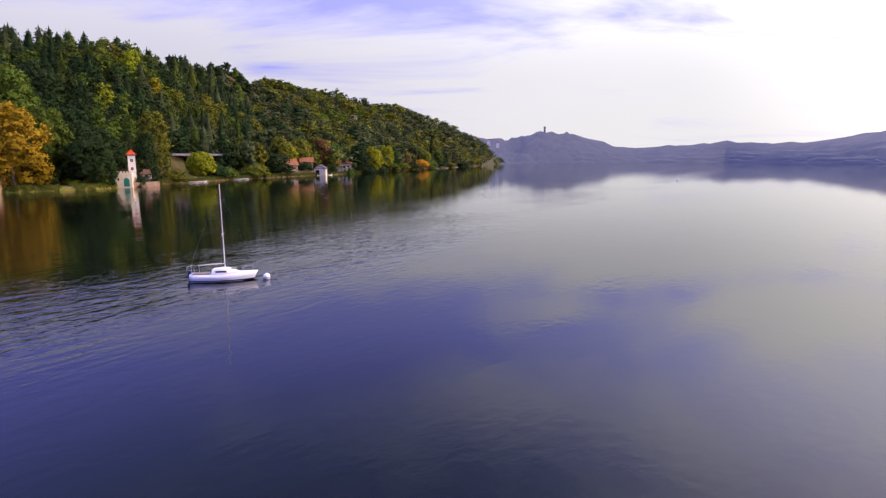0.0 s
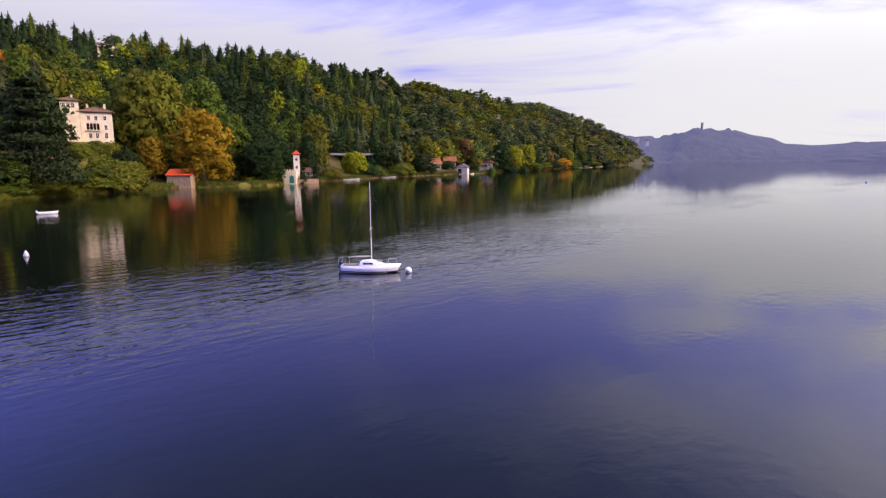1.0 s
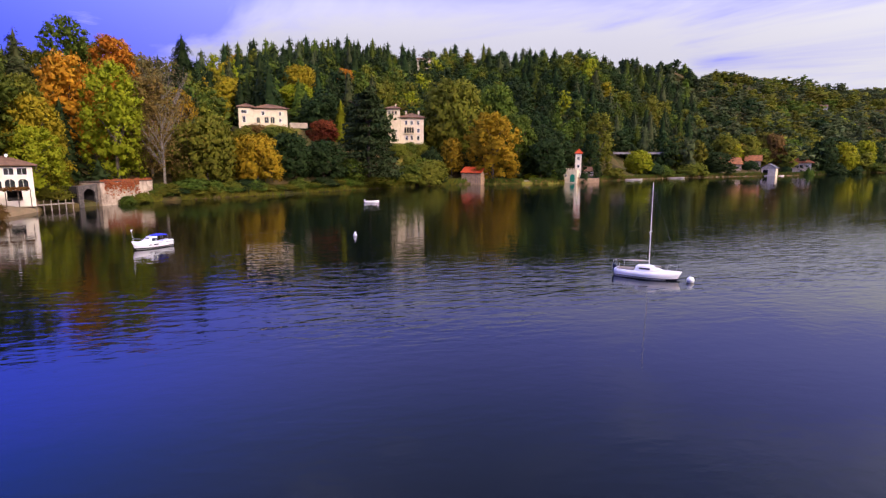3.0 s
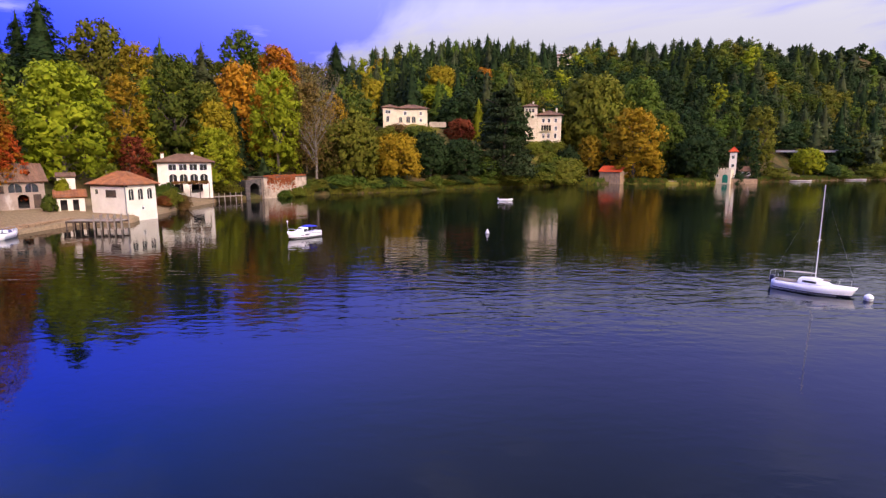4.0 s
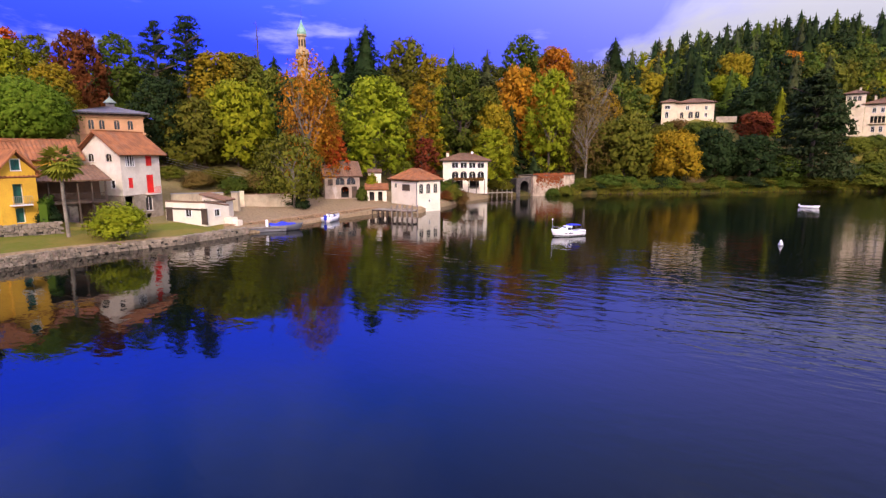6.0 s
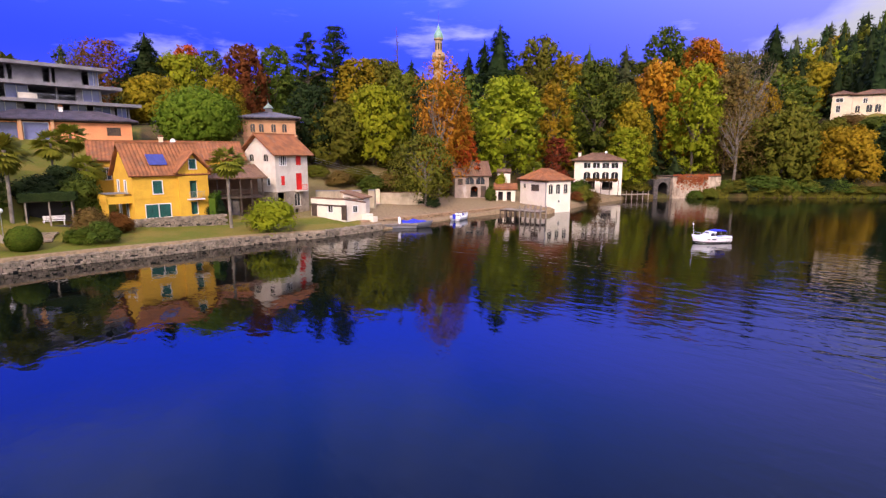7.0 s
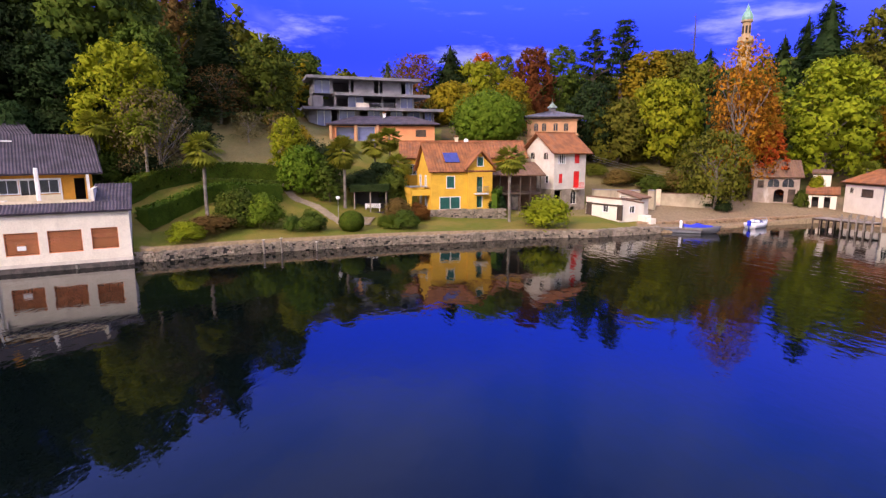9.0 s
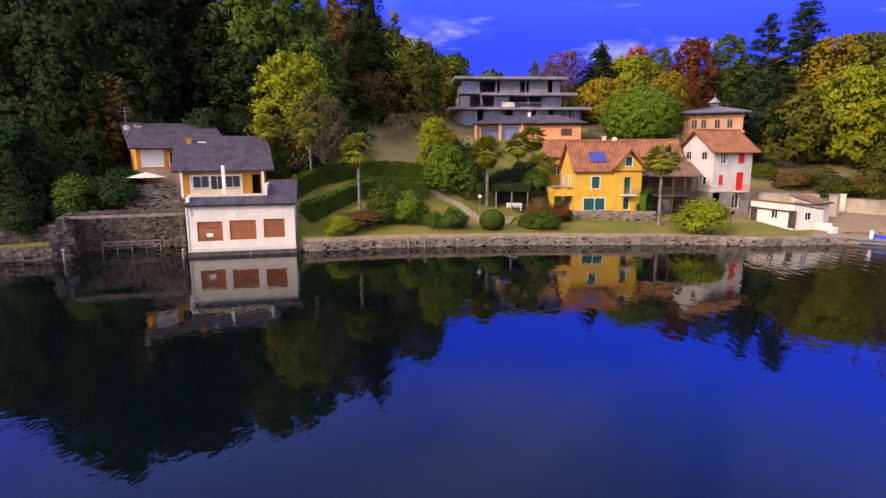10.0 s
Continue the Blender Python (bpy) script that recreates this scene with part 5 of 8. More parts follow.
        if w >= depth:
            slope_bm(bm, c[0], c[1], r1, r0, rib)
            slope_bm(bm, c[1], c[2], r1, r1, rib)
            slope_bm(bm, c[2], c[3], r0, r1, rib)
            slope_bm(bm, c[3], c[0], r0, r0, rib)
        else:
            slope_bm(bm, c[0], c[1], r0, r0, rib)
            slope_bm(bm, c[1], c[2], r1, r0, rib)
            slope_bm(bm, c[2], c[3], r1, r1, rib)
            slope_bm(bm, c[3], c[0], r0, r1, rib)
    elif roof == "shed_back":
        f = k / depth
        slope_bm(bm, (-o, -o, high - f * o + 0.16), (w + o, -o, high - f * o + 0.16), (w + o, depth + o, high + k + f * o + 0.16), (-o, depth + o, high + k + f * o + 0.16), rib)
    elif roof == "shed_fall":
        f = k / depth
        slope_bm(bm, (w + o, depth + o, high - f * o + 0.16), (-o, depth + o, high - f * o + 0.16), (-o, -o, high + k + f * o + 0.16), (w + o, -o, high + k + f * o + 0.16), rib)
    elif roof == "shed_right":
        f = k / w
        slope_bm(bm, (w + o, -o, high - f * o + 0.16), (w + o, depth + o, high - f * o + 0.16), (-o, depth + o, high + k + f * o + 0.16), (-o, -o, high + k + f * o + 0.16), rib)
    elif roof == "flat":
        box(bm, -o, w + o, -o, depth + o, high + 0.002, high + 0.25)
    if roof != "none":
        part("roof", bm, rm, ob)
    if roof not in ("flat", "none"):
        part("eaves_board", boxes((-o + 0.03, w + o - 0.03, -0.05, -0.01, high - 0.25, high - 0.03)), WOOD, ob)
    return ob, m, w


def chimney(ob, x, y, z, h, s=0.5, mat=None):
    bm = boxes((x - s / 2, x + s / 2, y - s / 2, y + s / 2, z, z + h), (x - s / 2 - 0.08, x + s / 2 + 0.08, y - s / 2 - 0.08, y + s / 2 + 0.08, z + h, z + h + 0.1))
    c = part("chimney", bm, mat or CREAM, ob)
    part("chimney_cap", boxes((x - s / 2, x + s / 2, y - s / 2, y + s / 2, z + h + 0.3, z + h + 0.38), (x - s / 2, x - s / 2 + 0.1, y - s / 2, y + s / 2, z + h + 0.1, z + h + 0.3),
                              (x + s / 2 - 0.1, x + s / 2, y - s / 2, y + s / 2, z + h + 0.1, z + h + 0.3)), TERRACOTTA, c)


def railing(ob, x0, x1, y, z, h=0.95, step=0.14, mat=None):
    r = part("railing", boxes((x0, x1, y - 0.025, y + 0.025, z + h - 0.05, z + h), (x0, x1, y - 0.02, y + 0.02, z + 0.06, z + 0.1)), mat or WOOD, ob)
    n = max(2, int((x1 - x0) / step))
    bal = boxes((-0.014, 0.014, -0.014, 0.014, 0, h - 0.14))
    first = part("baluster", bal, mat or WOOD, r)
    first.location = (x0, y, z + 0.09)
    for i in range(1, n + 1):
        q = new("baluster", first.data)
        q.parent = r
        q.location = (x0 + (x1 - x0) * i / n, y, z + 0.09)


def dish(ob, x, y, z, r=0.4):
    bm = bmesh.new()
    bmesh.ops.create_cone(bm, cap_ends=True, segments=16, radius1=r * 0.4, radius2=r, depth=0.14, matrix=pose(x, y - 0.1, z, 90, 0, 0))
    tube(bm, [(x, y, z - 0.9), (x, y, z)], [0.03, 0.03], 6)
    part("satellite_dish", bm, TRIM, ob)


# ---- white boathouse on the water ----
BOATHOUSE_A, BOATHOUSE_B = spot(165.6, 58.3), spot(155.7, 57.0)
lattice = [(0.8, 1.45, 2.35, 1.95, "void"), (3.8, 1.5, 2.5, 1.95, "void"), (7.0, 1.6, 2.05, 1.9, "void")]
boathouse, bm_pose, bw = house("boathouse", BOATHOUSE_A, BOATHOUSE_B, 0.0, 5.6, 5.1, "white plastered boathouse with clay lattice openings standing in the lake", WHITE,
                               "none", 0, 0, None, {"front": lattice}, foot=0.7, foot_mat=GREYWHITE, bury=2.0, category="boathouse")
part("plinth", boxes((-0.15, bw + 0.1, -0.25, 0.0, -1.2, 0.42)), DARKSTONE, boathouse, "dark wet stone plinth")
part("terrace_floor", boxes((0.0, 7.2, 0.9, 5.6, 5.1, 5.28)), GREYWHITE, boathouse)
bm = bmesh.new()
slope_bm(bm, (-0.2, -0.4, 5.05), (bw + 0.3, -0.4, 5.05), (bw + 0.3, 0.9, 5.75), (-0.2, 0.9, 5.75), 0.27)
slope_bm(bm, (7.2, 0.86, 5.73), (bw + 0.3, 0.86, 5.73), (bw + 0.3, 5.7, 7.1), (7.2, 5.7, 7.1), 0.27)
part("roof", bm, GREYTILE, boathouse, "dark grey corrugated tile roof")
part("parapet", boxes((0.0, 7.2, 0.85, 1.0, 5.28, 6.0)), CREAM, boathouse)
part("downpipe", boxes((0.25, 0.35, -0.12, -0.02, 4.0, 5.0), (-0.1, 0.0, -0.1, 0.02, 0.4, 5.3)), TRIM, boathouse)
part("side_wall", boxes((-0.02, 0.3, 0.0, 5.6, 5.1, 5.8)), WHITE, boathouse)
part("side_wall", boxes((7.2, 7.45, 0.9, 5.6, 5.2, 6.9)), WHITE, boathouse)
blk = bmesh.new()
s = 0.27
for q in range(6):
    a0, a1 = q * math.pi / 3, (q + 1) * math.pi / 3
    o0, o1 = s * 0.52, s * 0.34
    vs = [blk.verts.new((math.cos(a) * r, y, math.sin(a) * r)) for y in (0.10, 0.2) for r, a in ((o0, a0), (o0, a1), (o1, a1), (o1, a0))]
    for f in ((3, 2, 1, 0), (4, 5, 6, 7), (0, 1, 5, 4), (2, 3, 7, 6)):
        blk.faces.new([vs[i] for i in f])
first_block = None
for x, z, ww, hh, style in lattice:
    fr = part("lattice_frame", boxes((x, x + 0.05, 0.05, 0.25, z, z + hh), (x + ww - 0.05, x + ww, 0.05, 0.25, z, z + hh), (x, x + ww, 0.05, 0.25, z, z + 0.05), (x, x + ww, 0.05, 0.25, z + hh - 0.05, z + hh)), BRICK, boathouse)
    nx, nz = int(ww / 0.245), int(hh / 0.275)
    for i in range(nx):
        for j in range(nz + 1):
            px = x + ww * (i + 0.5) / nx
            pz = z + hh * (j + 0.5 - 0.5 * (i % 2)) / nz
            if pz > z + hh - 0.05 or pz < z + 0.05:
                continue
            if first_block is None:
                first_block = part("lattice_block", blk, BRICK, fr)
                first_block.location = (px, 0, pz)
            else:
                q = new("lattice_block", first_block.data)
                q.parent = fr
                q.location = (px, 0, pz)
part("notice_board", boxes((1.62, 2.24, 0.0, 0.04, 1.9, 2.27)), TRIM, boathouse, "small white notice board")

# ---- ochre house above it ----
ochre, om, ow = house("ochre_house", spot(165.8, 66.0), spot(158.2, 66.0), 5.3, 6.0, 3.1, "ochre house with grey tile roof and a terrace over the boathouse", OCHRE, "shed_back", 3.0, 0.9, GREYTILE,
                      {"front": [(1.1, 0.95, 1.6, 1.25, "glass"), (2.9, 0.2, 1.3, 2.0, "glass"), (4.4, 0.95, 1.5, 1.25, "glass"), (7.2, 0.1, 0.9, 2.2, "void")]}, rib=0.27)
part("window_band", boxes((0.9, 6.1, -0.06, -0.005, 2.22, 2.36), (0.8, 0.95, -0.06, -0.005, 0.2, 2.36), (6.0, 6.15, -0.06, -0.005, 0.2, 2.36)), TRIM, ochre)
part("flue_pipe", boxes((4.05, 4.4, -2.6, -2.25, 0.0, 3.4), bevel=0.06), TRIM, ochre, "white round flue pipe")
part("planter_box", boxes((0.9, 6.0, -1.5, -1.3, 0.1, 0.85)), CREAM, ochre)
part("corner_post", boxes((8.2, 8.45, -0.8, -0.55, 0.0, 2.9)), TRIM, ochre)
part("corner_post", boxes((-0.1, 0.12, -0.8, -0.58, 0, 2.9)), TRIM, ochre)
chimney(ochre, 0.75, 5.2, 5.5, 0.75, 0.5, OCHRE)
part("roof_window", boxes((1.7, 2.6, 4.9, 5.5, 5.86, 6.02)), TRIM, ochre)
ochre2, om2, ow2 = house("ochre_house_wing", spot(169.35, 70.7), spot(162.0, 72.2), 8.0, 6.0, 2.7, "ochre house wing with grey tile roof and white blinds", OCHRE, "shed_back", 2.5, 0.7, GREYTILE,
                         {"front": [(0.55, 0.55, 2.1, 1.75, "white"), (3.35, 0.75, 1.0, 1.3, "glass")]}, foot=0.25, foot_mat=AGEDCREAM, bury=3.2, rib=0.27)
chimney(ochre2, 1.0, 5.4, 4.8, 0.35, 0.7, CREAM)
dish(ochre2, -0.4, 3.2, 4.9, 0.32)
bm = bmesh.new()
tube(bm, [(-0.4, 3.0, 3.0), (-0.4, 3.0, 7.2)], [0.035, 0.03], 6)
for zz in (6.2, 6.7, 7.1):
    tube(bm, [(-1.0, 3.0, zz), (0.2, 3.0, zz)], [0.018, 0.018], 4)
part("aerial", bm, METAL, ochre2)
part("house_wall_low", boxes((0.1, 6.2, -1.6, -1.3, -3.0, -0.5)), AGEDCREAM, ochre2)

# ---- yellow house ----
YA, YB = spot(126.95, 71.0), spot(120.75, 74.0)
BAY = 6.65      # middle of the gabled bay along the front
yellow, ym, yw = house("yellow_house", YA, YB, 2.6, 6.4, 5.25, "bright yellow house with green shutters and a clay tile roof", YELLOW, "gable_x", 3.3, 0.45, TERRACOTTA,
                       {"front": [(1.15, 0.1, 1.4, 1.55, "green"), (2.62, 0.1, 1.3, 1.55, "green"), (2.1, 2.85, 1.05, 1.5, "green"), (BAY - 0.48, 2.15, 0.95, 2.1, "green"), (BAY - 0.43, 0.15, 0.85, 1.55, "green")],
                        "left": [(1.2, 2.9, 0.8, 1.5, "glass"), (3.6, 2.9, 0.8, 1.5, "glass"), (1.2, 0.2, 0.9, 2.0, "glass"), (3.6, 0.2, 0.9, 2.0, "glass")]}, bury=2.5)
bay0, bay1 = BAY - 1.75, yw + 0.02
front_bay = boxes((bay0, bay1, -0.35, -0.005, -1.0, 0.15), (bay0, BAY - 0.48, -0.35, -0.005, 0.15, 5.6), (BAY + 0.48, bay1, -0.35, -0.005, 0.15, 5.6),
                  (BAY - 0.48, BAY + 0.48, -0.35, -0.005, 1.7, 2.15), (BAY - 0.48, BAY + 0.48, -0.35, -0.005, 4.25, 5.6))
prism(front_bay, [(BAY - 1.7, 5.6), (BAY - 0.43, 5.6), (BAY - 0.43, 6.85)], -0.35, 3.0)
prism(front_bay, [(BAY + 0.43, 5.6), (BAY + 1.7, 5.6), (BAY + 0.43, 6.85)], -0.35, 3.0)
prism(front_bay, [(BAY - 0.43, 6.8), (BAY + 0.43, 6.8), (BAY, 7.4)], -0.35, 3.0)
part("gable_bay", front_bay, YELLOW, yellow, "yellow gabled bay")
opening(yellow, pose(0, -0.35, 0), BAY - 0.42, BAY + 0.42, 5.65, 6.8, "green", YELLOW)
bm = bmesh.new()
slope_bm(bm, (BAY - 2.3, 4.2, 5.25), (BAY - 2.3, -0.95, 5.25), (BAY, -0.95, 7.8), (BAY, 4.2, 7.8), 0.42)
slope_bm(bm, (BAY + 2.3, -0.95, 5.25), (BAY + 2.3, 4.2, 5.25), (BAY, 4.2, 7.8), (BAY, -0.95, 7.8), 0.42)
part("gable_roof", bm, TERRACOTTA, yellow)
part("balcony_slab", boxes((BAY - 0.9, BAY + 0.9, -1.15, -0.36, 1.98, 2.1)), TRIM, yellow)
railing(yellow, BAY - 0.9, BAY + 0.9, -1.12, 2.1, 0.9, 0.16, METAL)
bm = bmesh.new()
slope_bm(bm, (2.1, 0.55, 6.05), (4.1, 0.55, 6.05), (4.1, 1.75, 7.25), (2.1, 1.75, 7.25), 0.5, 0.08, 0.0)
sol = part("solar_panel", bm, PANEL, yellow, "blue glass solar panel")
sol.location = (0, -0.08, 0.14)
chimney(yellow, 6.4, 4.6, 7.0, 1.3, 0.55, SALMON)
part("string_course", boxes((-0.03, bay0 - 0.01, -0.05, -0.003, 2.35, 2.5)), YELLOW, yellow)
wing, wm, ww_ = house("yellow_house_wing", spot(129.9, 79.5), spot(117.4, 81.5), 3.0, 6.5, 6.4, "long rear wing of the yellow house under clay tiles", YELLOW, "gable_x", 2.1, 0.5, TERRACOTTA,
                      {"front": [(1.0, 3.9, 0.9, 1.4, "glass")], "left": [(1.5, 3.6, 0.9, 1.3, "glass")]}, bury=2)
dish(wing, 9.2, 1.2, 8.7, 0.32)
chimney(wing, 8.0, 3.0, 8.2, 0.9, 0.5)
balcony = part("side_terrace", boxes((-2.6, 0.0, 0.6, 4.0, 1.9, 2.1), (-2.6, -2.45, 0.6, 4.0, -1.0, 2.9), (-2.6, 0.0, 0.6, 0.75, 2.1, 2.7)), YELLOW, yellow, "yellow walled side terrace")
part("awning", boxes((-2.7, -0.3, 0.4, 2.8, 3.0, 3.1)), METAL, yellow, "grey glass canopy")

# ---- timber loggia between the houses ----
loggia = tagged(new("timber_loggia", None), "dark timber loggia with brown tile roof beside the yellow house", "loggia")
lm, lw = house_frame(spot(121.0, 76.5), spot(115.9, 77.5), 2.0)
loggia.matrix_basis = lm
bm = bmesh.new()
slope_bm(bm, (-0.4, -0.6, 4.95), (lw + 0.9, -0.6, 4.95), (lw + 0.2, 4.4, 6.6), (-0.4, 4.4, 6.6), 0.42)
part("roof", bm, BROWNTILE, loggia, "brown tile lean-to roof")
part("deck", boxes((0, lw + 0.4, -0.2, 4.2, 2.25, 2.5)), WOOD, loggia)
for i in range(6):
    x = 0.15 + (lw + 0.1) * i / 5
    part("post", boxes((x - 0.09, x + 0.09, -0.15, 0.03, -0.8, 4.95), bevel=0.015), WOOD, loggia)
railing(loggia, 0.1, lw + 0.3, -0.1, 2.5, 0.95, 0.16)
part("back_wall", boxes((0, lw + 0.4, 4.0, 4.2, -0.8, 6.2)), BROWNTILE, loggia, "shaded brown back wall")
part("lower_wall", boxes((0.0, 1.6, 0.3, 0.6, -0.8, 2.25), (3.0, 4.2, 0.3, 0.6, -0.8, 2.25)), DARKSTONE, loggia)

# ---- white house with red shutters ----
redhouse, rm_, rw = house("red_shutter_house", spot(114.4, 79.5), spot(111.3, 84.0), 1.7, 6.3, 8.55, "old white house with red shutters on a stone ground floor", GREYWHITE, "gable_x", 2.4, 0.75, TERRACOTTA,
                          {"front": [(0.8, 6.75, 1.3, 1.35, "triple"), (3.95, 6.7, 1.05, 1.5, "red"), (0.95, 3.95, 0.75, 1.35, "red"), (3.85, 3.2, 1.2, 2.4, "red"), (0.2, 1.7, 1.4, 1.3, "void"), (3.4, 0.9, 1.15, 1.9, "arch"), (3.45, -0.4, 0.85, 0.9, "void")],
                           "left": [(1.3, 7.3, 0.95, 1.0, "arch"), (4.1, 7.3, 0.95, 1.0, "arch"), (4.6, 4.0, 0.6, 1.0, "glass")]}, foot=3.1, foot_mat=PALERUBBLE, bury=2.0)
part("balcony_slab", boxes((3.5, 5.4, -0.75, -0.005, 3.0, 3.14)), GREYWHITE, redhouse)
railing(redhouse, 3.5, 5.4, -0.7, 3.14, 0.85, 0.18, SHUTRED)

# ---- salmon tower villa ----
tower, tm, tw = house("salmon_tower_villa", spot(117.2, 101.0), spot(112.3, 101.0), 8.5, 8.6, 7.6, "salmon tower villa with arched windows under a flat slate roof", SALMON, "hip", 1.3, 1.0, SLATE,
                      {"front": [(1.2, 5.2, 0.75, 1.4, "arch"), (2.6, 5.2, 0.75, 1.4, "arch"), (4.6, 5.2, 0.75, 1.4, "arch"), (6.4, 5.2, 0.75, 1.4, "arch"), (5.0, 3.0, 0.8, 0.7, "glass")], "left": [(2.0, 5.2, 0.75, 1.4, "arch"), (5.0, 5.2, 0.75, 1.4, "arch")]}, bury=3, category="villa")
part("cornice", boxes((-0.25, tw + 0.25, -0.25, -0.003, 4.45, 4.75), (-0.2, tw + 0.2, -0.2, -0.003, 6.95, 7.2), (-0.25, -0.003, 0, 8.6, 4.45, 4.75)), SALMON, tower)
for i in range(12):
    x = -0.7 + (tw + 1.4) * i / 11
    part("eaves_bracket", boxes((x - 0.08, x + 0.08, -0.85, -0.01, 7.25, 7.5)), WOOD, tower)
bm = bmesh.new()
box(bm, tw / 2 - 0.6, tw / 2 + 0.6, 3.7, 4.9, 8.5, 9.5)
part("lantern", bm, SLATE, tower, "small grey roof lantern")
bm = bmesh.new()
bmesh.ops.create_cone(bm, cap_ends=True, segments=8, radius1=1.0, radius2=0.08, depth=0.9, matrix=pose(tw / 2, 4.3, 9.95))
bmesh.ops.create_cone(bm, cap_ends=True, segments=6, radius1=0.06, radius2=0.03, depth=0.9, matrix=pose(tw / 2, 4.3, 10.7))
part("lantern_roof", bm, material("dull_copper", (0.20, 0.25, 0.20), (0.15, 0.19, 0.16), 0.7, 1.0, 8, 0.2), tower, "dull green copper lantern roof")

# ---- orange annex and concrete villa on the hill ----
annex, am, aw = house("orange_bungalow", spot(137.0, 97.5), spot(126.6, 97.5), 11.9, 7.5, 2.85, "orange bungalow with a dark hipped roof and a pillared porch", ORANGE, "hip", 1.5, 0.9, GREYTILE,
                      {"front": [(0.8, 0.15, 3.0, 2.3, "porch"), (4.5, 0.15, 2.8, 2.3, "blue_glass"), (14.5, 0.9, 1.6, 1.0, "wood")]}, bury=4)
part("porch_back", boxes((0.4, 4.2, 0.9, 1.0, 0.05, 2.6)), BLUEGLASS, annex)
part("porch_pillar", boxes((-0.3, 0.15, -0.6, -0.15, -1.0, 2.8), bevel=0.02), SALMON, annex)
part("porch_pillar", boxes((3.9, 4.35, -0.6, -0.15, -1.0, 2.8), bevel=0.02), SALMON, annex)
part("porch_pillar", boxes((7.6, 8.05, -0.6, -0.15, -1.0, 2.8), bevel=0.02), SALMON, annex)
chimney(annex, 9.0, 3.2, 4.0, 0.8, 0.5, TRIM)

concrete = tagged(new("concrete_villa", None), "unfinished grey concrete villa with long slabs and blue glazing", "villa")
cm, cw = house_frame(spot(139.6, 114.0), spot(126.0, 120.0), 14.6)
concrete.matrix_basis = cm


def level(z, h, x0, x1, y0, y1, slab0, slab1, bays, drop=0.55):
    part("floor_plate", boxes((slab0, slab1, y0 - 1.9, y1, z + h, z + h + drop)), CONCRETE, concrete)
    part("rear_wall", boxes((x0, x1, y1 - 0.3, y1, z, z + h)), CONCRETE, concrete)
    part("end_wall", boxes((x0, x0 + 0.3, y0, y1 - 0.3, z, z + h)), CONCRETE, concrete)
    part("end_wall", boxes((x1 - 0.3, x1, y0, y1 - 0.3, z, z + h)), CONCRETE, concrete)
    for kind, xa, xb in bays:
        if kind == "glass":
            g = part("window_frame", boxes((xa, xa + 0.08, y0, y0 + 0.12, z, z + h), (xb - 0.08, xb, y0, y0 + 0.12, z, z + h), ((xa + xb) / 2 - 0.04, (xa + xb) / 2 + 0.04, y0, y0 + 0.12, z, z + h)), METAL, concrete)
            part("pane", boxes((xa + 0.08, xb - 0.08, y0 + 0.05, y0 + 0.08, z, z + h)), BLUEGLASS, g)
        elif kind == "wall":
            part("panel", boxes((xa, xb, y0, y0 + 0.25, z, z + h)), CONCRETE, concrete)
        elif kind == "rail":
            railing(concrete, xa, xb, y0 - 1.7, z, 0.95, 0.3, METAL)
        elif kind == "post":
            part("column", boxes((xa, xb, y0, y0 + 0.35, z, z + h)), CONCRETE, concrete)


part("base_wall", boxes((0.8, cw + 1.5, 0.0, 9.0, -4.0, 0.3)), CONCRETE, concrete)
level(0.3, 3.55, 1.0, cw - 1.2, 0.6, 9.0, -0.3, cw + 0.3,
      [("wall", 1.0, 2.6), ("glass", 2.6, 5.4), ("post", 6.6, 6.95), ("glass", 7.0, 10.2), ("wall", 10.2, 11.2), ("glass", 12.8, 15.4), ("wall", 15.4, 16.2), ("glass", 17.6, 20.2), ("glass", 21.2, 24.0), ("wall", 24.0, 24.6), ("glass", 25.0, 26.6)])
level(4.4, 2.35, 1.8, cw - 5.4, 1.6, 9.2, 6.1, cw - 2.4, [("wall", 1.8, 4.0), ("glass", 9.0, 12.2), ("rail", 12.4, 19.0), ("wall", 19.0, 20.0), ("glass", 20.0, 23.0), ("post", 6.2, 6.6), ("post", 16.0, 16.3)])
level(7.25, 2.75, 2.2, cw - 5.6, 2.4, 9.4, 0.8, cw - 4.2, [("glass", 2.4, 5.6), ("wall", 5.6, 6.2), ("post", 9.4, 9.8), ("wall", 10.4, 14.6), ("post", 15.6, 15.9), ("wall", 16.4, 20.4), ("glass", 21.4, 23.0)])
part("low_terrace", boxes((cw - 1.2, cw + 4.6, 0.0, 8.0, 0.2, 0.6), (cw + 1.0, cw + 4.4, 1.0, 1.3, -2.4, 0.2)), CONCRETE, concrete)
part("parapet", boxes((10.4, 13.0, 0.0, 0.15, 4.4, 5.4)), GREYWHITE, concrete, "pale balcony parapet")

# ---- sheds and walls along the lane ----
shed, sm, sw = house("white_shed", spot(111.1, 79.2), spot(107.7, 74.8), 1.25, 4.3, 1.95, "low white plastered shed with dark doors by the lake", WHITE, "shed_fall", 0.7, 0.03, BROWNTILE,
                     {"front": [(0.15, 0.0, 0.9, 1.9, "wood"), (3.2, 0.85, 0.9, 0.95, "glass"), (5.75, 0.0, 0.7, 1.9, "wood")],
                      "right": [(1.6, 0.85, 0.95, 0.85, "glass")]}, bury=1.0, category="shed")
part("step", boxes((sw + 0.1, sw + 1.2, 3.2, 4.4, -0.8, 0.5), (sw + 1.2, sw + 2.0, 3.4, 4.4, -0.8, 0.15)), WHITE, shed, "whitewashed masonry steps")
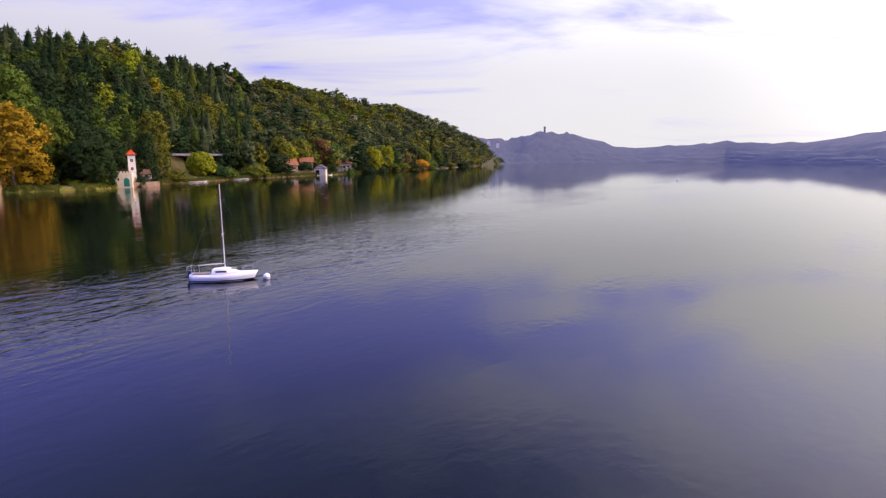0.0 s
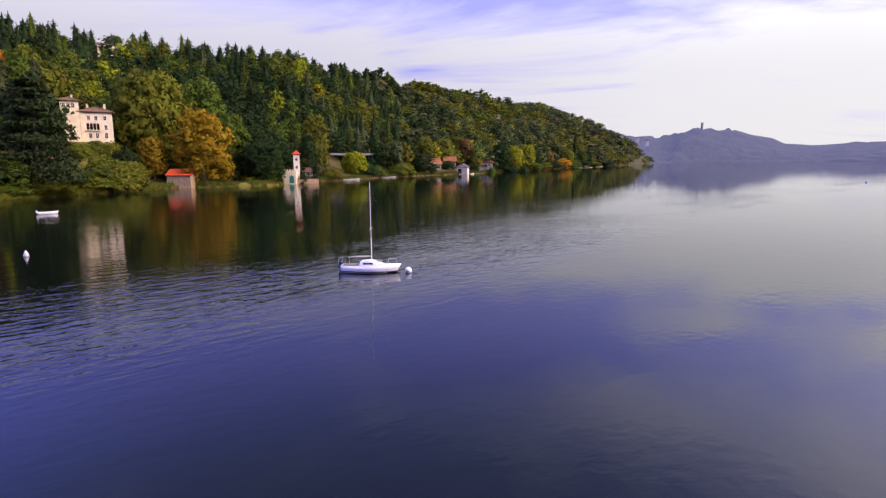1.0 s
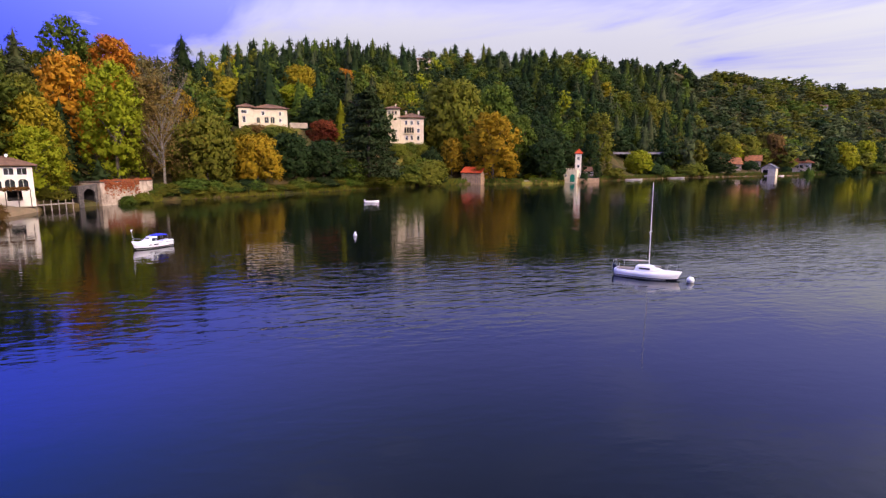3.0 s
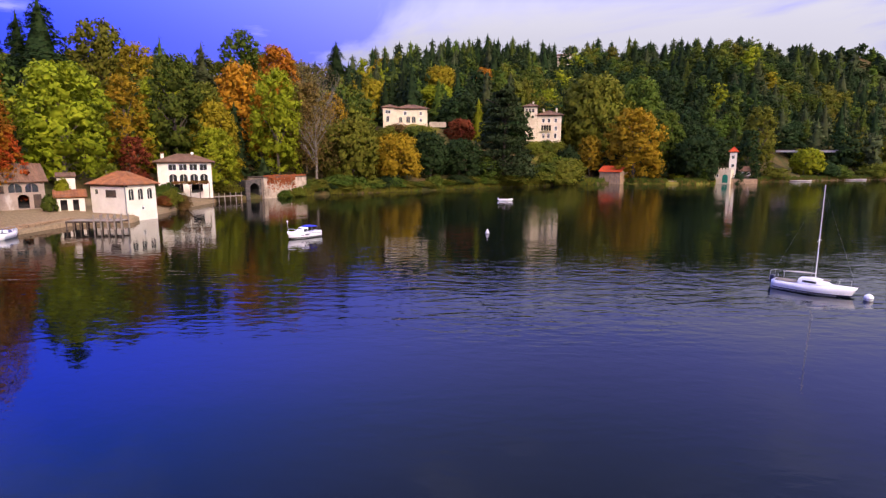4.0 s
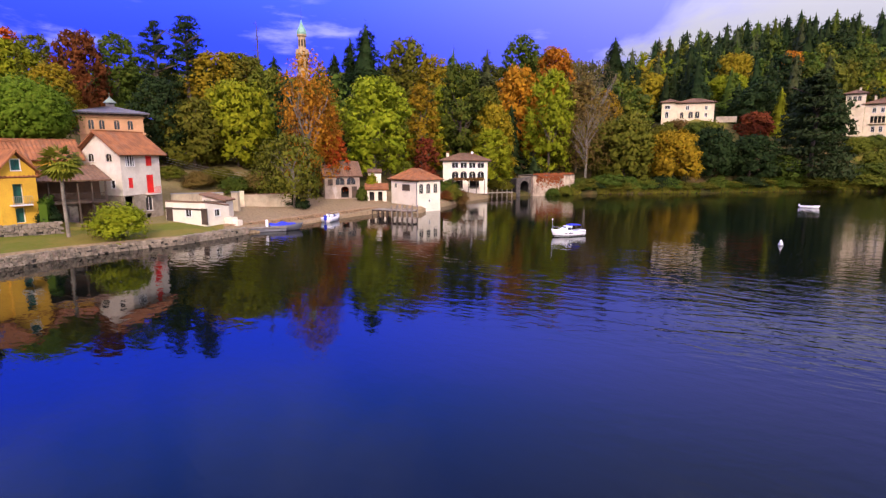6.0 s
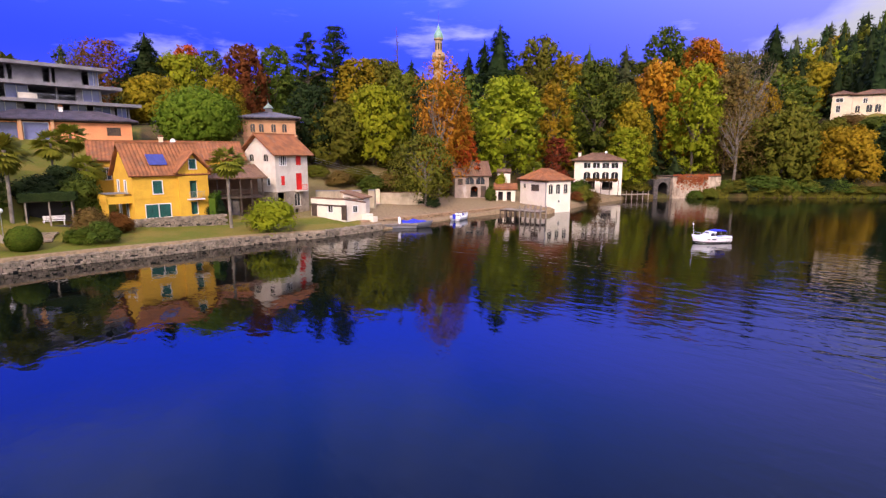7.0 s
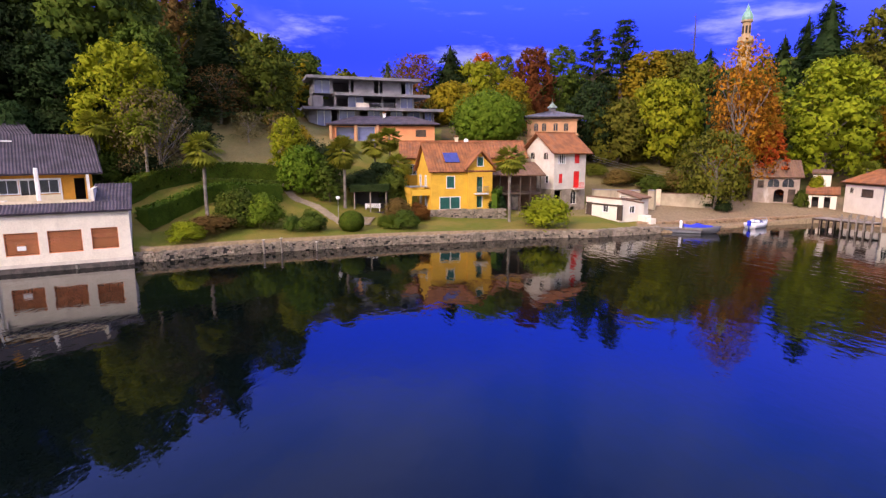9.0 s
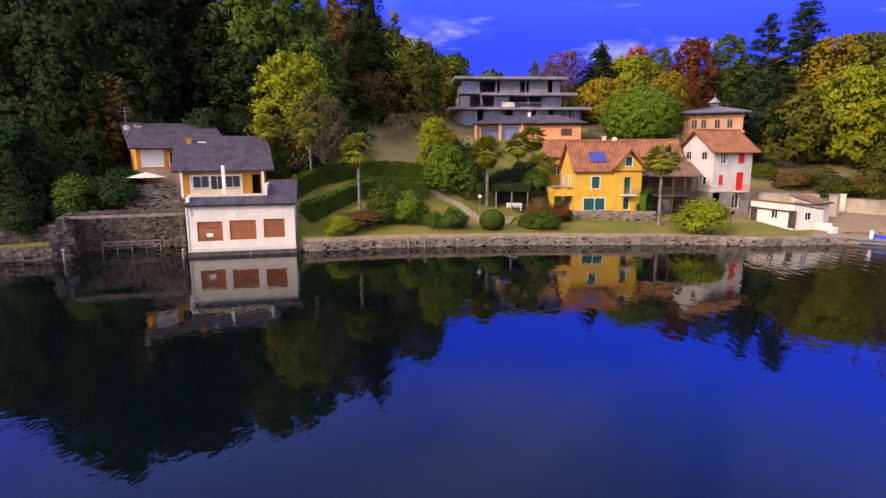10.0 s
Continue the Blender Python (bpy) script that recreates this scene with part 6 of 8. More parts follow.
hut, hm, hw = house("tile_roofed_hut", spot(107.9, 82.6), spot(105.95, 81.2), 1.7, 2.6, 1.9, "small lean-to hut with brown tile roof", GREYWHITE, "shed_right", 0.75, 0.3, BROWNTILE, {"front": [(0.3, 0.0, 0.8, 2.0, "wood")]}, category="hut")


def masonry_wall(name, points, z0, top, thick, mat, label, coping=None):
    """A wall along a run of bearings and ranges, with a coping on it."""
    ob = tagged(new(name, None), label, "wall")
    for (a0, d0), (a1, d1) in zip(points, points[1:]):
        p, q = spot(a0, d0, 0), spot(a1, d1, 0)
        x = (q - p).normalized()
        n = Vector((0, 0, 1)).cross(x) * thick
        bm = bmesh.new()
        v = [bm.verts.new(r) for r in (p + Vector((0, 0, z0)), q + Vector((0, 0, z0)), q + n + Vector((0, 0, z0)), p + n + Vector((0, 0, z0)),
                                       p + Vector((0, 0, top)), q + Vector((0, 0, top)), q + n + Vector((0, 0, top)), p + n + Vector((0, 0, top)))]
        for f in ((3, 2, 1, 0), (4, 5, 6, 7), (0, 1, 5, 4), (1, 2, 6, 5), (2, 3, 7, 6), (3, 0, 4, 7)):
            bm.faces.new([v[i] for i in f])
        part("wall_length", bm, mat, ob)
        if coping:
            bm = bmesh.new()
            o = n.normalized() * 0.08
            v = [bm.verts.new(r + Vector((0, 0, zz))) for zz in (top, top + 0.1) for r in (p - o, q - o, q + n + o, p + n + o)]
            for f in ((3, 2, 1, 0), (4, 5, 6, 7), (0, 1, 5, 4), (1, 2, 6, 5), (2, 3, 7, 6), (3, 0, 4, 7)):
                bm.faces.new([v[i] for i in f])
            part("coping", bm, coping, ob)
    return ob


masonry_wall("lane_wall", [(110.6, 88.0), (106.0, 87.5)], 1.0, 4.3, 0.4, AGEDCREAM, "grey rendered wall along the lane", CONCRETE)
masonry_wall("lane_wall", [(105.3, 88.5), (104.7, 88.0)], 1.0, 4.3, 0.6, AGEDCREAM, "stout grey gate pillar beside the lane", CONCRETE)
masonry_wall("cream_wall", [(104.1, 93.0), (99.6, 93.5)], 1.0, 3.6, 0.4, AGEDCREAM, "aged cream rendered garden wall along the lane", BROWNTILE)
masonry_wall("cream_wall", [(104.6, 92.6), (104.1, 92.6)], 1.0, 4.1, 0.6, CREAM, "cream gate pillar beside the lane", CREAM)

# ---- cottage, boathouse and white villa in the cove ----
COTTAGE = material("cottage_render", (0.36, 0.28, 0.22), (0.26, 0.20, 0.155), 0.9, 0.7, 7, 0.3, stain=(0.50, 0.44, 0.37), stain_at=(0.58, 0.72))
cottage, ctm, ctw = house("stone_cottage", spot(96.3, 104.5), spot(92.8, 106.0), 1.9, 5.0, 4.3, "weathered stone cottage with a brown tile roof", COTTAGE, "gable_x", 2.2, 0.5, BROWNTILE,
                          {"front": [(2.0, 2.4, 1.7, 1.4, "arch"), (4.1, 2.4, 1.7, 1.4, "arch"), (3.0, 0.0, 1.5, 2.1, "archvoid"), (5.1, 0.0, 0.9, 2.0, "wood"), (0.6, 2.4, 0.8, 1.0, "wood")]}, category="cottage")
chimney(cottage, 1.2, 3.4, 5.2, 1.2, 0.5, GREYWHITE)
side, sdm, sdw = house("white_outhouse", spot(91.9, 108.5), spot(90.6, 108.5), 2.2, 3.0, 4.3, "narrow white outhouse beside the cottage", WHITE, "shed_back", 0.4, 0.2, BROWNTILE, {"front": [(0.8, 2.4, 0.7, 1.0, "glass")]}, category="outhouse")
porch, pm_, pw_ = house("white_lean_to", spot(92.1, 103.2), spot(90.05, 103.2), 1.2, 3.0, 2.35, "white lean-to with a clay tile roof and dark openings", WHITE, "shed_back", 0.7, 0.4, TERRACOTTA,
                        {"front": [(0.5, 0.0, 0.9, 1.9, "void"), (2.1, 0.0, 0.8, 1.9, "void")]}, category="lean-to")
cove, cvm, cvw = house("white_boathouse", spot(89.55, 101.4), spot(86.9, 95.4), 0.7, 5.3, 4.8, "square white boathouse with arched windows and a red hipped roof", WHITE, "hip", 1.9, 0.55, TERRACOTTA,
                       {"front": [(0.9, 3.3, 0.8, 0.8, "arch"), (3.4, 3.0, 2.0, 0.95, "wood")],
                        "right": [(0.45, 2.5, 0.95, 1.7, "arch"), (2.05, 2.5, 0.95, 1.7, "arch"), (3.7, 2.5, 0.95, 1.7, "arch"), (2.6, 1.0, 0.4, 0.4, "glass")]}, bury=1.5, category="boathouse")
part("downpipe", boxes((cvw - 0.06, cvw + 0.06, -0.14, -0.02, 0.0, 4.8)), METAL, cove)
whitevilla, wvm, wvw = house("white_villa", spot(84.2, 125.5), spot(79.6, 125.5), 2.7, 7.5, 5.9, "white two-storey villa with arched windows and brown hipped roof", WHITE, "hip", 1.6, 0.8, BROWNTILE,
                             {"front": [(2.0, 4.25, 1.45, 1.2, "glass"), (3.95, 4.25, 1.45, 1.2, "glass"), (5.9, 4.25, 1.45, 1.2, "glass"), (7.8, 4.25, 1.45, 1.2, "glass"),
                                        (2.0, 1.75, 1.5, 1.75, "arch"), (3.95, 1.75, 1.5, 1.75, "arch"), (5.9, 1.75, 1.5, 1.75, "arch"), (7.8, 1.75, 1.5, 1.75, "arch"), (2.9, -0.4, 1.6, 1.8, "void"), (6.0, -0.4, 2.2, 1.8, "void")],
                              "left": [(2.0, 1.9, 1.1, 1.4, "glass"), (2.0, 4.2, 1.1, 1.2, "glass")]}, category="villa")
chimney(whitevilla, 1.0, 2.0, 6.3, 1.2, 0.6, WHITE)
dish(whitevilla, 6.6, 2.5, 7.7, 0.28)
pergola = tagged(new("pergola", None), "dark timber pergola with red creeper before the white villa", "pergola")
pgm, pgw = house_frame(spot(83.2, 119.5), spot(79.9, 119.0), 2.2)
pergola.matrix_basis = pgm
for i in range(5):
    x = pgw * i / 4
    part("post", boxes((x - 0.07, x + 0.07, -0.07, 0.07, -0.6, 2.2)), WOOD, pergola)
for i in range(12):
    x = pgw * i / 11
    part("rafter", boxes((x - 0.04, x + 0.04, -0.4, 3.4, 2.2, 2.32)), WOOD, pergola)
rng = np.random.default_rng(12)
pts = np.stack([rng.uniform(0.2, pgw - 0.2, 260), rng.uniform(-0.5, 3.2, 260), rng.uniform(2.25, 2.65, 260)], 1)
mesh_part("creeper", leafy_mesh("creeper", cards(rng, pts, np.tile([0, 0, 1.0], (260, 1)), 0.22), LEAF["rust"]), pergola, "rust-red creeper leaves")

# ---- old ruin with creeper ----
RUIN = material("flaking_plaster", (0.46, 0.37, 0.27), (0.30, 0.23, 0.16), 0.92, 0.9, 6, 0.35, stain=(0.15, 0.11, 0.075), stain_at=(0.48, 0.70), stain_scale=0.8)
ruin, rum, ruw = house("ruined_boathouse", spot(74.9, 135.5), spot(70.8, 144.0), 0.3, 6.0, 4.5, "ruined flat-roofed boathouse overgrown with red creeper", RUIN, "flat", 0, 0.05, WOOD,
                       {"left": [(1.2, 0.0, 2.6, 3.6, "archvoid")]}, bury=1.5, category="boathouse")
part("quay", boxes((-5.5, 0.0, 5.8, 6.3, -1.0, 3.4)), DARKSTONE, ruin)
bm = bmesh.new()
prism(bm, [(-4.2, -1.5), (-3.2, -1.5), (-3.2, 2.1)] + [(-1.9 - 1.3 * math.cos(i * math.pi / 10), 2.1 + 1.3 * math.sin(i * math.pi / 10)) for i in range(1, 10)] + [(-0.6, 2.1), (-0.6, -1.5), (-0.01, -1.5), (-0.01, 4.3), (-4.2, 4.0)], 0.9, 1.4)
part("arch_wall", bm, DARKSTONE, ruin, "crumbling wall with a dark boat arch")
# near-black vault lining puts the deep shade under the arch into its colour
part("arch_vault", boxes((-3.7, -0.1, 4.6, 4.8, -1.4, 3.9), (-3.7, -3.5, 1.41, 4.6, -1.4, 3.9), (-0.3, -0.1, 1.41, 4.6, -1.4, 3.9), (-3.5, -0.3, 1.41, 4.6, 3.7, 3.9)), NEARBLACK, ruin)
pts = np.stack([rng.uniform(1.0, ruw * 0.72, 420), rng.uniform(-0.12, -0.03, 420), 4.6 - np.abs(rng.normal(0, 1.1, 420))], 1)
pts2 = np.stack([rng.uniform(0.5, ruw, 300), rng.uniform(0, 1.0, 300), rng.uniform(4.7, 5.0, 300)], 1)
pp = np.concatenate([pts, pts2])
mesh_part("creeper", leafy_mesh("creeper", cards(rng, pp, np.tile([0, -1.0, 0.3], (len(pp), 1)), 0.2), IVY), ruin, "scarlet creeper leaves")

# ---- villas on the hillside ----
villa, vm, vw = house("cream_villa", spot(61.6, 205.0), spot(58.5, 206.0), 21.8, 9.0, 5.2, "cream villa with arched ground-floor windows and brown hipped roof", CREAM, "hip", 1.7, 0.8, BROWNTILE,
                      {"front": [(2.5, 2.9, 1.0, 1.3, "glass"), (8.3, 2.9, 0.8, 1.2, "glass"), (0.8, 0.2, 1.1, 2.0, "arch"), (3.4, 0.2, 1.4, 2.2, "arch"), (5.4, 0.2, 1.4, 2.2, "arch"), (8.3, 0.6, 0.8, 1.2, "glass")]}, bury=3, category="villa")
villa2, vm2, vw2 = house("cream_villa_wing", spot(63.0, 205.0), spot(61.62, 205.0), 21.8, 8.5, 5.5, "narrow cream villa wing with brown roof", CREAM, "hip", 1.3, 0.7, BROWNTILE,
                         {"front": [(0.9, 3.4, 1.8, 1.1, "glass"), (1.2, 0.4, 1.0, 2.0, "glass")]}, bury=3, category="villa")
masonry_wall("villa_wall", [(58.3, 206), (56.6, 207)], 20.5, 22.4, 0.4, AGEDCREAM, "low cream garden wall beside the villa")
grand, gm, gw = house("grand_villa", spot(47.38, 231.0), spot(45.0, 231.0), 16.8, 10.0, 9.6, "tall cream villa with a columned loggia and brown roof", CREAM, "hip", 2.2, 0.9, BROWNTILE,
                      {"front": [(2.0, 6.8, 0.9, 1.5, "glass"), (4.2, 6.8, 0.9, 1.5, "glass"), (6.9, 6.8, 0.9, 1.5, "glass"), (1.6, 3.5, 4.0, 2.2, "porch"), (7.0, 3.6, 0.9, 1.6, "glass"), (2.2, 0.6, 0.9, 1.8, "glass"), (4.2, 0.6, 0.9, 1.8, "glass"), (6.9, 0.6, 0.9, 1.8, "glass")]}, bury=4, category="villa")
for i in range(5):
    x = 1.6 + i
    part("column", boxes((x - 0.1, x + 0.1, 0.02, 0.25, 3.5, 5.7)), CREAM, grand)
part("balcony_slab", boxes((1.4, 6.0, -0.7, -0.005, 3.2, 3.45)), CREAM, grand)
chimney(grand, 7.6, 4.0, 11.0, 1.6, 0.7)
chimney(grand, 2.4, 6.5, 11.0, 1.6, 0.7)
turret, tum, tuw = house("villa_turret", spot(48.72, 230.5), spot(47.40, 230.5), 17.0, 5.0, 12.9, "cream belvedere turret of the villa", CREAM, "hip", 1.3, 0.8, BROWNTILE,
                         {"front": [(0.6, 10.6, 0.9, 1.5, "arch"), (1.9, 10.6, 0.9, 1.5, "arch"), (3.2, 10.6, 0.9, 1.5, "arch")], "right": [(0.7, 10.6, 0.9, 1.5, "arch"), (2.6, 10.6, 0.9, 1.5, "arch")]}, bury=3, category="turret")
chimney(turret, 3.6, 3.0, 13.4, 1.5, 0.6)
house("hilltop_house", spot(45.6, 420.0), spot(44.0, 420.0), 73.5, 8.0, 8.0, "pale house on the hilltop among trees", CREAM, "gable_x", 1.6, 0.5, BROWNTILE, {"front": [(1.5, 6, 1.2, 1.5, "glass"), (5, 6, 1.2, 1.5, "glass")]}, bury=6)

TANSTONE = material("tan_stone", (0.36, 0.24, 0.135), (0.26, 0.17, 0.095), 0.9, 1.0, 5, 0.3, stain=(0.20, 0.15, 0.10), stain_at=(0.55, 0.8))
# ---- red-roofed boat hut ----
redhut, rhm, rhw = house("red_roofed_boat_hut", spot(41.1, 215.0), spot(39.1, 212.0), 0.3, 7.5, 4.3, "tan stone boat hut with bright red roof at the water", TANSTONE, "gable_x", 1.9, 0.4, REDTILE,
                         {"left": [(1.6, 0.4, 4.2, 3.2, "void")]}, bury=1.5, category="boathouse")
for i in range(9):
    x = 0.35 + (rhw - 0.7) * i / 8
    part("batten", boxes((x - 0.06, x + 0.06, -0.05, -0.003, 0.3, 4.0)), GREYWOOD, redhut)
dock = masonry_wall("landing_wall", [(37.2, 222.0), (33.4, 222.5)], -1.0, 1.1, 0.6, TANSTONE, "low concrete landing with dark plates for its shaded arches", GREYWHITE)
for i in range(9):
    p, q = spot(36.9, 222.0, 0), spot(33.7, 222.45, 0)
    c = p.lerp(q, i / 8)
    # dark plate on the wall face in place of a shaded arch opening
    arch = part("dark_arch", boxes((-0.5, 0.5, -0.06, 0.0, -0.2, 0.75)), NEARBLACK, dock)
    arch.matrix_basis = Matrix.Translation(c - (c.normalized() * 0.05)) @ Matrix.Rotation(math.atan2(q.y - p.y, q.x - p.x), 4, "Z")

# ---- little castle boathouse ----
castle, csm, csw = house("castle_boathouse", spot(30.8, 236.0), spot(29.4, 235.0), 0.3, 6.0, 5.0, "cream castle-like boathouse with battlements and a green door", CREAM, "none", 0, 0, None,
                         {"front": [(1.0, 2.2, 0.7, 1.0, "glass")]}, bury=1.5, category="boathouse")
part("roof_terrace", boxes((0.3, csw - 0.3, 0.3, 5.7, 4.4, 4.6)), GREYWHITE, castle)
for i in range(6):
    x = csw * i / 5.6
    part("merlon", boxes((x, x + 0.55, 0.0, 0.35, 5.0, 5.7)), CREAM, castle)
bm = bmesh.new()
prism(bm, [(3.1, 0.05), (5.0, 0.05), (5.0, 2.3)] + [(4.05 + 0.95 * math.cos(a * math.pi / 8), 2.3 + 0.95 * math.sin(a * math.pi / 8)) for a in range(1, 8)] + [(3.1, 2.3)], -0.08, -0.005)
part("door", bm, BOATGREEN, castle, "green arched boat door")
keep_, kpm, kpw = house("castle_turret", spot(29.6, 241.0), spot(29.0, 241.0), 0.8, 2.5, 11.2, "slim white turret with a red pyramid roof", WHITE, "hip", 2.0, 0.5, REDTILE,
                        {"front": [(0.8, 8.6, 0.9, 1.2, "glass"), (0.8, 5.4, 0.9, 1.2, "glass")]}, bury=1.5, category="turret")
house("castle_annex", spot(28.75, 247.0), spot(27.9, 248.0), 1.5, 4.0, 3.2, "low stone annex with a brown roof beside the turret", DARKSTONE, "gable_x", 1.6, 0.4, BROWNTILE, {"front": [(1.0, 1.5, 0.9, 1.1, "glass"), (3.2, 1.5, 0.9, 1.1, "glass")]}, category="house")
masonry_wall("quay_wall", [(29.4, 237.0), (27.2, 240.0)], -1.0, 1.9, 0.6, TANSTONE, "stone quay wall beside the castle boathouse", STONE)
masonry_wall("road_wall", [(26.0, 318.0), (20.2, 330.0)], 12.4, 13.5, 0.6, CONCRETE, "grey retaining wall of the hill road", STONE)

# ---- far boathouses ----
house("far_boathouse", spot(13.1, 376.0), spot(12.0, 374.5), 0.4, 6.0, 4.4, "cream far boathouse with a grey gable roof", CREAM, "gable_y", 2.2, 0.7, SLATE, {"front": [(0.8, 0.1, 2.6, 3.2, "void")]}, category="boathouse")
house("far_house", spot(10.9, 418.0), spot(9.4, 418.0), 3.0, 8.0, 4.6, "far cream house with a broad red hipped roof on the shore", CREAM, "hip", 3.0, 1.8, TERRACOTTA, {"front": [(1.5, 1.8, 1.6, 1.4, "glass"), (4.8, 1.8, 1.6, 1.4, "glass"), (8.0, 1.8, 1.6, 1.4, "glass")]})
house("far_house", spot(16.4, 380.0), spot(14.7, 384.0), 1.0, 9.0, 6.2, "brown far house with a clay roof on the shore", COTTAGE, "gable_x", 3.4, 0.9, TERRACOTTA, {"front": [(2.0, 3.0, 1.4, 1.4, "glass"), (6.0, 3.0, 1.4, 1.4, "glass")]})
house("far_house", spot(14.4, 402.0), spot(13.2, 402.0), 3.5, 8.0, 5.6, "far house with a clay gable roof behind the shore", COTTAGE, "gable_x", 3.0, 0.8, TERRACOTTA, {"front": [(2.0, 2.6, 1.4, 1.4, "glass")]})
house("far_house", spot(15.9, 425.0), spot(15.0, 425.0), 9.0, 8.0, 6.0, "cream far house among trees above the shore", CREAM, "gable_y", 2.4, 0.8, GREYTILE, {"front": [(2.0, 2.6, 1.4, 1.4, "glass")]})
house("far_house", spot(-3.7, 1130.0), spot(-4.2, 1130.0), 2.0, 10.0, 9.0, "pale far house at the foot of the hill", WHITE, "gable_x", 3.0, 0.8, BROWNTILE, {})

def up_the_slope(az, rise):
    """The range at which the ground first stands at an angle above the eye."""
    d = shore_at(az)
    while d < 3000 and (height_at(az, d) - 10) / d < math.tan(radians(rise)):
        d += 8
    return d


for az_, rise_, size_ in ((-3.2, 1.75, 11), (-4.7, 1.45, 9), (-5.6, 1.1, 9), (9.0, 3.4, 8)):
    d_ = up_the_slope(az_, rise_)
    house("far_house", spot(az_ + math.degrees(size_ / d_ / 2), d_), spot(az_ - math.degrees(size_ / d_ / 2), d_), height_at(az_, d_) + 5.0, 8.0, 7.0,
          "small white far house among the trees of the hillside", WHITE, "gable_x", 2.2, 0.6, BROWNTILE, {"front": [(1.5, 3.6, 1.2, 1.4, "glass"), (5.0, 3.6, 1.2, 1.4, "glass")]}, bury=9)

# ---- bell tower and hill tower ----
bell = tagged(new("bell_tower", None), "slender ochre bell tower with a green copper cupola above the trees", "bell tower")
bell.matrix_basis = Matrix.Translation(spot(98.0, 230.0, 0)) @ Matrix.Rotation(radians(98), 4, "Z")


def octagon(rows, sides=8):
    bm = bmesh.new()
    rings = [[bm.verts.new((math.cos(2 * math.pi * (k + 0.5) / sides) * r, math.sin(2 * math.pi * (k + 0.5) / sides) * r, z)) for k in range(sides)] for z, r in rows]
    for a, b in zip(rings, rings[1:]):
        for k in range(sides):
            bm.faces.new((a[k], a[(k + 1) % sides], b[(k + 1) % sides], b[k]))
    bm.faces.new(rings[0][::-1])
    bm.faces.new(rings[-1])
    return bm


STONEYELLOW = material("carved_stone", (0.46, 0.33, 0.18), (0.36, 0.25, 0.13), 0.85, 1.2, 6, 0.4, stain=(0.22, 0.15, 0.09), stain_at=(0.55, 0.75))
part("shaft", octagon([(20, 2.4), (40, 2.3), (40.1, 2.6), (40.8, 2.6), (40.9, 2.2), (47.2, 2.2), (48.2, 2.9), (49.0, 2.9)]), STONEYELLOW, bell)
part("gallery", octagon([(49.0, 2.6), (50.0, 2.6)]), STONEYELLOW, bell)
part("belfry", octagon([(50.0, 1.55), (54.6, 1.5), (55.0, 2.0), (55.5, 2.0)]), STONEYELLOW, bell)
for k in range(8):
    ang = 2 * math.pi * (k + 1) / 8
    # flat near-black panels stand in for the shaded tower openings
    sl = part("arched_opening", boxes((-0.32, 0.32, -0.05, 0.05, 51.0, 53.6)), NEARBLACK, bell)
    sl.matrix_basis = Matrix.Rotation(ang, 4, "Z") @ pose(1.46, 0, 0, 0, 0, 90)
    sl2 = part("arched_opening", boxes((-0.3, 0.3, -0.05, 0.05, 43.0, 45.4)), NEARBLACK, bell)
    sl2.matrix_basis = Matrix.Rotation(ang, 4, "Z") @ pose(2.05, 0, 0, 0, 0, 90)
part("cupola", octagon([(55.5, 1.9), (56.3, 2.0), (57.2, 1.75), (58.2, 1.2), (59.0, 0.72), (59.7, 0.55), (60.2, 0.28), (61.0, 0.12)]), COPPER, bell, "green copper cupola")
bm = bmesh.new()
tube(bm, [(0, 0, 61), (0, 0, 66)], [0.08, 0.03], 6)
part("spire_rod", bm, WOOD, bell)
hill_tower = tagged(new("hill_tower", None), "grey stone tower on the far wooded hill", "tower")
hill_tower.location = spot(-10.3, 2470)
part("shaft", octagon([(-5, 5), (20, 4.6), (20.5, 5.4), (23, 5.4)], 6), CONCRETE, hill_tower)

# ---- boats ----
GEL = material("white_gelcoat", (0.78, 0.78, 0.80), (0.70, 0.70, 0.72), 0.3, 0.8, 10, 0.02, stain=(0.45, 0.44, 0.42), stain_at=(0.66, 0.9), local=True)
BLUECLOTH = material("blue_canvas", (0.020, 0.035, 0.55), (0.015, 0.025, 0.42), 0.8, 2.0, 20, 0.2, local=True)
NAVY = material("navy_paint", (0.02, 0.025, 0.06), (0.015, 0.02, 0.045), 0.5, 1.0, 10, 0.05, local=True)
GREYHULL = material("grey_hull", (0.13, 0.13, 0.145), (0.09, 0.09, 0.105), 0.6, 1.0, 10, 0.1, local=True)


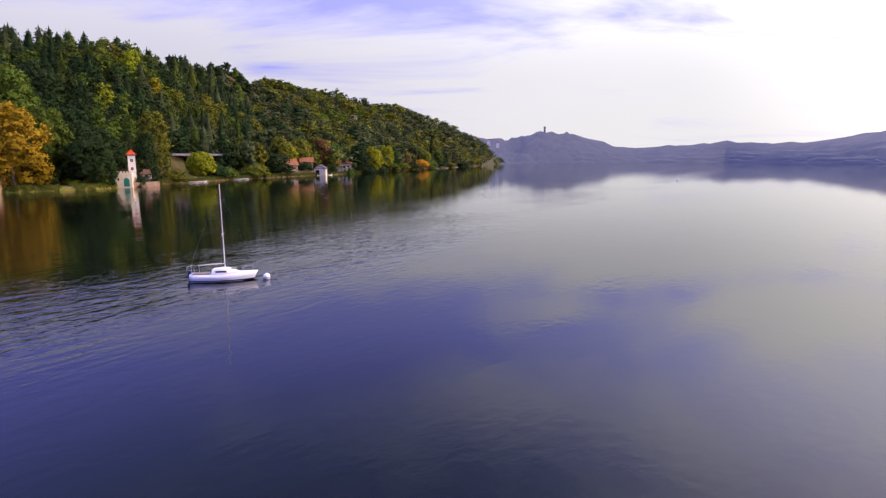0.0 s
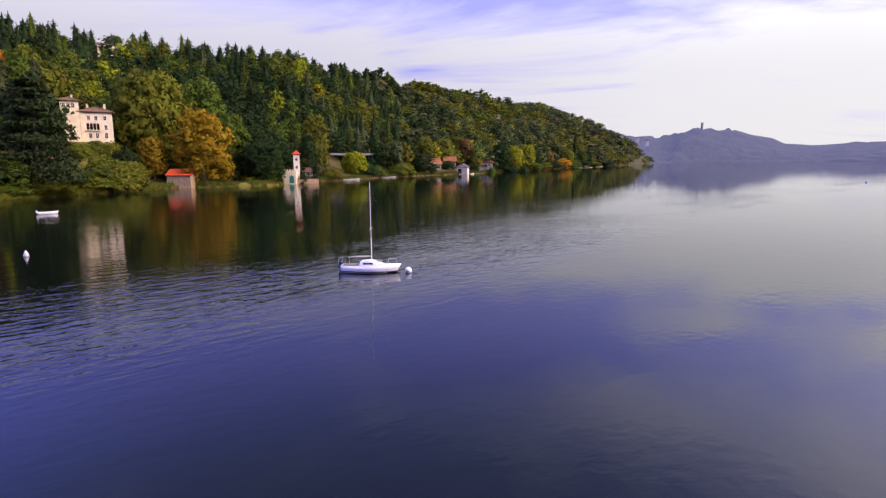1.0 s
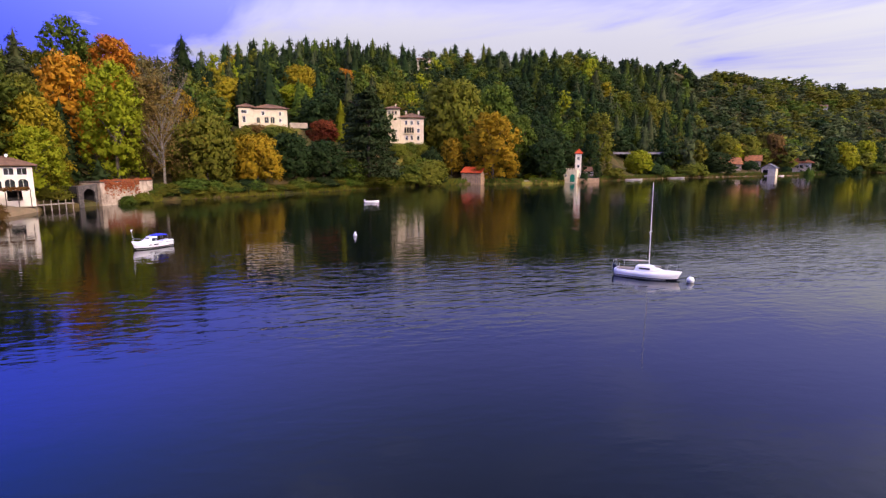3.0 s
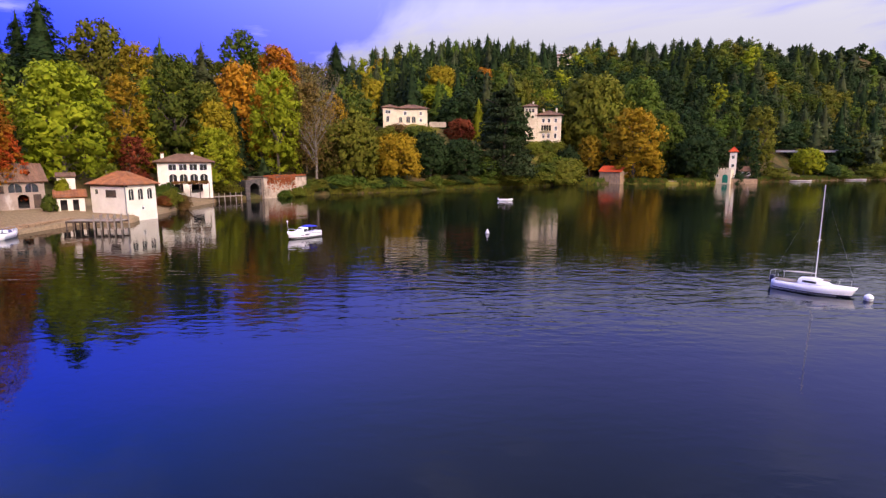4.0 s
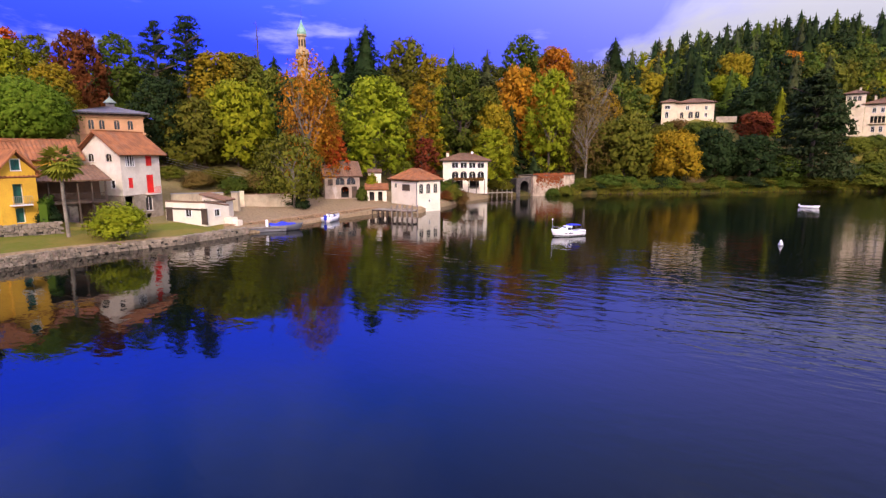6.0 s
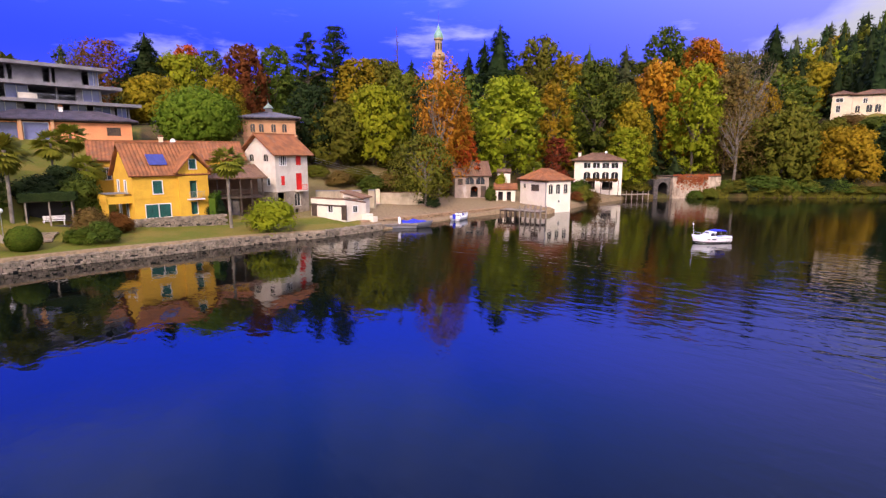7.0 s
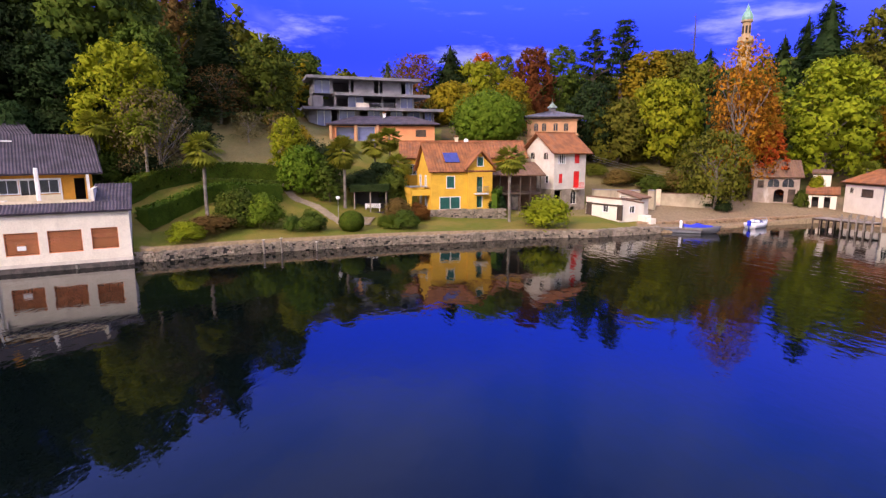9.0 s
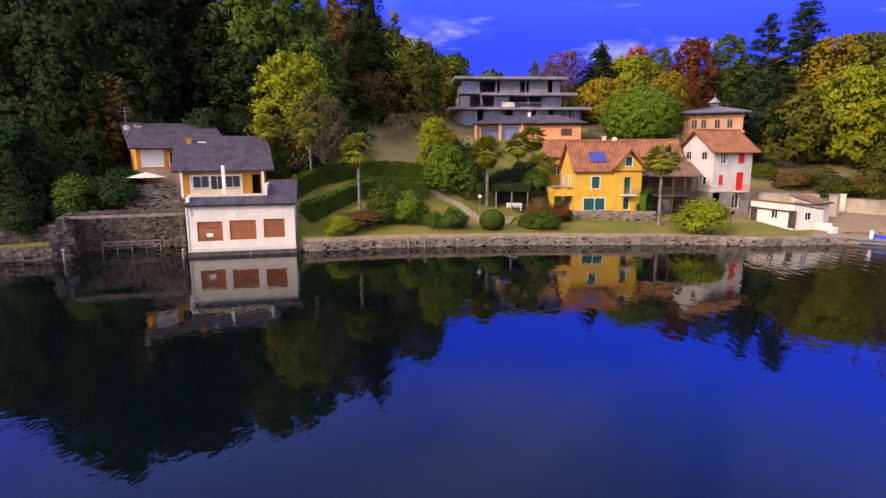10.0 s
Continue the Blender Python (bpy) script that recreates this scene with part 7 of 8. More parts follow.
def hull_bm(length, beam, high, draft=0.35, sheer=0.25, transom=0.7, bow=1.0, n=16):
    """A boat's hull, bow towards +x, with a rounded bilge and a deck; water at z 0."""
    bm = bmesh.new()
    rings = []
    for i in range(n + 1):
        f = i / n
        x = -length / 2 + length * f
        half = beam / 2 * (transom + (1 - transom) * math.sin(min(1, f / 0.5) * math.pi / 2)) if f < 0.5 else beam / 2 * (1 - ((f - 0.5) / 0.5) ** 2.3)
        half = max(half, 0.015)
        top = high + sheer * (f - 0.35) ** 2 * 2.2
        keel = -draft * (1 - (max(0, f - 0.5) / 0.5) ** 3)
        rake = bow * 0.32 * length * max(0, f - 0.75)
        row = [(half, top), (half * 0.97, top * 0.55), (half * 0.86, 0.05), (half * 0.55, keel * 0.7), (0, keel)]
        pts = [(x + rake * (z - keel) / (top - keel + 1e-6), y, z) for y, z in row] + [(x + rake * (z - keel) / (top - keel + 1e-6), -y, z) for y, z in row[-2::-1]]
        rings.append([bm.verts.new(p) for p in pts])
    m = len(rings[0])
    for a, b in zip(rings, rings[1:]):
        for k in range(m - 1):
            bm.faces.new((a[k], b[k], b[k + 1], a[k + 1]))
        bm.faces.new((a[0], a[m - 1], b[m - 1], b[0]))
    bm.faces.new(rings[0])
    bm.faces.new(rings[-1][::-1])
    bmesh.ops.recalc_face_normals(bm, faces=bm.faces)
    return bm


def loft(rows):
    """A closed form from cross-sections (x, half width below, half width above, z below, z above)."""
    bm = bmesh.new()
    rings = [[bm.verts.new(p) for p in ((x, a, z0), (x, b, z1), (x, -b, z1), (x, -a, z0))] for x, a, b, z0, z1 in rows]
    for r, q in zip(rings, rings[1:]):
        for k in range(4):
            bm.faces.new((r[k], q[k], q[(k + 1) % 4], r[(k + 1) % 4]))
    bm.faces.new(rings[0])
    bm.faces.new(rings[-1][::-1])
    bmesh.ops.recalc_face_normals(bm, faces=bm.faces)
    bmesh.ops.bevel(bm, geom=list(bm.edges), offset=0.05, segments=2, affect="EDGES")
    return bm


sail = tagged(new("sailing_boat", None), "small white sailing boat with a bare mast on a mooring", "sailing boat")
stern, bowp = spot(25.3, 49.6, 0), spot(19.3, 48.6, 0)
sail.matrix_basis = Matrix.Translation((stern + bowp) / 2) @ Matrix.Rotation(math.atan2(bowp.y - stern.y, bowp.x - stern.x), 4, "Z")
part("hull", hull_bm(5.0, 1.9, 0.56, 0.4, 0.22, 0.66), GEL, sail, smooth=True)
# dark blue band painted in for the shaded reflection under the hull
part("boot_stripe", hull_bm(4.9, 1.86, 0.14, 0.42, 0.0, 0.66), NAVY, sail, "dark blue lower hull band, put in for its dark reflection")
cab = part("cabin", loft([(-0.75, 0.62, 0.50, 0.6, 0.98), (0.1, 0.62, 0.50, 0.6, 1.06), (0.75, 0.5, 0.38, 0.62, 1.0), (1.35, 0.3, 0.2, 0.66, 0.74)]), GEL, sail)
part("cabin_window", boxes((-0.45, 0.45, -0.60, -0.56, 0.74, 0.9), bevel=0.02), GLASS, cab)
part("cabin_window", boxes((-0.45, 0.45, 0.56, 0.60, 0.74, 0.9), bevel=0.02), GLASS, cab)
part("cockpit", boxes((-2.3, -0.9, -0.5, 0.5, 0.62, 0.66)), GREYWOOD, sail)
bm = bmesh.new()
tube(bm, [(0.25, 0, 0.9), (0.22, 0, 4.5), (0.2, 0, 8.05)], [0.034, 0.030, 0.020], 8)
mast = part("mast", bm, TRIM, sail, "pale bare mast")
bm = bmesh.new()
tube(bm, [(0.22, -0.6, 3.9), (0.22, 0, 3.98), (0.22, 0.6, 3.9)], [0.025, 0.03, 0.025], 6)
part("spreader", bm, TRIM, mast)
bm = bmesh.new()
for a, b in (((2.75, 0, 0.85), (0.22, 0, 7.6)), ((-2.7, 0, 0.7), (0.2, 0, 8.0)), ((0.1, 0.9, 0.65), (0.22, 0.6, 3.9)), ((0.1, -0.9, 0.65), (0.22, -0.6, 3.9))):
    tube(bm, [a, b], [0.0025, 0.0025], 4)
part("stay", bm, METAL, sail)
bm = bmesh.new()
tube(bm, [(0.2, 0, 1.42), (-1.9, 0, 1.28)], [0.03, 0.025], 6)
part("boom", bm, TRIM, sail)
for px_, py_ in ((-2.6, 0.7), (-2.6, -0.7), (-2.0, 0.85), (-2.0, -0.85)):
    bm = bmesh.new()
    tube(bm, [(px_, py_, 0.6), (px_, py_, 1.2)], [0.018, 0.018], 5)
    part("stanchion", bm, METAL, sail)
bm = bmesh.new()
tube(bm, [(-2.0, 0.85, 1.2), (-2.6, 0.7, 1.2), (-2.75, 0, 1.2), (-2.6, -0.7, 1.2), (-2.0, -0.85, 1.2)], [0.018] * 5, 5)
part("pushpit_rail", bm, METAL, sail)
part("outboard_motor", boxes((-2.85, -2.55, 0.18, 0.48, 0.25, 0.85), (-2.76, -2.66, 0.28, 0.38, -0.3, 0.25), bevel=0.04), NAVY, sail, "dark outboard motor on the transom")
part("hatch", boxes((0.75, 1.2, -0.22, 0.22, 0.98, 1.04), bevel=0.02), GREYWOOD, cab)
bm = bmesh.new()
tube(bm, [(0.0, 0, 1.42), (-0.8, 0, 1.37), (-1.7, 0, 1.32)], [0.04, 0.06, 0.04], 8)
part("furled_sail", bm, GREYWHITE, sail, "pale sail furled along the boom")
for k in (-1, 1):
    bm = bmesh.new()
    tube(bm, [(2.45, 0.06 * k, 0.72), (2.5, 0.10 * k, 1.2), (1.7, 0.5 * k, 1.12), (1.65, 0.52 * k, 0.66)], [0.014] * 4, 5)
    part("bow_rail", bm, METAL, sail)

motor = tagged(new("cabin_cruiser", None), "small white cabin cruiser with blue canopy drifting off the cove", "motor boat")
motor.matrix_basis = Matrix.Translation((-65.8, 22.4, 0)) @ Matrix.Rotation(radians(-76), 4, "Z") @ Matrix.Scale(0.84, 4)
part("hull", hull_bm(5.0, 2.0, 0.72, 0.35, 0.5, 0.88), GEL, motor, smooth=True)
part("boot_stripe", hull_bm(5.02, 2.03, 0.16, 0.0, 0.1, 0.88), NEARBLACK, motor, "dark waterline stripe")
cab = part("cabin", loft([(-0.3, 0.82, 0.66, 0.7, 1.55), (0.55, 0.8, 0.62, 0.72, 1.5), (0.95, 0.74, 0.6, 0.75, 1.1), (1.75, 0.45, 0.3, 0.85, 0.98)]), GEL, motor)
for yy in (-0.80, 0.76):
    part("cabin_window", boxes((0.02, 0.58, yy, yy + 0.04, 0.95, 1.36), bevel=0.015), NAVY, cab)
    part("cabin_window", boxes((-0.28, -0.05, yy, yy + 0.04, 0.95, 1.36), bevel=0.015), NAVY, cab)
part("windscreen", boxes((0.72, 0.78, -0.5, 0.5, 1.15, 1.42)), GLASS, cab)
can = part("canopy", loft([(-1.75, 0.8, 0.7, 1.55, 1.66), (-1.0, 0.82, 0.7, 1.6, 1.74), (0.1, 0.7, 0.6, 1.56, 1.66)]), BLUECLOTH, motor, "blue canvas canopy")
for px_ in (-1.7, -0.9):
    for py_ in (-0.78, 0.78):
        bm = bmesh.new()
        tube(bm, [(px_ - 0.1, py_, 0.7), (px_, py_ * 0.95, 1.6)], [0.02, 0.02], 5)
        part("canopy_pole", bm, METAL, can)
for yy in (-1.0, 0.96):
    part("hull_window", boxes((-0.2, 0.5, yy, yy + 0.04, 0.44, 0.58), bevel=0.015), NAVY, motor)
    part("hull_window", boxes((0.7, 1.1, yy * 0.93, yy * 0.93 + 0.04, 0.46, 0.58), bevel=0.015), NAVY, motor)
    part("rubbing_strake", boxes((-2.4, 0.4, yy - 0.01, yy + 0.05, 0.66, 0.71)), NAVY, motor)
for k in (-1, 1):
    bm = bmesh.new()
    tube(bm, [(1.3, 0.6 * k, 0.85), (1.35, 0.6 * k, 1.3), (2.3, 0.25 * k, 1.45), (2.7, 0.02 * k, 1.4)], [0.018] * 4, 5)
    part("bow_rail", bm, METAL, motor)
bm = bmesh.new()
tube(bm, [(2.6, 0, 0.9), (2.75, 0, 2.5)], [0.02, 0.02], 5)
bmesh.ops.create_uvsphere(bm, u_segments=10, v_segments=8, radius=0.12, matrix=pose(2.76, 0, 2.58))
part("bow_light", bm, TRIM, motor, "white lamp on a bow pole")
bm = bmesh.new()
bmesh.ops.create_uvsphere(bm, u_segments=10, v_segments=8, radius=0.16, matrix=pose(-1.2, -1.08, 0.35))
part("fender", bm, BLUECLOTH, motor)
part("outboard_motor", boxes((-2.95, -2.6, -0.18, 0.18, 0.3, 0.9), (-2.85, -2.7, -0.06, 0.06, -0.3, 0.3), bevel=0.04), GREYHULL, motor)


def float_buoy(name, az, d, r, label, cone=False):
    ob = tagged(new(name, None), label, "buoy", "mooring buoys")
    ob.location = spot(az, d, 0)
    bm = bmesh.new()
    if cone:
        bmesh.ops.create_cone(bm, cap_ends=True, segments=14, radius1=r, radius2=r * 0.9, depth=r * 0.5, matrix=pose(0, 0, 0.08))
        bmesh.ops.create_cone(bm, cap_ends=True, segments=14, radius1=r * 0.9, radius2=r * 0.18, depth=r * 1.6, matrix=pose(0, 0, 0.08 + r * 1.05))
    else:
        bmesh.ops.create_uvsphere(bm, u_segments=16, v_segments=10, radius=r, matrix=pose(0, 0, r * 0.55, 20, 30, 0))
    part("float", bm, GEL, ob, smooth=True)
    bm = bmesh.new()
    tube(bm, [(0, 0, r), (0, 0, r * (2.4 if cone else 1.75))], [0.03, 0.03], 6)
    part("eye_bolt", bm, METAL, ob)
    part("band", octagon([(r * 0.45, r * 1.01), (r * 0.62, r * 1.01)] if not cone else [(0.02, r * 1.02), (0.1, r * 1.02)], 16), METAL, ob)


float_buoy("mooring_buoy", 18.2, 48.3, 0.31, "round white mooring buoy beside the sailing boat")
float_buoy("mooring_buoy", 52.2, 71.5, 0.28, "pointed white mooring buoy on open water", True)
float_buoy("mooring_buoy", -23.0, 300, 0.5, "small dark far buoy")

raft = tagged(new("dinghy", None), "small pale moored dinghy with an outboard", "dinghy")
raft.matrix_basis = Matrix.Translation(spot(50.4, 126.0, 0)) @ Matrix.Rotation(radians(50), 4, "Z")
part("hull", hull_bm(3.0, 1.3, 0.38, 0.15, 0.16, 0.9), GEL, raft, smooth=True)
part("thwart", boxes((-0.8, -0.5, -0.55, 0.55, 0.43, 0.5), (0.4, 0.7, -0.5, 0.5, 0.43, 0.5)), GREYWOOD, raft)
part("outboard_motor", boxes((-1.75, -1.5, -0.14, 0.14, 0.2, 0.72), bevel=0.04), GEL, raft)

ramp = tagged(new("boat_ramp", None), "grey weathered plank ramp sloping into the lake", "ramp")
ramp.matrix_basis = Matrix.Translation(spot(102.0, 75.6, 0.42)) @ Matrix.Rotation(radians(103), 4, "Z") @ Matrix.Rotation(radians(-4), 4, "X")
ramp_board = part("plank", boxes((-2.3, 2.3, -0.16, 0.16, -0.05, 0.05)), GREYWOOD, ramp)
ramp_board.location.y = -1.35
for i in range(1, 9):
    q = new("plank", ramp_board.data)
    q.parent = ramp
    q.location.y = -1.35 + i * 0.34
for y in (-1.1, 1.1):
    part("float", boxes((-2.2, 2.2, y - 0.25, y + 0.25, -0.5, -0.05), bevel=0.05), GREYHULL, ramp)
slipboat = tagged(new("covered_boat", None), "small boat under a bright blue canvas cover beside the ramp", "boat")
slipboat.matrix_basis = Matrix.Translation(spot(100.4, 75.4, 0.12)) @ Matrix.Rotation(radians(112), 4, "Z") @ Matrix.Diagonal((1.1, 1.1, 1.45, 1))
part("hull", hull_bm(3.8, 1.6, 0.42, 0.2, 0.12, 0.9), GREYHULL, slipboat, smooth=True)
part("cover", loft([(-1.8, 0.7, 0.35, 0.42, 0.66), (-1.0, 0.82, 0.25, 0.42, 0.56), (-0.3, 0.8, 0.45, 0.42, 0.74), (0.5, 0.7, 0.25, 0.44, 0.58), (1.3, 0.35, 0.1, 0.46, 0.56)]), BLUECLOTH, slipboat, "rumpled blue canvas cover")
part("outboard_motor", boxes((-2.25, -1.95, -0.15, 0.15, 0.3, 0.95), bevel=0.05), GEL, slipboat)

beachboat = tagged(new("runabout", None), "white runabout moored bow-in at the beach", "motor boat")
beachboat.matrix_basis = Matrix.Translation(spot(95.7, 84.6, 0.05)) @ Matrix.Rotation(radians(160), 4, "Z")
part("hull", hull_bm(4.2, 1.8, 0.62, 0.2, 0.3, 0.9), GEL, beachboat, smooth=True)
part("windscreen", loft([(-0.2, 0.7, 0.6, 0.6, 1.0), (0.1, 0.7, 0.5, 0.6, 0.98)]), BLUEGLASS, beachboat)
part("cowling", loft([(0.2, 0.75, 0.6, 0.6, 0.85), (1.6, 0.3, 0.1, 0.66, 0.72)]), GEL, beachboat)
part("cockpit", boxes((-1.7, -0.3, -0.6, 0.6, 0.62, 0.67)), GREYHULL, beachboat, "grey cockpit floor")
part("outboard_motor", boxes((-2.45, -2.1, -0.2, 0.2, 0.3, 1.0), (-2.32, -2.22, -0.06, 0.06, -0.3, 0.3), bevel=0.05), BLUECLOTH, beachboat, "blue outboard motor")
for yy in (-1, 1):
    bm = bmesh.new()
    tube(bm, [(-0.2, yy * 0.8, 0.66), (0.1, yy * 0.8, 1.0), (1.2, yy * 0.5, 1.08), (2.1, 0, 1.12)], [0.022] * 4, 6)
    part("bow_rail", bm, METAL, beachboat)
part("seat", boxes((-1.0, -0.6, -0.55, -0.1, 0.67, 1.0), (-1.0, -0.6, 0.1, 0.55, 0.67, 1.0), bevel=0.04), GEL, beachboat)

rowing = tagged(new("rowing_boat", None), "small white rowing boat lying at the far shore", "boat", "boats at the far shore")
part("hull", hull_bm(4.2, 1.5, 0.42, 0.2, 0.2, 0.8), GREYWHITE, rowing, smooth=True)
part("thwart", boxes((-1.0, -0.7, -0.6, 0.6, 0.44, 0.5), (0.5, 0.8, -0.6, 0.6, 0.44, 0.5)), GREYWOOD, rowing)
rowing.matrix_basis = Matrix.Translation(spot(24.4, shore_at(24.4) - 3.0, 0.05)) @ Matrix.Rotation(radians(15), 4, "Z")
for az_, off_, turn_ in ((23.6, -4.0, 30), (20.5, -2.5, 200), (19.8, -3.0, 10), (11.5, -8.0, 70), (7.2, -12.0, 20), (0.6, -22.0, 0), (-0.4, -30.0, 35), (-1.4, -26.0, 170), (-2.6, -30.0, 20)):
    copy_thing(rowing, Matrix.Translation(spot(az_, shore_at(az_) + off_, 0.05)) @ Matrix.Rotation(radians(turn_), 4, "Z"))

# ---- dead tree on the hill and wires over the lane ----
snag = tagged(new("dead_tree", None), "bare dead conifer with short broken branches above the wood", "tree")
snag.location = spot(102.15, 176.0)
snag_top = 48.0 - snag.location.z
bm = bmesh.new()
tube(bm, [(0, 0, -1), (0.12, 0.05, snag_top * 0.5), (-0.1, 0.1, snag_top * 0.8), (0.05, 0, snag_top)], [0.34, 0.26, 0.18, 0.08], 7)
part("trunk", bm, BARK, snag)
snag_rng = random.Random(19)
for i in range(26):
    z, ang = snag_top * (1 - 0.03 - 0.55 * i / 26), snag_rng.uniform(0, 6.28)
    long_ = snag_rng.uniform(0.6, 1.0) * (0.8 + 1.7 * i / 26)
    bm = bmesh.new()
    tube(bm, [(0, 0, z), (math.cos(ang) * long_ * 0.6, math.sin(ang) * long_ * 0.6, z + 0.1), (math.cos(ang) * long_, math.sin(ang) * long_, z + snag_rng.uniform(-0.3, 0.5))], [0.13, 0.10, 0.05], 4)
    part("branch", bm, BARK, snag)
wires = tagged(new("power_line", None), "three sagging wires over the lane bank", "cable")
for k in range(3):
    bm = bmesh.new()
    p, q = spot(110.7, 88.0, 8.8 + k * 0.35), spot(100.0, 112.0, 4.9 + k * 0.5)
    tube(bm, [p.lerp(q, i / 8) - Vector((0, 0, math.sin(math.pi * i / 8) * 0.8)) for i in range(9)], [0.022] * 9, 4)
    part("wire", bm, METAL, wires)
pole_ = tagged(new("utility_pole", None), "grey wooden utility pole above the lane", "pole")
pole_.location = spot(100.0, 112.0)
bm = bmesh.new()
tube(bm, [(0, 0, -1), (0, 0, 6.4 - pole_.location.z)], [0.13, 0.10], 8)
part("shaft", bm, GREYWOOD, pole_)

# ---- stone walls along the shore and in the garden ----
def stone_bm(bm, rng, c, x, n, sx, sy, sz):
    """One rough block, its corners knocked about."""
    up_ = Vector((0, 0, 1))
    vs = []
    for dx, dy, dz in ((-1, -1, -1), (1, -1, -1), (1, 1, -1), (-1, 1, -1), (-1, -1, 1), (1, -1, 1), (1, 1, 1), (-1, 1, 1)):
        k = 1 - rng.uniform(0.04, 0.3)
        vs.append(bm.verts.new(c + x * (dx * sx * k) + n * (dy * sy * k) + up_ * (dz * sz * k)))
    for f in ((3, 2, 1, 0), (4, 5, 6, 7), (0, 1, 5, 4), (1, 2, 6, 5), (2, 3, 7, 6), (3, 0, 4, 7)):
        bm.faces.new([vs[i] for i in f])


def rubble_wall(name, points, z0, top, thick, label, size=0.5, mat=None, seed=1, cap=True):
    """A dry-stone wall along a run of bearings and ranges: a bed and courses of rough stones proud of it."""
    rng = random.Random(seed)
    ob = tagged(new(name, None), label, "wall")
    bed, stones = bmesh.new(), bmesh.new()
    for (a0, d0), (a1, d1) in zip(points, points[1:]):
        p, q = spot(a0, d0, 0), spot(a1, d1, 0)
        x = (q - p).normalized()
        n = Vector((0, 0, 1)).cross(x)
        v = [bed.verts.new(r + Vector((0, 0, zz))) for zz in (z0, top - 0.06) for r in (p, q, q + n * thick, p + n * thick)]
        for f in ((3, 2, 1, 0), (4, 5, 6, 7), (0, 1, 5, 4), (1, 2, 6, 5), (2, 3, 7, 6), (3, 0, 4, 7)):
            bed.faces.new([v[i] for i in f])
        length = (q - p).length
        z = max(z0, -0.25)
        while z < top:
            h = size * rng.uniform(0.4, 0.75)
            s = rng.uniform(-0.3, 0)
            while s < length:
                w_ = size * rng.uniform(0.6, 1.5)
                if rng.random() > 0.09:
                    stone_bm(stones, rng, p + x * (s + w_ / 2) + n * rng.uniform(-0.10, 0.08) + Vector((0, 0, z + h / 2 + rng.uniform(-0.03, 0.03))), x, n, w_ * 0.53, 0.16, h * 0.56)
                s += w_
            z += h
        if cap:
            s = 0
            while s < length:
                w_ = size * rng.uniform(0.8, 1.6)
                stone_bm(stones, rng, p + x * (s + w_ / 2) + n * (thick * 0.5) + Vector((0, 0, top + rng.uniform(-0.06, 0.08))), x, n, w_ * 0.52, thick * 0.6, 0.12)
                s += w_
    part("wall_bed", bed, MORTAR, ob)
    tagged(part("stone", stones, mat or STONE, ob, "rough grey and tan fieldstones"), kind="stuff")
    return ob


def shore_run(a0, a1, step, back=-0.15):
    n = max(1, int(abs(a1 - a0) / step))
    return [(a0 + (a1 - a0) * i / n, shore_at(a0 + (a1 - a0) * i / n) + back) for i in range(n + 1)]


rubble_wall("shore_wall", shore_run(155.4, 118.0, 2.0), -0.8, 0.85, 0.7, "rough fieldstone retaining wall along the garden shore", 0.31, PALERUBBLE, seed=2)
rubble_wall("shore_wall", shore_run(118.0, 104.0, 2.0), -0.8, 0.75, 0.8, "low stone quay edge below the sheds", 0.36, PALERUBBLE, seed=3)
rubble_wall("shore_wall", shore_run(186.0, 175.2, 2.0), -0.8, 1.15, 0.7, "mossy fieldstone wall at the shore lawn", 0.55, seed=4)
rubble_wall("terrace_wall", [(129.0, 70.3), (126.0, 70.2), (119.4, 71.2)], 0.9, 2.62, 0.5, "stone terrace wall below the yellow house", 0.34, PALERUBBLE, seed=5)
rubble_wall("garden_wall", [(186, 69.8), (175.3, 67.6)], 0.8, 2.75, 0.5, "pale garden wall behind the shore lawn", 0.45, seed=6)
rubble_wall("inlet_wall", [(175.3, 62.6), (174.7, 67.5), (170.4, 66.8), (166.15, 65.75), (166.0, 59.6)], -0.8, 4.0, 0.7, "dark mossy stone wall round the boat inlet", 0.32, STONE, seed=7, cap=False)
rubble_wall("inlet_wall", [(176.4, 62.6), (175.3, 62.5)], -0.8, 3.2, 1.2, "dark stone pier end of the boat inlet", 0.6, DARKSTONE, seed=8)
rubble_wall("bank_wall", [(170.4, 67.6), (165.9, 67.0)], 3.0, 6.6, 0.6, "rough stone bank below the ochre house", 0.30, PALERUBBLE, seed=9)
rubble_wall("upper_wall", [(166.0, 84.5), (153.0, 83.0)], 8.5, 14.6, 0.5, "old terrace wall on the shaded slope", 0.6, DARKSTONE, seed=11)
rubble_wall("lane_edge", [(106.0, 75.8), (101.5, 79.6), (96.5, 86.6), (91.0, 96.0)], -0.3, 0.85, 0.6, "low tan stone edge between lane and beach", 0.24, TANSTONE, seed=12)

# ---- inlet beam and rack, mooring posts ----
beam = tagged(new("inlet_beam", None), "long weathered timber rail across the boat inlet", "rail")
bm_, w_ = house_frame(spot(175.3, 62.9), spot(165.7, 60.5), 3.85)
beam.matrix_basis = bm_
part("beam", boxes((0, w_, 0, 0.22, 0.0, 0.28)), GREYWOOD, beam)
part("rail", boxes((0, w_, 0.02, 0.14, 0.42, 0.52)), WOOD, beam)
for i in range(6):
    x = w_ * i / 5
    part("post", boxes((x - 0.06, x + 0.06, 0.02, 0.14, 0.28, 0.42)), WOOD, beam)
rack = tagged(new("boat_rack", None), "grey wooden boat rack in the inlet", "rack")
rack.matrix_basis = house_frame(spot(172.8, 64.5), spot(168.0, 63.4), 0.0)[0]
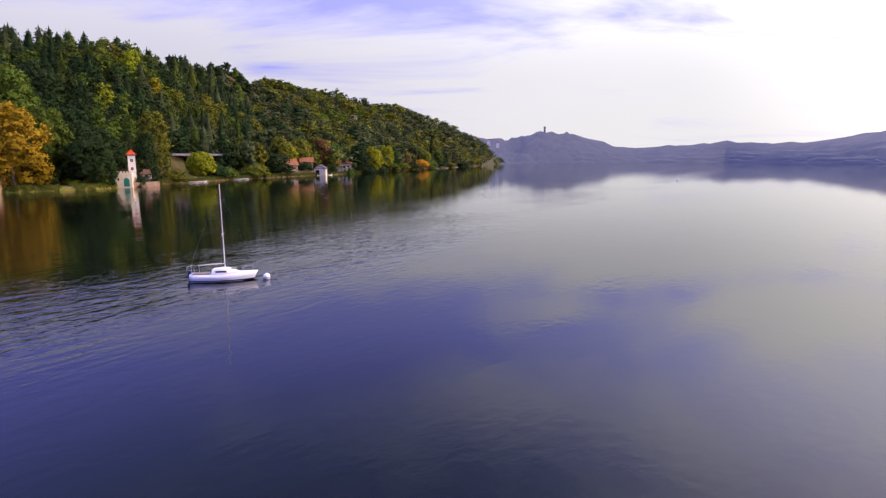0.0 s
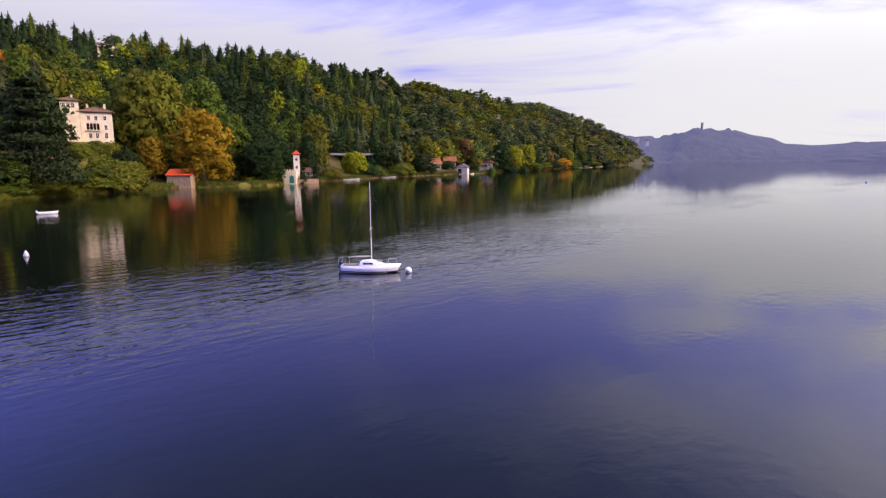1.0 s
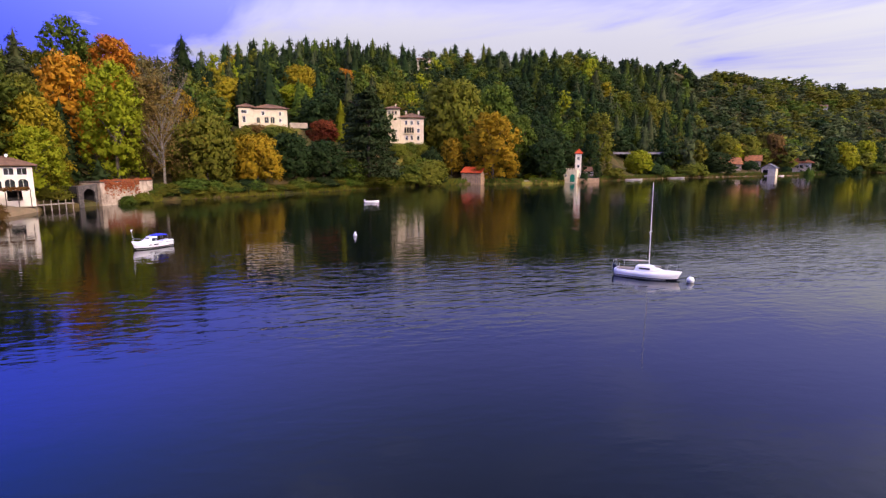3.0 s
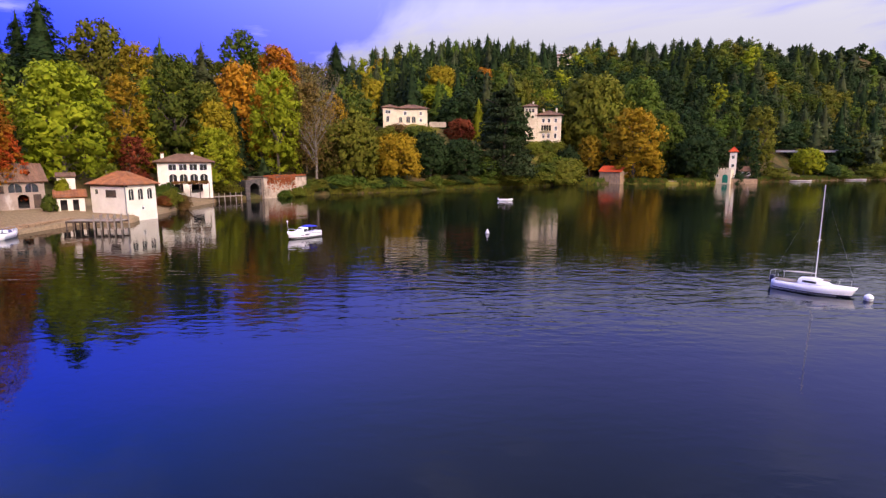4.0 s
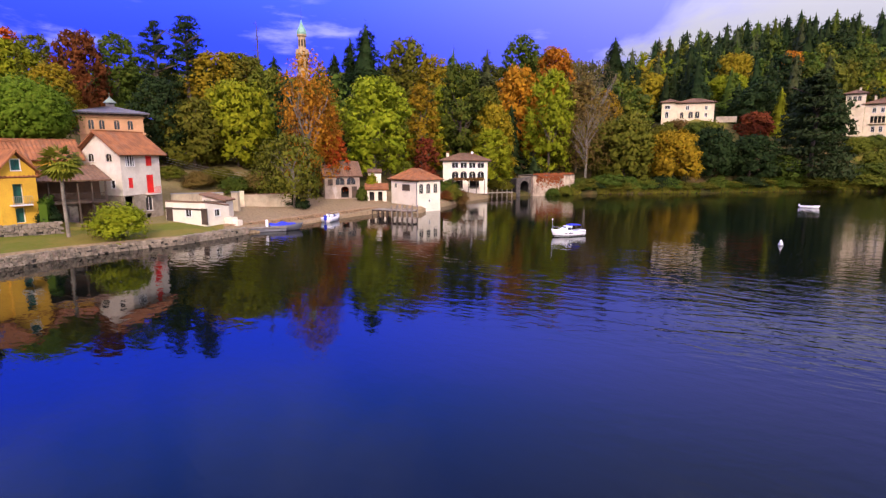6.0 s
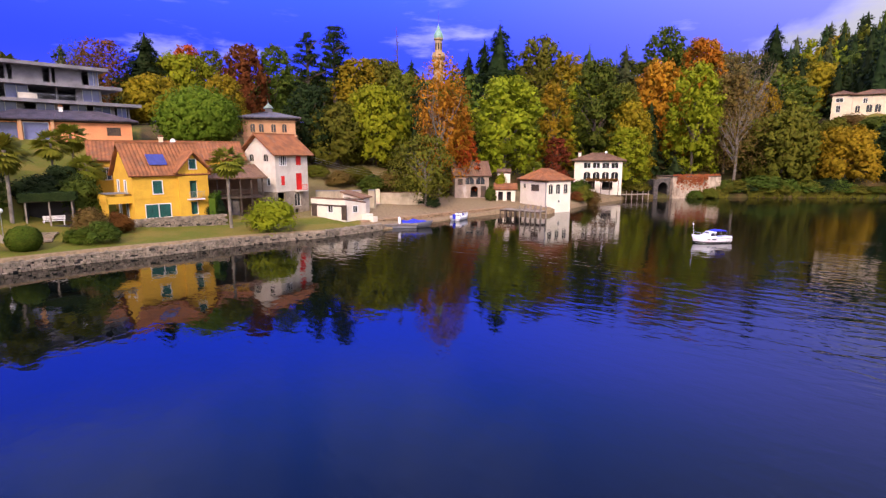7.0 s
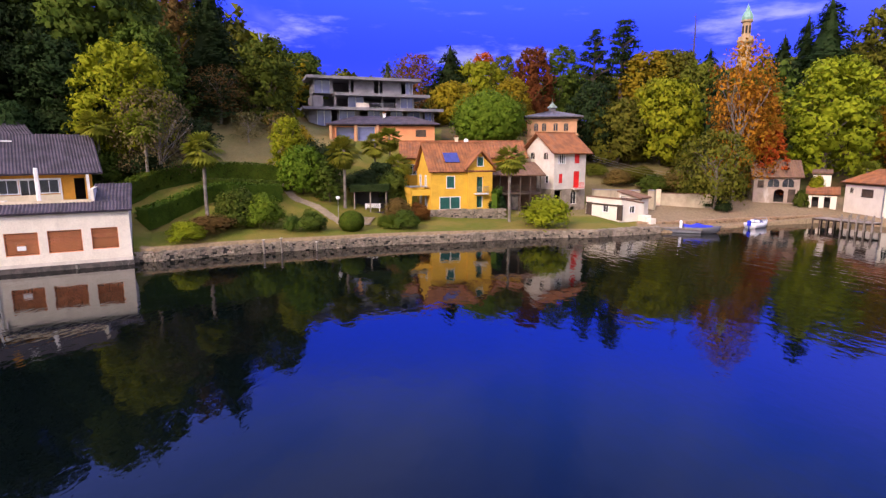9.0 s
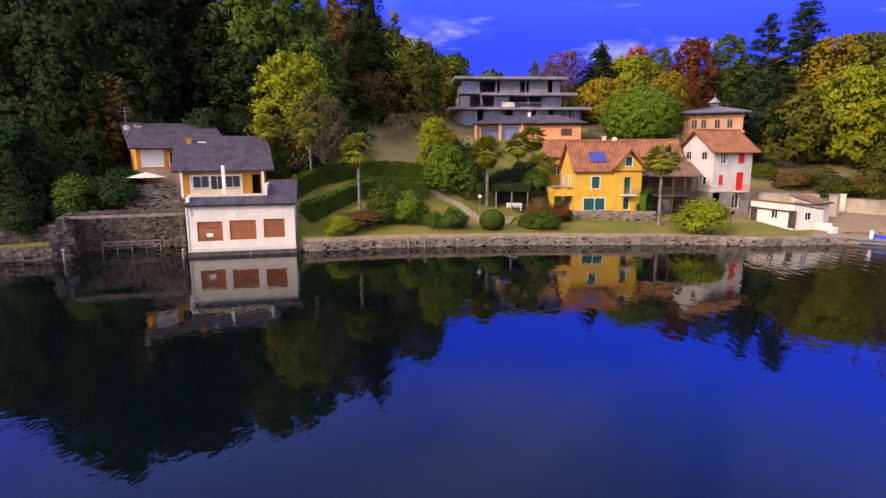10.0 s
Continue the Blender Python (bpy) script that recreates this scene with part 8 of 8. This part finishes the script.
for z in (0.75, 1.05):
    part("rail", boxes((0, 5.4, 0, 0.09, z, z + 0.1)), GREYWOOD, rack)
for i in range(5):
    part("post", boxes((i * 1.33, i * 1.33 + 0.1, 0.1, 0.2, -0.8, 1.2)), GREYWOOD, rack)


def mooring_post(az, d, top):
    ob = tagged(new("mooring_post", None), "pale wooden mooring post in the lake", "post", "mooring posts")
    ob.location = spot(az, d, 0)
    bm = bmesh.new()
    tube(bm, [(0, 0, -1.2), (0.02, 0, top * 0.5), (0.03, 0.01, top)], [0.11, 0.1, 0.09], 8)
    part("pole", bm, GREYWOOD, ob)
    part("cap", boxes((-0.1, 0.14, -0.1, 0.12, top, top + 0.04)), GREYWHITE, ob)


for az, d, top in ((142.4, 57.2, 1.5), (144.1, 57.3, 1.4), (175.6, 61.4, 1.2), (166.2, 57.4, 0.9), (138.9, 57.6, 0.9)):
    mooring_post(az, d, top)

# ---- timber pier in the cove ----
pier = tagged(new("pier", None), "weathered timber pier on piles before the white boathouse", "pier")
pier.matrix_basis = house_frame(spot(91.6, 89.0), spot(87.6, 85.6), 0.0)[0]
pier_w = (spot(87.6, 85.6) - spot(91.6, 89.0)).length
plank = None
n = 40
for i in range(n):
    x = pier_w * i / n
    if plank is None:
        plank = part("plank", boxes((0.01, pier_w / n - 0.015, 0, 2.4, 1.15, 1.22)), GREYWOOD, pier)
    else:
        q = new("plank", plank.data)
        q.parent = pier
        q.location.x = x
part("bearer", boxes((0, pier_w, 0.2, 0.38, 0.92, 1.15)), WOOD, pier)
part("bearer", boxes((0, pier_w, 2.0, 2.18, 0.92, 1.15)), WOOD, pier)
for i in range(9):
    for y in (0.1, 2.1):
        x = pier_w * i / 8
        bm = bmesh.new()
        tube(bm, [(x, y, -1.2), (x, y, 1.15 if i < 4 else 2.0)], [0.12, 0.1], 7)
        part("pile", bm, WOOD if i < 4 else GREYWOOD, pier)
part("cross_rail", boxes((pier_w * 0.45, pier_w, 0.02, 0.1, 1.55, 1.65)), GREYWOOD, pier)
jetty = tagged(new("jetty", None), "small timber jetty below the white villa", "pier")
jetty.matrix_basis = house_frame(spot(79.6, 127.0), spot(77.0, 130.5), 0.0)[0]
part("deck", boxes((0, 7, 0, 1.6, 1.1, 1.25)), GREYWOOD, jetty)
for i in range(6):
    bm = bmesh.new()
    tube(bm, [(1.35 * i, 0.1, -1), (1.35 * i, 0.1, 2.0)], [0.1, 0.09], 6)
    part("pile", bm, GREYWOOD, jetty)

# ---- garden hut, bench, lamp, path ----
arbour = tagged(new("garden_shelter", None), "low garden shelter, darkened inside for shade, under a clipped hedge roof", "shelter")
arbour.matrix_basis, aw_ = house_frame(spot(135.0, 70.4), spot(131.6, 70.0), 2.55)
# back, sides and floor are near-black in place of the shade inside
part("back", boxes((0, aw_, 2.2, 2.4, -0.6, 2.55)), NEARBLACK, arbour)
for x in (0.0, aw_ - 0.12):
    part("side", boxes((x, x + 0.12, 0.3, 2.2, -0.6, 2.55)), NEARBLACK, arbour)
part("floor_slab", boxes((0.12, aw_ - 0.12, 0.0, 2.2, -0.6, 0.02)), MORTAR, arbour)
part("roof", boxes((-0.3, aw_ + 0.2, -0.2, 2.5, 2.55, 2.7)), WOOD, arbour)
for x in (0.1, aw_ * 0.5, aw_ - 0.1):
    part("post", boxes((x - 0.07, x + 0.07, -0.1, 0.05, -0.8, 2.55)), GREYWOOD, arbour)
bench = tagged(new("garden_bench", None), "white slatted garden bench inside the garden shelter", "bench")
bench.matrix_basis = house_frame(spot(133.9, 70.9), spot(132.3, 70.7), 2.6)[0]
for i in range(4):
    part("seat_slat", boxes((0, 2.0, i * 0.12, i * 0.12 + 0.09, 0.42, 0.46)), TRIM, bench)
for i in range(3):
    part("back_slat", boxes((0, 2.0, 0.5, 0.54, 0.55 + i * 0.14, 0.65 + i * 0.14)), TRIM, bench)
for x in (0.1, 1.85):
    part("leg", boxes((x, x + 0.07, 0.0, 0.07, -0.03, 0.42)), TRIM, bench)
    part("leg", boxes((x, x + 0.07, 0.48, 0.55, -0.03, 0.95)), TRIM, bench)
lamp_ = tagged(new("garden_lamp", None), "white globe garden lamp on a short post", "lamp")
lamp_.location = spot(136.6, 66.8)
bm = bmesh.new()
tube(bm, [(0, 0, -0.3), (0, 0, 2.2)], [0.04, 0.035], 6)
part("post", bm, METAL, lamp_)
bm = bmesh.new()
bmesh.ops.create_uvsphere(bm, u_segments=14, v_segments=10, radius=0.24, matrix=pose(0, 0, 2.4))
part("globe", bm, TRIM, lamp_, smooth=True)


PALESTONE = material("pale_flagstone", (0.27, 0.215, 0.14), (0.20, 0.16, 0.10), 0.9, 1.5, 8, 0.4)


def paved_strip(name, pts, wide, label, seed):
    """Flat stones laid along a path on the ground."""
    rng = random.Random(seed)
    ob = tagged(new(name, None), label, "path")
    k = 0
    for (a0, d0), (a1, d1) in zip(pts, pts[1:]):
        p, q = spot(a0, d0), spot(a1, d1)
        length = (q - p).length
        steps_ = max(1, int(length / 0.6))
        for i in range(steps_):
            for j in range(2):
                f = (i + 0.5) / steps_
                az, d = a0 + (a1 - a0) * f, d0 + (d1 - d0) * f
                c = spot(az, d)
                x = Vector((q.x - p.x, q.y - p.y, 0)).normalized()
                n = Vector((0, 0, 1)).cross(x)
                c = c + n * ((j - 0.5) * wide * 0.5 + rng.uniform(-0.05, 0.05)) + Vector((0, 0, 0.06))
                bm = bmesh.new()
                stone_bm(bm, rng, c, x, n, 0.4, wide * 0.27, 0.09)
                part("paving_stone", bm, PALESTONE, ob)
                k += 1
    return ob


def path_ribbon(name, pts, wide, label):
    """A path that follows the ground in a smooth curve, with rough edges."""
    rng = random.Random(8)
    ob = tagged(new(name, None), label, "path")
    n = 36
    line = []
    for i in range(n + 1):
        f = i / n * (len(pts) - 1)
        k = min(int(f), len(pts) - 2)
        f -= k
        p0, p1, p2, p3 = (np.array(pts[min(max(j, 0), len(pts) - 1)], float) for j in (k - 1, k, k + 1, k + 2))
        q = 0.5 * (2 * p1 + (p2 - p0) * f + (2 * p0 - 5 * p1 + 4 * p2 - p3) * f * f + (3 * p1 - p0 - 3 * p2 + p3) * f ** 3)
        line.append(spot(q[0], q[1], 0))
    bm = bmesh.new()
    rows = []
    for i, p in enumerate(line):
        x = (line[min(i + 1, n)] - line[max(i - 1, 0)]).normalized()
        side_ = Vector((0, 0, 1)).cross(x)
        row = []
        for k in (-1, -0.33, 0.33, 1):
            q = p + side_ * (k * wide / 2 + rng.uniform(-0.08, 0.08))
            az, d = math.degrees(math.atan2(-q.x, q.y)), math.hypot(q.x, q.y)
            row.append(bm.verts.new((q.x, q.y, height_at(az, d) + 0.07)))
        low = [bm.verts.new(row[j].co - Vector((0, 0, 0.25))) for j in (0, 3)]
        rows.append([low[0]] + row + [low[1]])
    for r, q in zip(rows, rows[1:]):
        for k in range(5):
            bm.faces.new((r[k], q[k], q[k + 1], r[k + 1]))
    bmesh.ops.recalc_face_normals(bm, faces=bm.faces)
    part("path_surface", bm, PALESTONE, ob)


path_ribbon("garden_path", [(141.7, 77.0), (141.2, 71.5), (138.8, 69.2), (136.7, 65.8), (135.6, 63.6)], 1.1, "pale gravel garden path winding up the lawn")
paved_strip("stone_steps", [(134.2, 64.6), (133.6, 67.8)], 1.8, "pale stone steps to the garden shelter", 4)
parasol = tagged(new("parasol", None), "open cream parasol on the terrace", "parasol")
parasol.location = spot(168.7, 67.9, 6.2)
part("canopy", octagon([(1.25, 2.0), (1.75, 0.15), (1.82, 0.05)], 8), CREAM, parasol)
bm = bmesh.new()
tube(bm, [(0, 0, -1.5), (0, 0, 1.7)], [0.03, 0.03], 6)
part("pole", bm, METAL, parasol)

# ---- clipped hedges and bushes ----
def hedge(points, high, wide, label, colour="hedge", seed=1):
    rng = np.random.default_rng(seed)
    ob = tagged(new("hedge", None), label, "hedge", "garden hedges")
    P, N = [], []
    core_ = bmesh.new()
    for (a0, d0), (a1, d1) in zip(points, points[1:]):
        p, q = spot(a0, d0), spot(a1, d1)
        x = (q - p).normalized()
        n = Vector((0, 0, 1)).cross(x).normalized()
        length = (q - p).length
        v = [core_.verts.new(r + Vector((0, 0, zz))) for zz in (-0.5, high * 0.9) for r in (p - n * wide * 0.42, q - n * wide * 0.42, q + n * wide * 0.42, p + n * wide * 0.42)]
        for f in ((3, 2, 1, 0), (4, 5, 6, 7), (0, 1, 5, 4), (1, 2, 6, 5), (2, 3, 7, 6), (3, 0, 4, 7)):
            core_.faces.new([v[i] for i in f])
        m = int(length * (high * 2 + wide) * 26)
        for i in range(m):
            f, k = rng.uniform(-0.02, 1.02), rng.uniform()
            base = p.lerp(q, f)
            if k < high * 2 / (high * 2 + wide):
                sgn = -1 if rng.uniform() < 0.65 else 1
                P.append(base + n * (sgn * wide * 0.5 * rng.uniform(0.9, 1.06)) + Vector((0, 0, rng.uniform(0, high))))
                N.append(n * sgn)
            else:
                P.append(base + n * rng.uniform(-0.5, 0.5) * wide + Vector((0, 0, high * rng.uniform(0.94, 1.05))))
                N.append(Vector((0, 0, 1)))
    part("inner_growth", core_, LEAF[colour], ob)
    got = cards(rng, np.array([tuple(q) for q in P]), np.array([tuple(q) for q in N]), 0.11, 0.5)
    tagged(mesh_part("leaves", leafy_mesh("leaves", got, LEAF[colour]), ob), kind="stuff")
    return ob


hedge([(156.5, 66.0), (153.5, 70.0), (149.5, 73.5), (145.0, 75.0), (141.6, 75.5)], 1.9, 1.6, "tall dark clipped hedge on the garden terrace", seed=21)
hedge([(154.6, 62.4), (152.4, 65.2), (149.6, 68.0), (147.6, 69.2), (142.2, 70.2)], 1.7, 1.6, "curving green clipped hedge above the lawn", seed=22)
hedge([(149.2, 70.8), (142.4, 72.3)], 1.2, 2.2, "broad green clipped hedge above the lawn", "green", seed=23)
green_roof = boxes((-0.35, aw_ + 0.25, -0.25, 2.7, 2.72, 3.35), bevel=0.12)
part("hedge_roof", green_roof, LEAF["dark"], arbour, "clipped green growth over the shelter roof")
rng = np.random.default_rng(24)
rows_ = rng.uniform(0, 1, (2600, 3)) * [aw_ + 0.7, 3.05, 0.75] + [-0.4, -0.3, 2.68]
face_ = rng.integers(0, 3, 2600)
rows_[face_ == 0, 1], rows_[face_ == 1, 2] = -0.3, 3.4
rows_[face_ == 2, 0] = np.where(rng.uniform(0, 1, (face_ == 2).sum()) < 0.5, -0.4, aw_ + 0.3)
outward = np.where((face_ == 0)[:, None], [0, -1.0, 0.2], np.where((face_ == 1)[:, None], [0, -0.2, 1.0], np.stack([np.sign(rows_[:, 0] - aw_ / 2), 0 * face_, 0.2 + 0 * face_], 1)))
tagged(mesh_part("leaves", leafy_mesh("leaves", cards(rng, rows_, outward, 0.10, 0.5), LEAF["dark"]), arbour), kind="stuff")
hedge([(120.4, 71.8), (119.9, 73.6)], 3.4, 0.9, "ivy-green hedge beside the yellow house", seed=25)
hedge([(158.0, 61.8), (155.9, 61.4)], 2.2, 1.5, "dark hedge beside the boathouse", seed=26)

topiary = tagged(new("topiary_ball", None), "round clipped dark green shrub on the lawn", "bush", "bushes")
topiary.location = spot(135.3, 61.8)
rng = np.random.default_rng(31)
d_ = ball(rng, 3200)
pts = d_ * np.array([1.4, 1.4, 1.2]) * rng.uniform(0.96, 1.03, (3200, 1)) + np.array([0, 0, 0.95])
mesh_part("leaves", leafy_mesh("leaves", cards(rng, pts, d_, 0.07, 0.4), LEAF["hedge"]), topiary)
bm = bmesh.new()
bmesh.ops.create_uvsphere(bm, u_segments=20, v_segments=12, radius=1.0, matrix=Matrix.Translation((0, 0, 0.95)) @ Matrix.Diagonal((1.32, 1.32, 1.13, 1)))
part("inner_growth", bm, LEAF["hedge"], topiary)

GARDEN_BUSHES = [
    ("bush", "lime", 151.2, 58.9, 3.6, 3.4), ("bush", "green", 146.4, 63.8, 6.8, 4.2), ("bush", "pine", 144.0, 63.0, 6.2, 3.9), ("bush", "green", 139.3, 61.0, 4.2, 3.0),
    ("bush", "green", 141.3, 61.2, 3.6, 1.6), ("bush", "green", 129.8, 62.5, 3.8, 3.0), ("bush", "hedge", 131.4, 63.2, 3.2, 2.5), ("bush", "brown", 130.5, 66.5, 5.0, 3.4),
    ("bush", "rust", 128.4, 67.5, 4.2, 2.7), ("bush", "lime", 115.0, 67, 5.2, 5.4), ("bush", "dark", 178.3, 69, 6.2, 4.3), ("bush", "green", 174.2, 69.5, 8.4, 4.5),
    ("bush", "dark", 170.6, 69, 9.0, 5.0), ("bush", "dark", 175.2, 69, 6.0, 2.8), ("bush", "brown", 148.9, 61.5, 3.8, 4.6), ("bush", "dark", 120.1, 73, 4.9, 2.3),
]
SLOPE_BUSHES = [
    ("bush", "green", 131.1, 74, 8.1, 4.5), ("bush", "dark", 133.7, 76, 8.2, 5.4), ("bush", "gold", 140.1, 80, 14.4, 4.6), ("bare", "grey", 144.9, 88, 16.0, 4.6),
    ("bare", "brown", 142.0, 92, 16.5, 4.8), ("bush", "dark", 168.6, 80, 15.8, 6.3), ("bush", "dark", 163.4, 80, 16.6, 6.5), ("bush", "dark", 177.7, 72, 9.0, 6.2),
    ("bush", "dark", 159.9, 82, 16.5, 6.8), ("bush", "dark", 150.3, 82, 15.0, 7.2), ("bush", "green", 157.5, 74, 11.5, 5.4), ("bush", "dark", 153.8, 73, 10.2, 5.9),
    ("bush", "dark", 173.5, 75, 13, 7), ("bush", "dark", 180, 78, 14, 8), ("bush", "olive", 136.0, 88, 13.0, 3), ("bush", "dark", 138.6, 78, 12.2, 6),
]
COVE_BUSHES = [
    ("bush", "green", 67.3, 152, 5.4, 10.7), ("bush", "green", 70.2, 150, 3.6, 9.0), ("bush", "olive", 50.1, 184, 4.2, 11.4), ("bush", "olive", 44.6, 199, 9.6, 11.8),
    ("bush", "green", 46.3, 197, 8.4, 10.0), ("bush", "olive", 57.0, 170, 3.2, 9.8), ("bush", "green", 83.6, 121, 5.0, 4.9), ("bush", "olive", 78.4, 136, 4.6, 6.6), ("bush", "green", 72.9, 138.6, 2.0, 3.6), ("bush", "olive", 71.7, 141.0, 2.4, 3.8), ("bush", "rust", 83.9, 108.6, 3.2, 2.6), ("bush", "olive", 83.2, 110.5, 4.4, 3.6), ("bush", "brown", 82.4, 113.0, 3.2, 3.4), ("bush", "lime", 91.5, 107.0, 6.8, 2.8), ("bush", "dark", 98.6, 91.6, 3.2, 2.4),
    ("bush", "dark", 100.1, 95, 3.9, 3.6), ("bush", "olive", 106.6, 118, 11.5, 9.4), ("bush", "olive", 102.0, 118, 11.2, 9), ("bush", "olive", 110.4, 104, 8.2, 5.0),
    ("bush", "green", 92.6, 102.8, 4.4, 2.0), ("bush", "olive", 99.0, 108, 8.4, 9.0), ("bush", "olive", 101.2, 100.5, 6.2, 5.0), ("bush", "brown", 103.0, 103, 7.2, 5.6), ("bush", "green", 104.8, 101, 6.6, 5.0), ("bush", "olive", 106.4, 104, 8.0, 6.0), ("bush", "brown", 108.2, 101, 7.4, 4.6), ("bush", "dark", 80.9, 134, 6.5, 7.0),
]
NORTH_BUSHES = [
    ("bush", "olive", 25.9, 268, 6.3, 10.5), ("bush", "green", 21.4, 306, 7.3, 11.6), ("bush", "olive", 18.8, 328, 8.6, 15.2), ("bush", "dark", 17.2, 352, 10.0, 12.9),
]
HEADLAND_BUSHES = [
    ("bush", "lime", 34.0, 230, 4.2, 7.0), ("bush", "olive", 47.3, 194, 5.4, 11.5), ("bush", "green", 52.3, 184, 5.0, 9.2), ("bush", "dark", 14.0, 392, 9.5, 10),
    ("bush", "dark", 11.2, 408, 6.0, 6), ("bush", "green", 9.5, 412, 5.5, 6), ("bush", "dark", 28.75, 239, 5.4, 4.2), ("bush", "dark", 7.9, 450, 9.0, 17), ("bush", "green", 5.2, 520, 8.0, 16), ("bush", "orange", 2.3, 640, 12, 18), ("bush", "dark", 6.6, 478, 8.0, 15), ("bush", "olive", 4.3, 556, 8.5, 17), ("bush", "dark", 3.4, 590, 8.5, 19), ("bush", "green", 1.4, 672, 9.0, 20), ("bush", "dark", 0.4, 712, 9.5, 22), ("bush", "olive", -0.6, 750, 9.0, 22), ("bush", "dark", -1.8, 830, 10.0, 26), ("bush", "dark", 22.5, 300, 9.5, 12),
    ("bush", "olive", 40.0, 222, 5.4, 9), ("bush", "dark", 62.5, 160, 5, 8), ("bush", "olive", 64.3, 156, 4.4, 8), ("bush", "olive", 54.3, 176, 4.0, 9),
]
VILLA_SCRUB = [
    ("bush", "olive", 62.6, 190, 20.8, 8), ("bush", "brown", 61.4, 194, 21.6, 7), ("bush", "green", 60.0, 190, 20.4, 8), ("bush", "olive", 58.8, 192, 21.2, 8), ("bush", "olive", 61.0, 180, 15.5, 9),
    ("bush", "green", 59.4, 178, 14.5, 9), ("bush", "olive", 47.6, 216, 16.0, 8), ("bush", "green", 46.4, 220, 16.8, 7), ("bush", "olive", 45.2, 222, 16.8, 7), ("bush", "olive", 46.0, 208, 12.5, 9),
    ("bush", "dark", 44.2, 216, 15.5, 9), ("bush", "green", 44.8, 205, 10.5, 9),
]
for group, where in ((VILLA_SCRUB, "below the hillside villas"), (GARDEN_BUSHES, "in the lakeside garden"), (SLOPE_BUSHES, "on the garden slope"), (COVE_BUSHES, "by the cove"), (NORTH_BUSHES, "on the lake shore"), (HEADLAND_BUSHES, "on the lake shore")):
    for row in group:
        tree(*row, where)


edge_rng = random.Random(55)
for i in range(26):
    az_ = 43.5 + i * 1.08 + edge_rng.uniform(-0.3, 0.3)
    tone_ = ("green", "dark", "olive", "green", "hedge")[edge_rng.randrange(5)]
    wide_ = edge_rng.uniform(4.5, 8.0)
    tree("bush", tone_, az_, shore_at(az_) + wide_ * 0.32, edge_rng.uniform(2.6, 5.4), wide_, "overhanging the water")

# ---- reeds and rough grass at the water's edge ----
def reed_bed(name, a0, a1, high, per_m, label, colour, seed):
    rng = np.random.default_rng(seed)
    P, N = [], []
    a = a0
    while a < a1:
        s_ = shore_at(a)
        for j in range(3):
            q = spot(a + rng.uniform(-0.1, 0.1), s_ + rng.uniform(-0.35, 2.6), 0)
            z = max(0.0, height_at(a, s_ + 1.0)) * 0.5
            if noise.noise((q.x * 0.15, q.y * 0.15, 5.0)) > -0.4:
                P.append((q.x, q.y, z * rng.uniform(0, 1) + high * rng.uniform(0.02, 0.75)))
                N.append((math.sin(radians(a)), -math.cos(radians(a)), 0.2))
        a += math.degrees(1.0 / (per_m * s_))
    me = leafy_mesh(name, cards(rng, np.array(P), np.array(N), high * 0.15, 0.5, 0.6, 2.2), LEAF[colour])
    return tagged(new(name, me), label, "reeds", kind="stuff")


reed_bed("reeds", 41.5, 73.0, 1.9, 34, "olive reeds and rough grass along the shore", "olive", 41)
reed_bed("shore_grass", 2.0, 41.0, 1.6, 9, "brown and olive scrub along the far shore", "brown", 42)
reed_bed("shore_scrub", 5.0, 60.0, 2.2, 9, "low green scrub at the water", "green", 43)
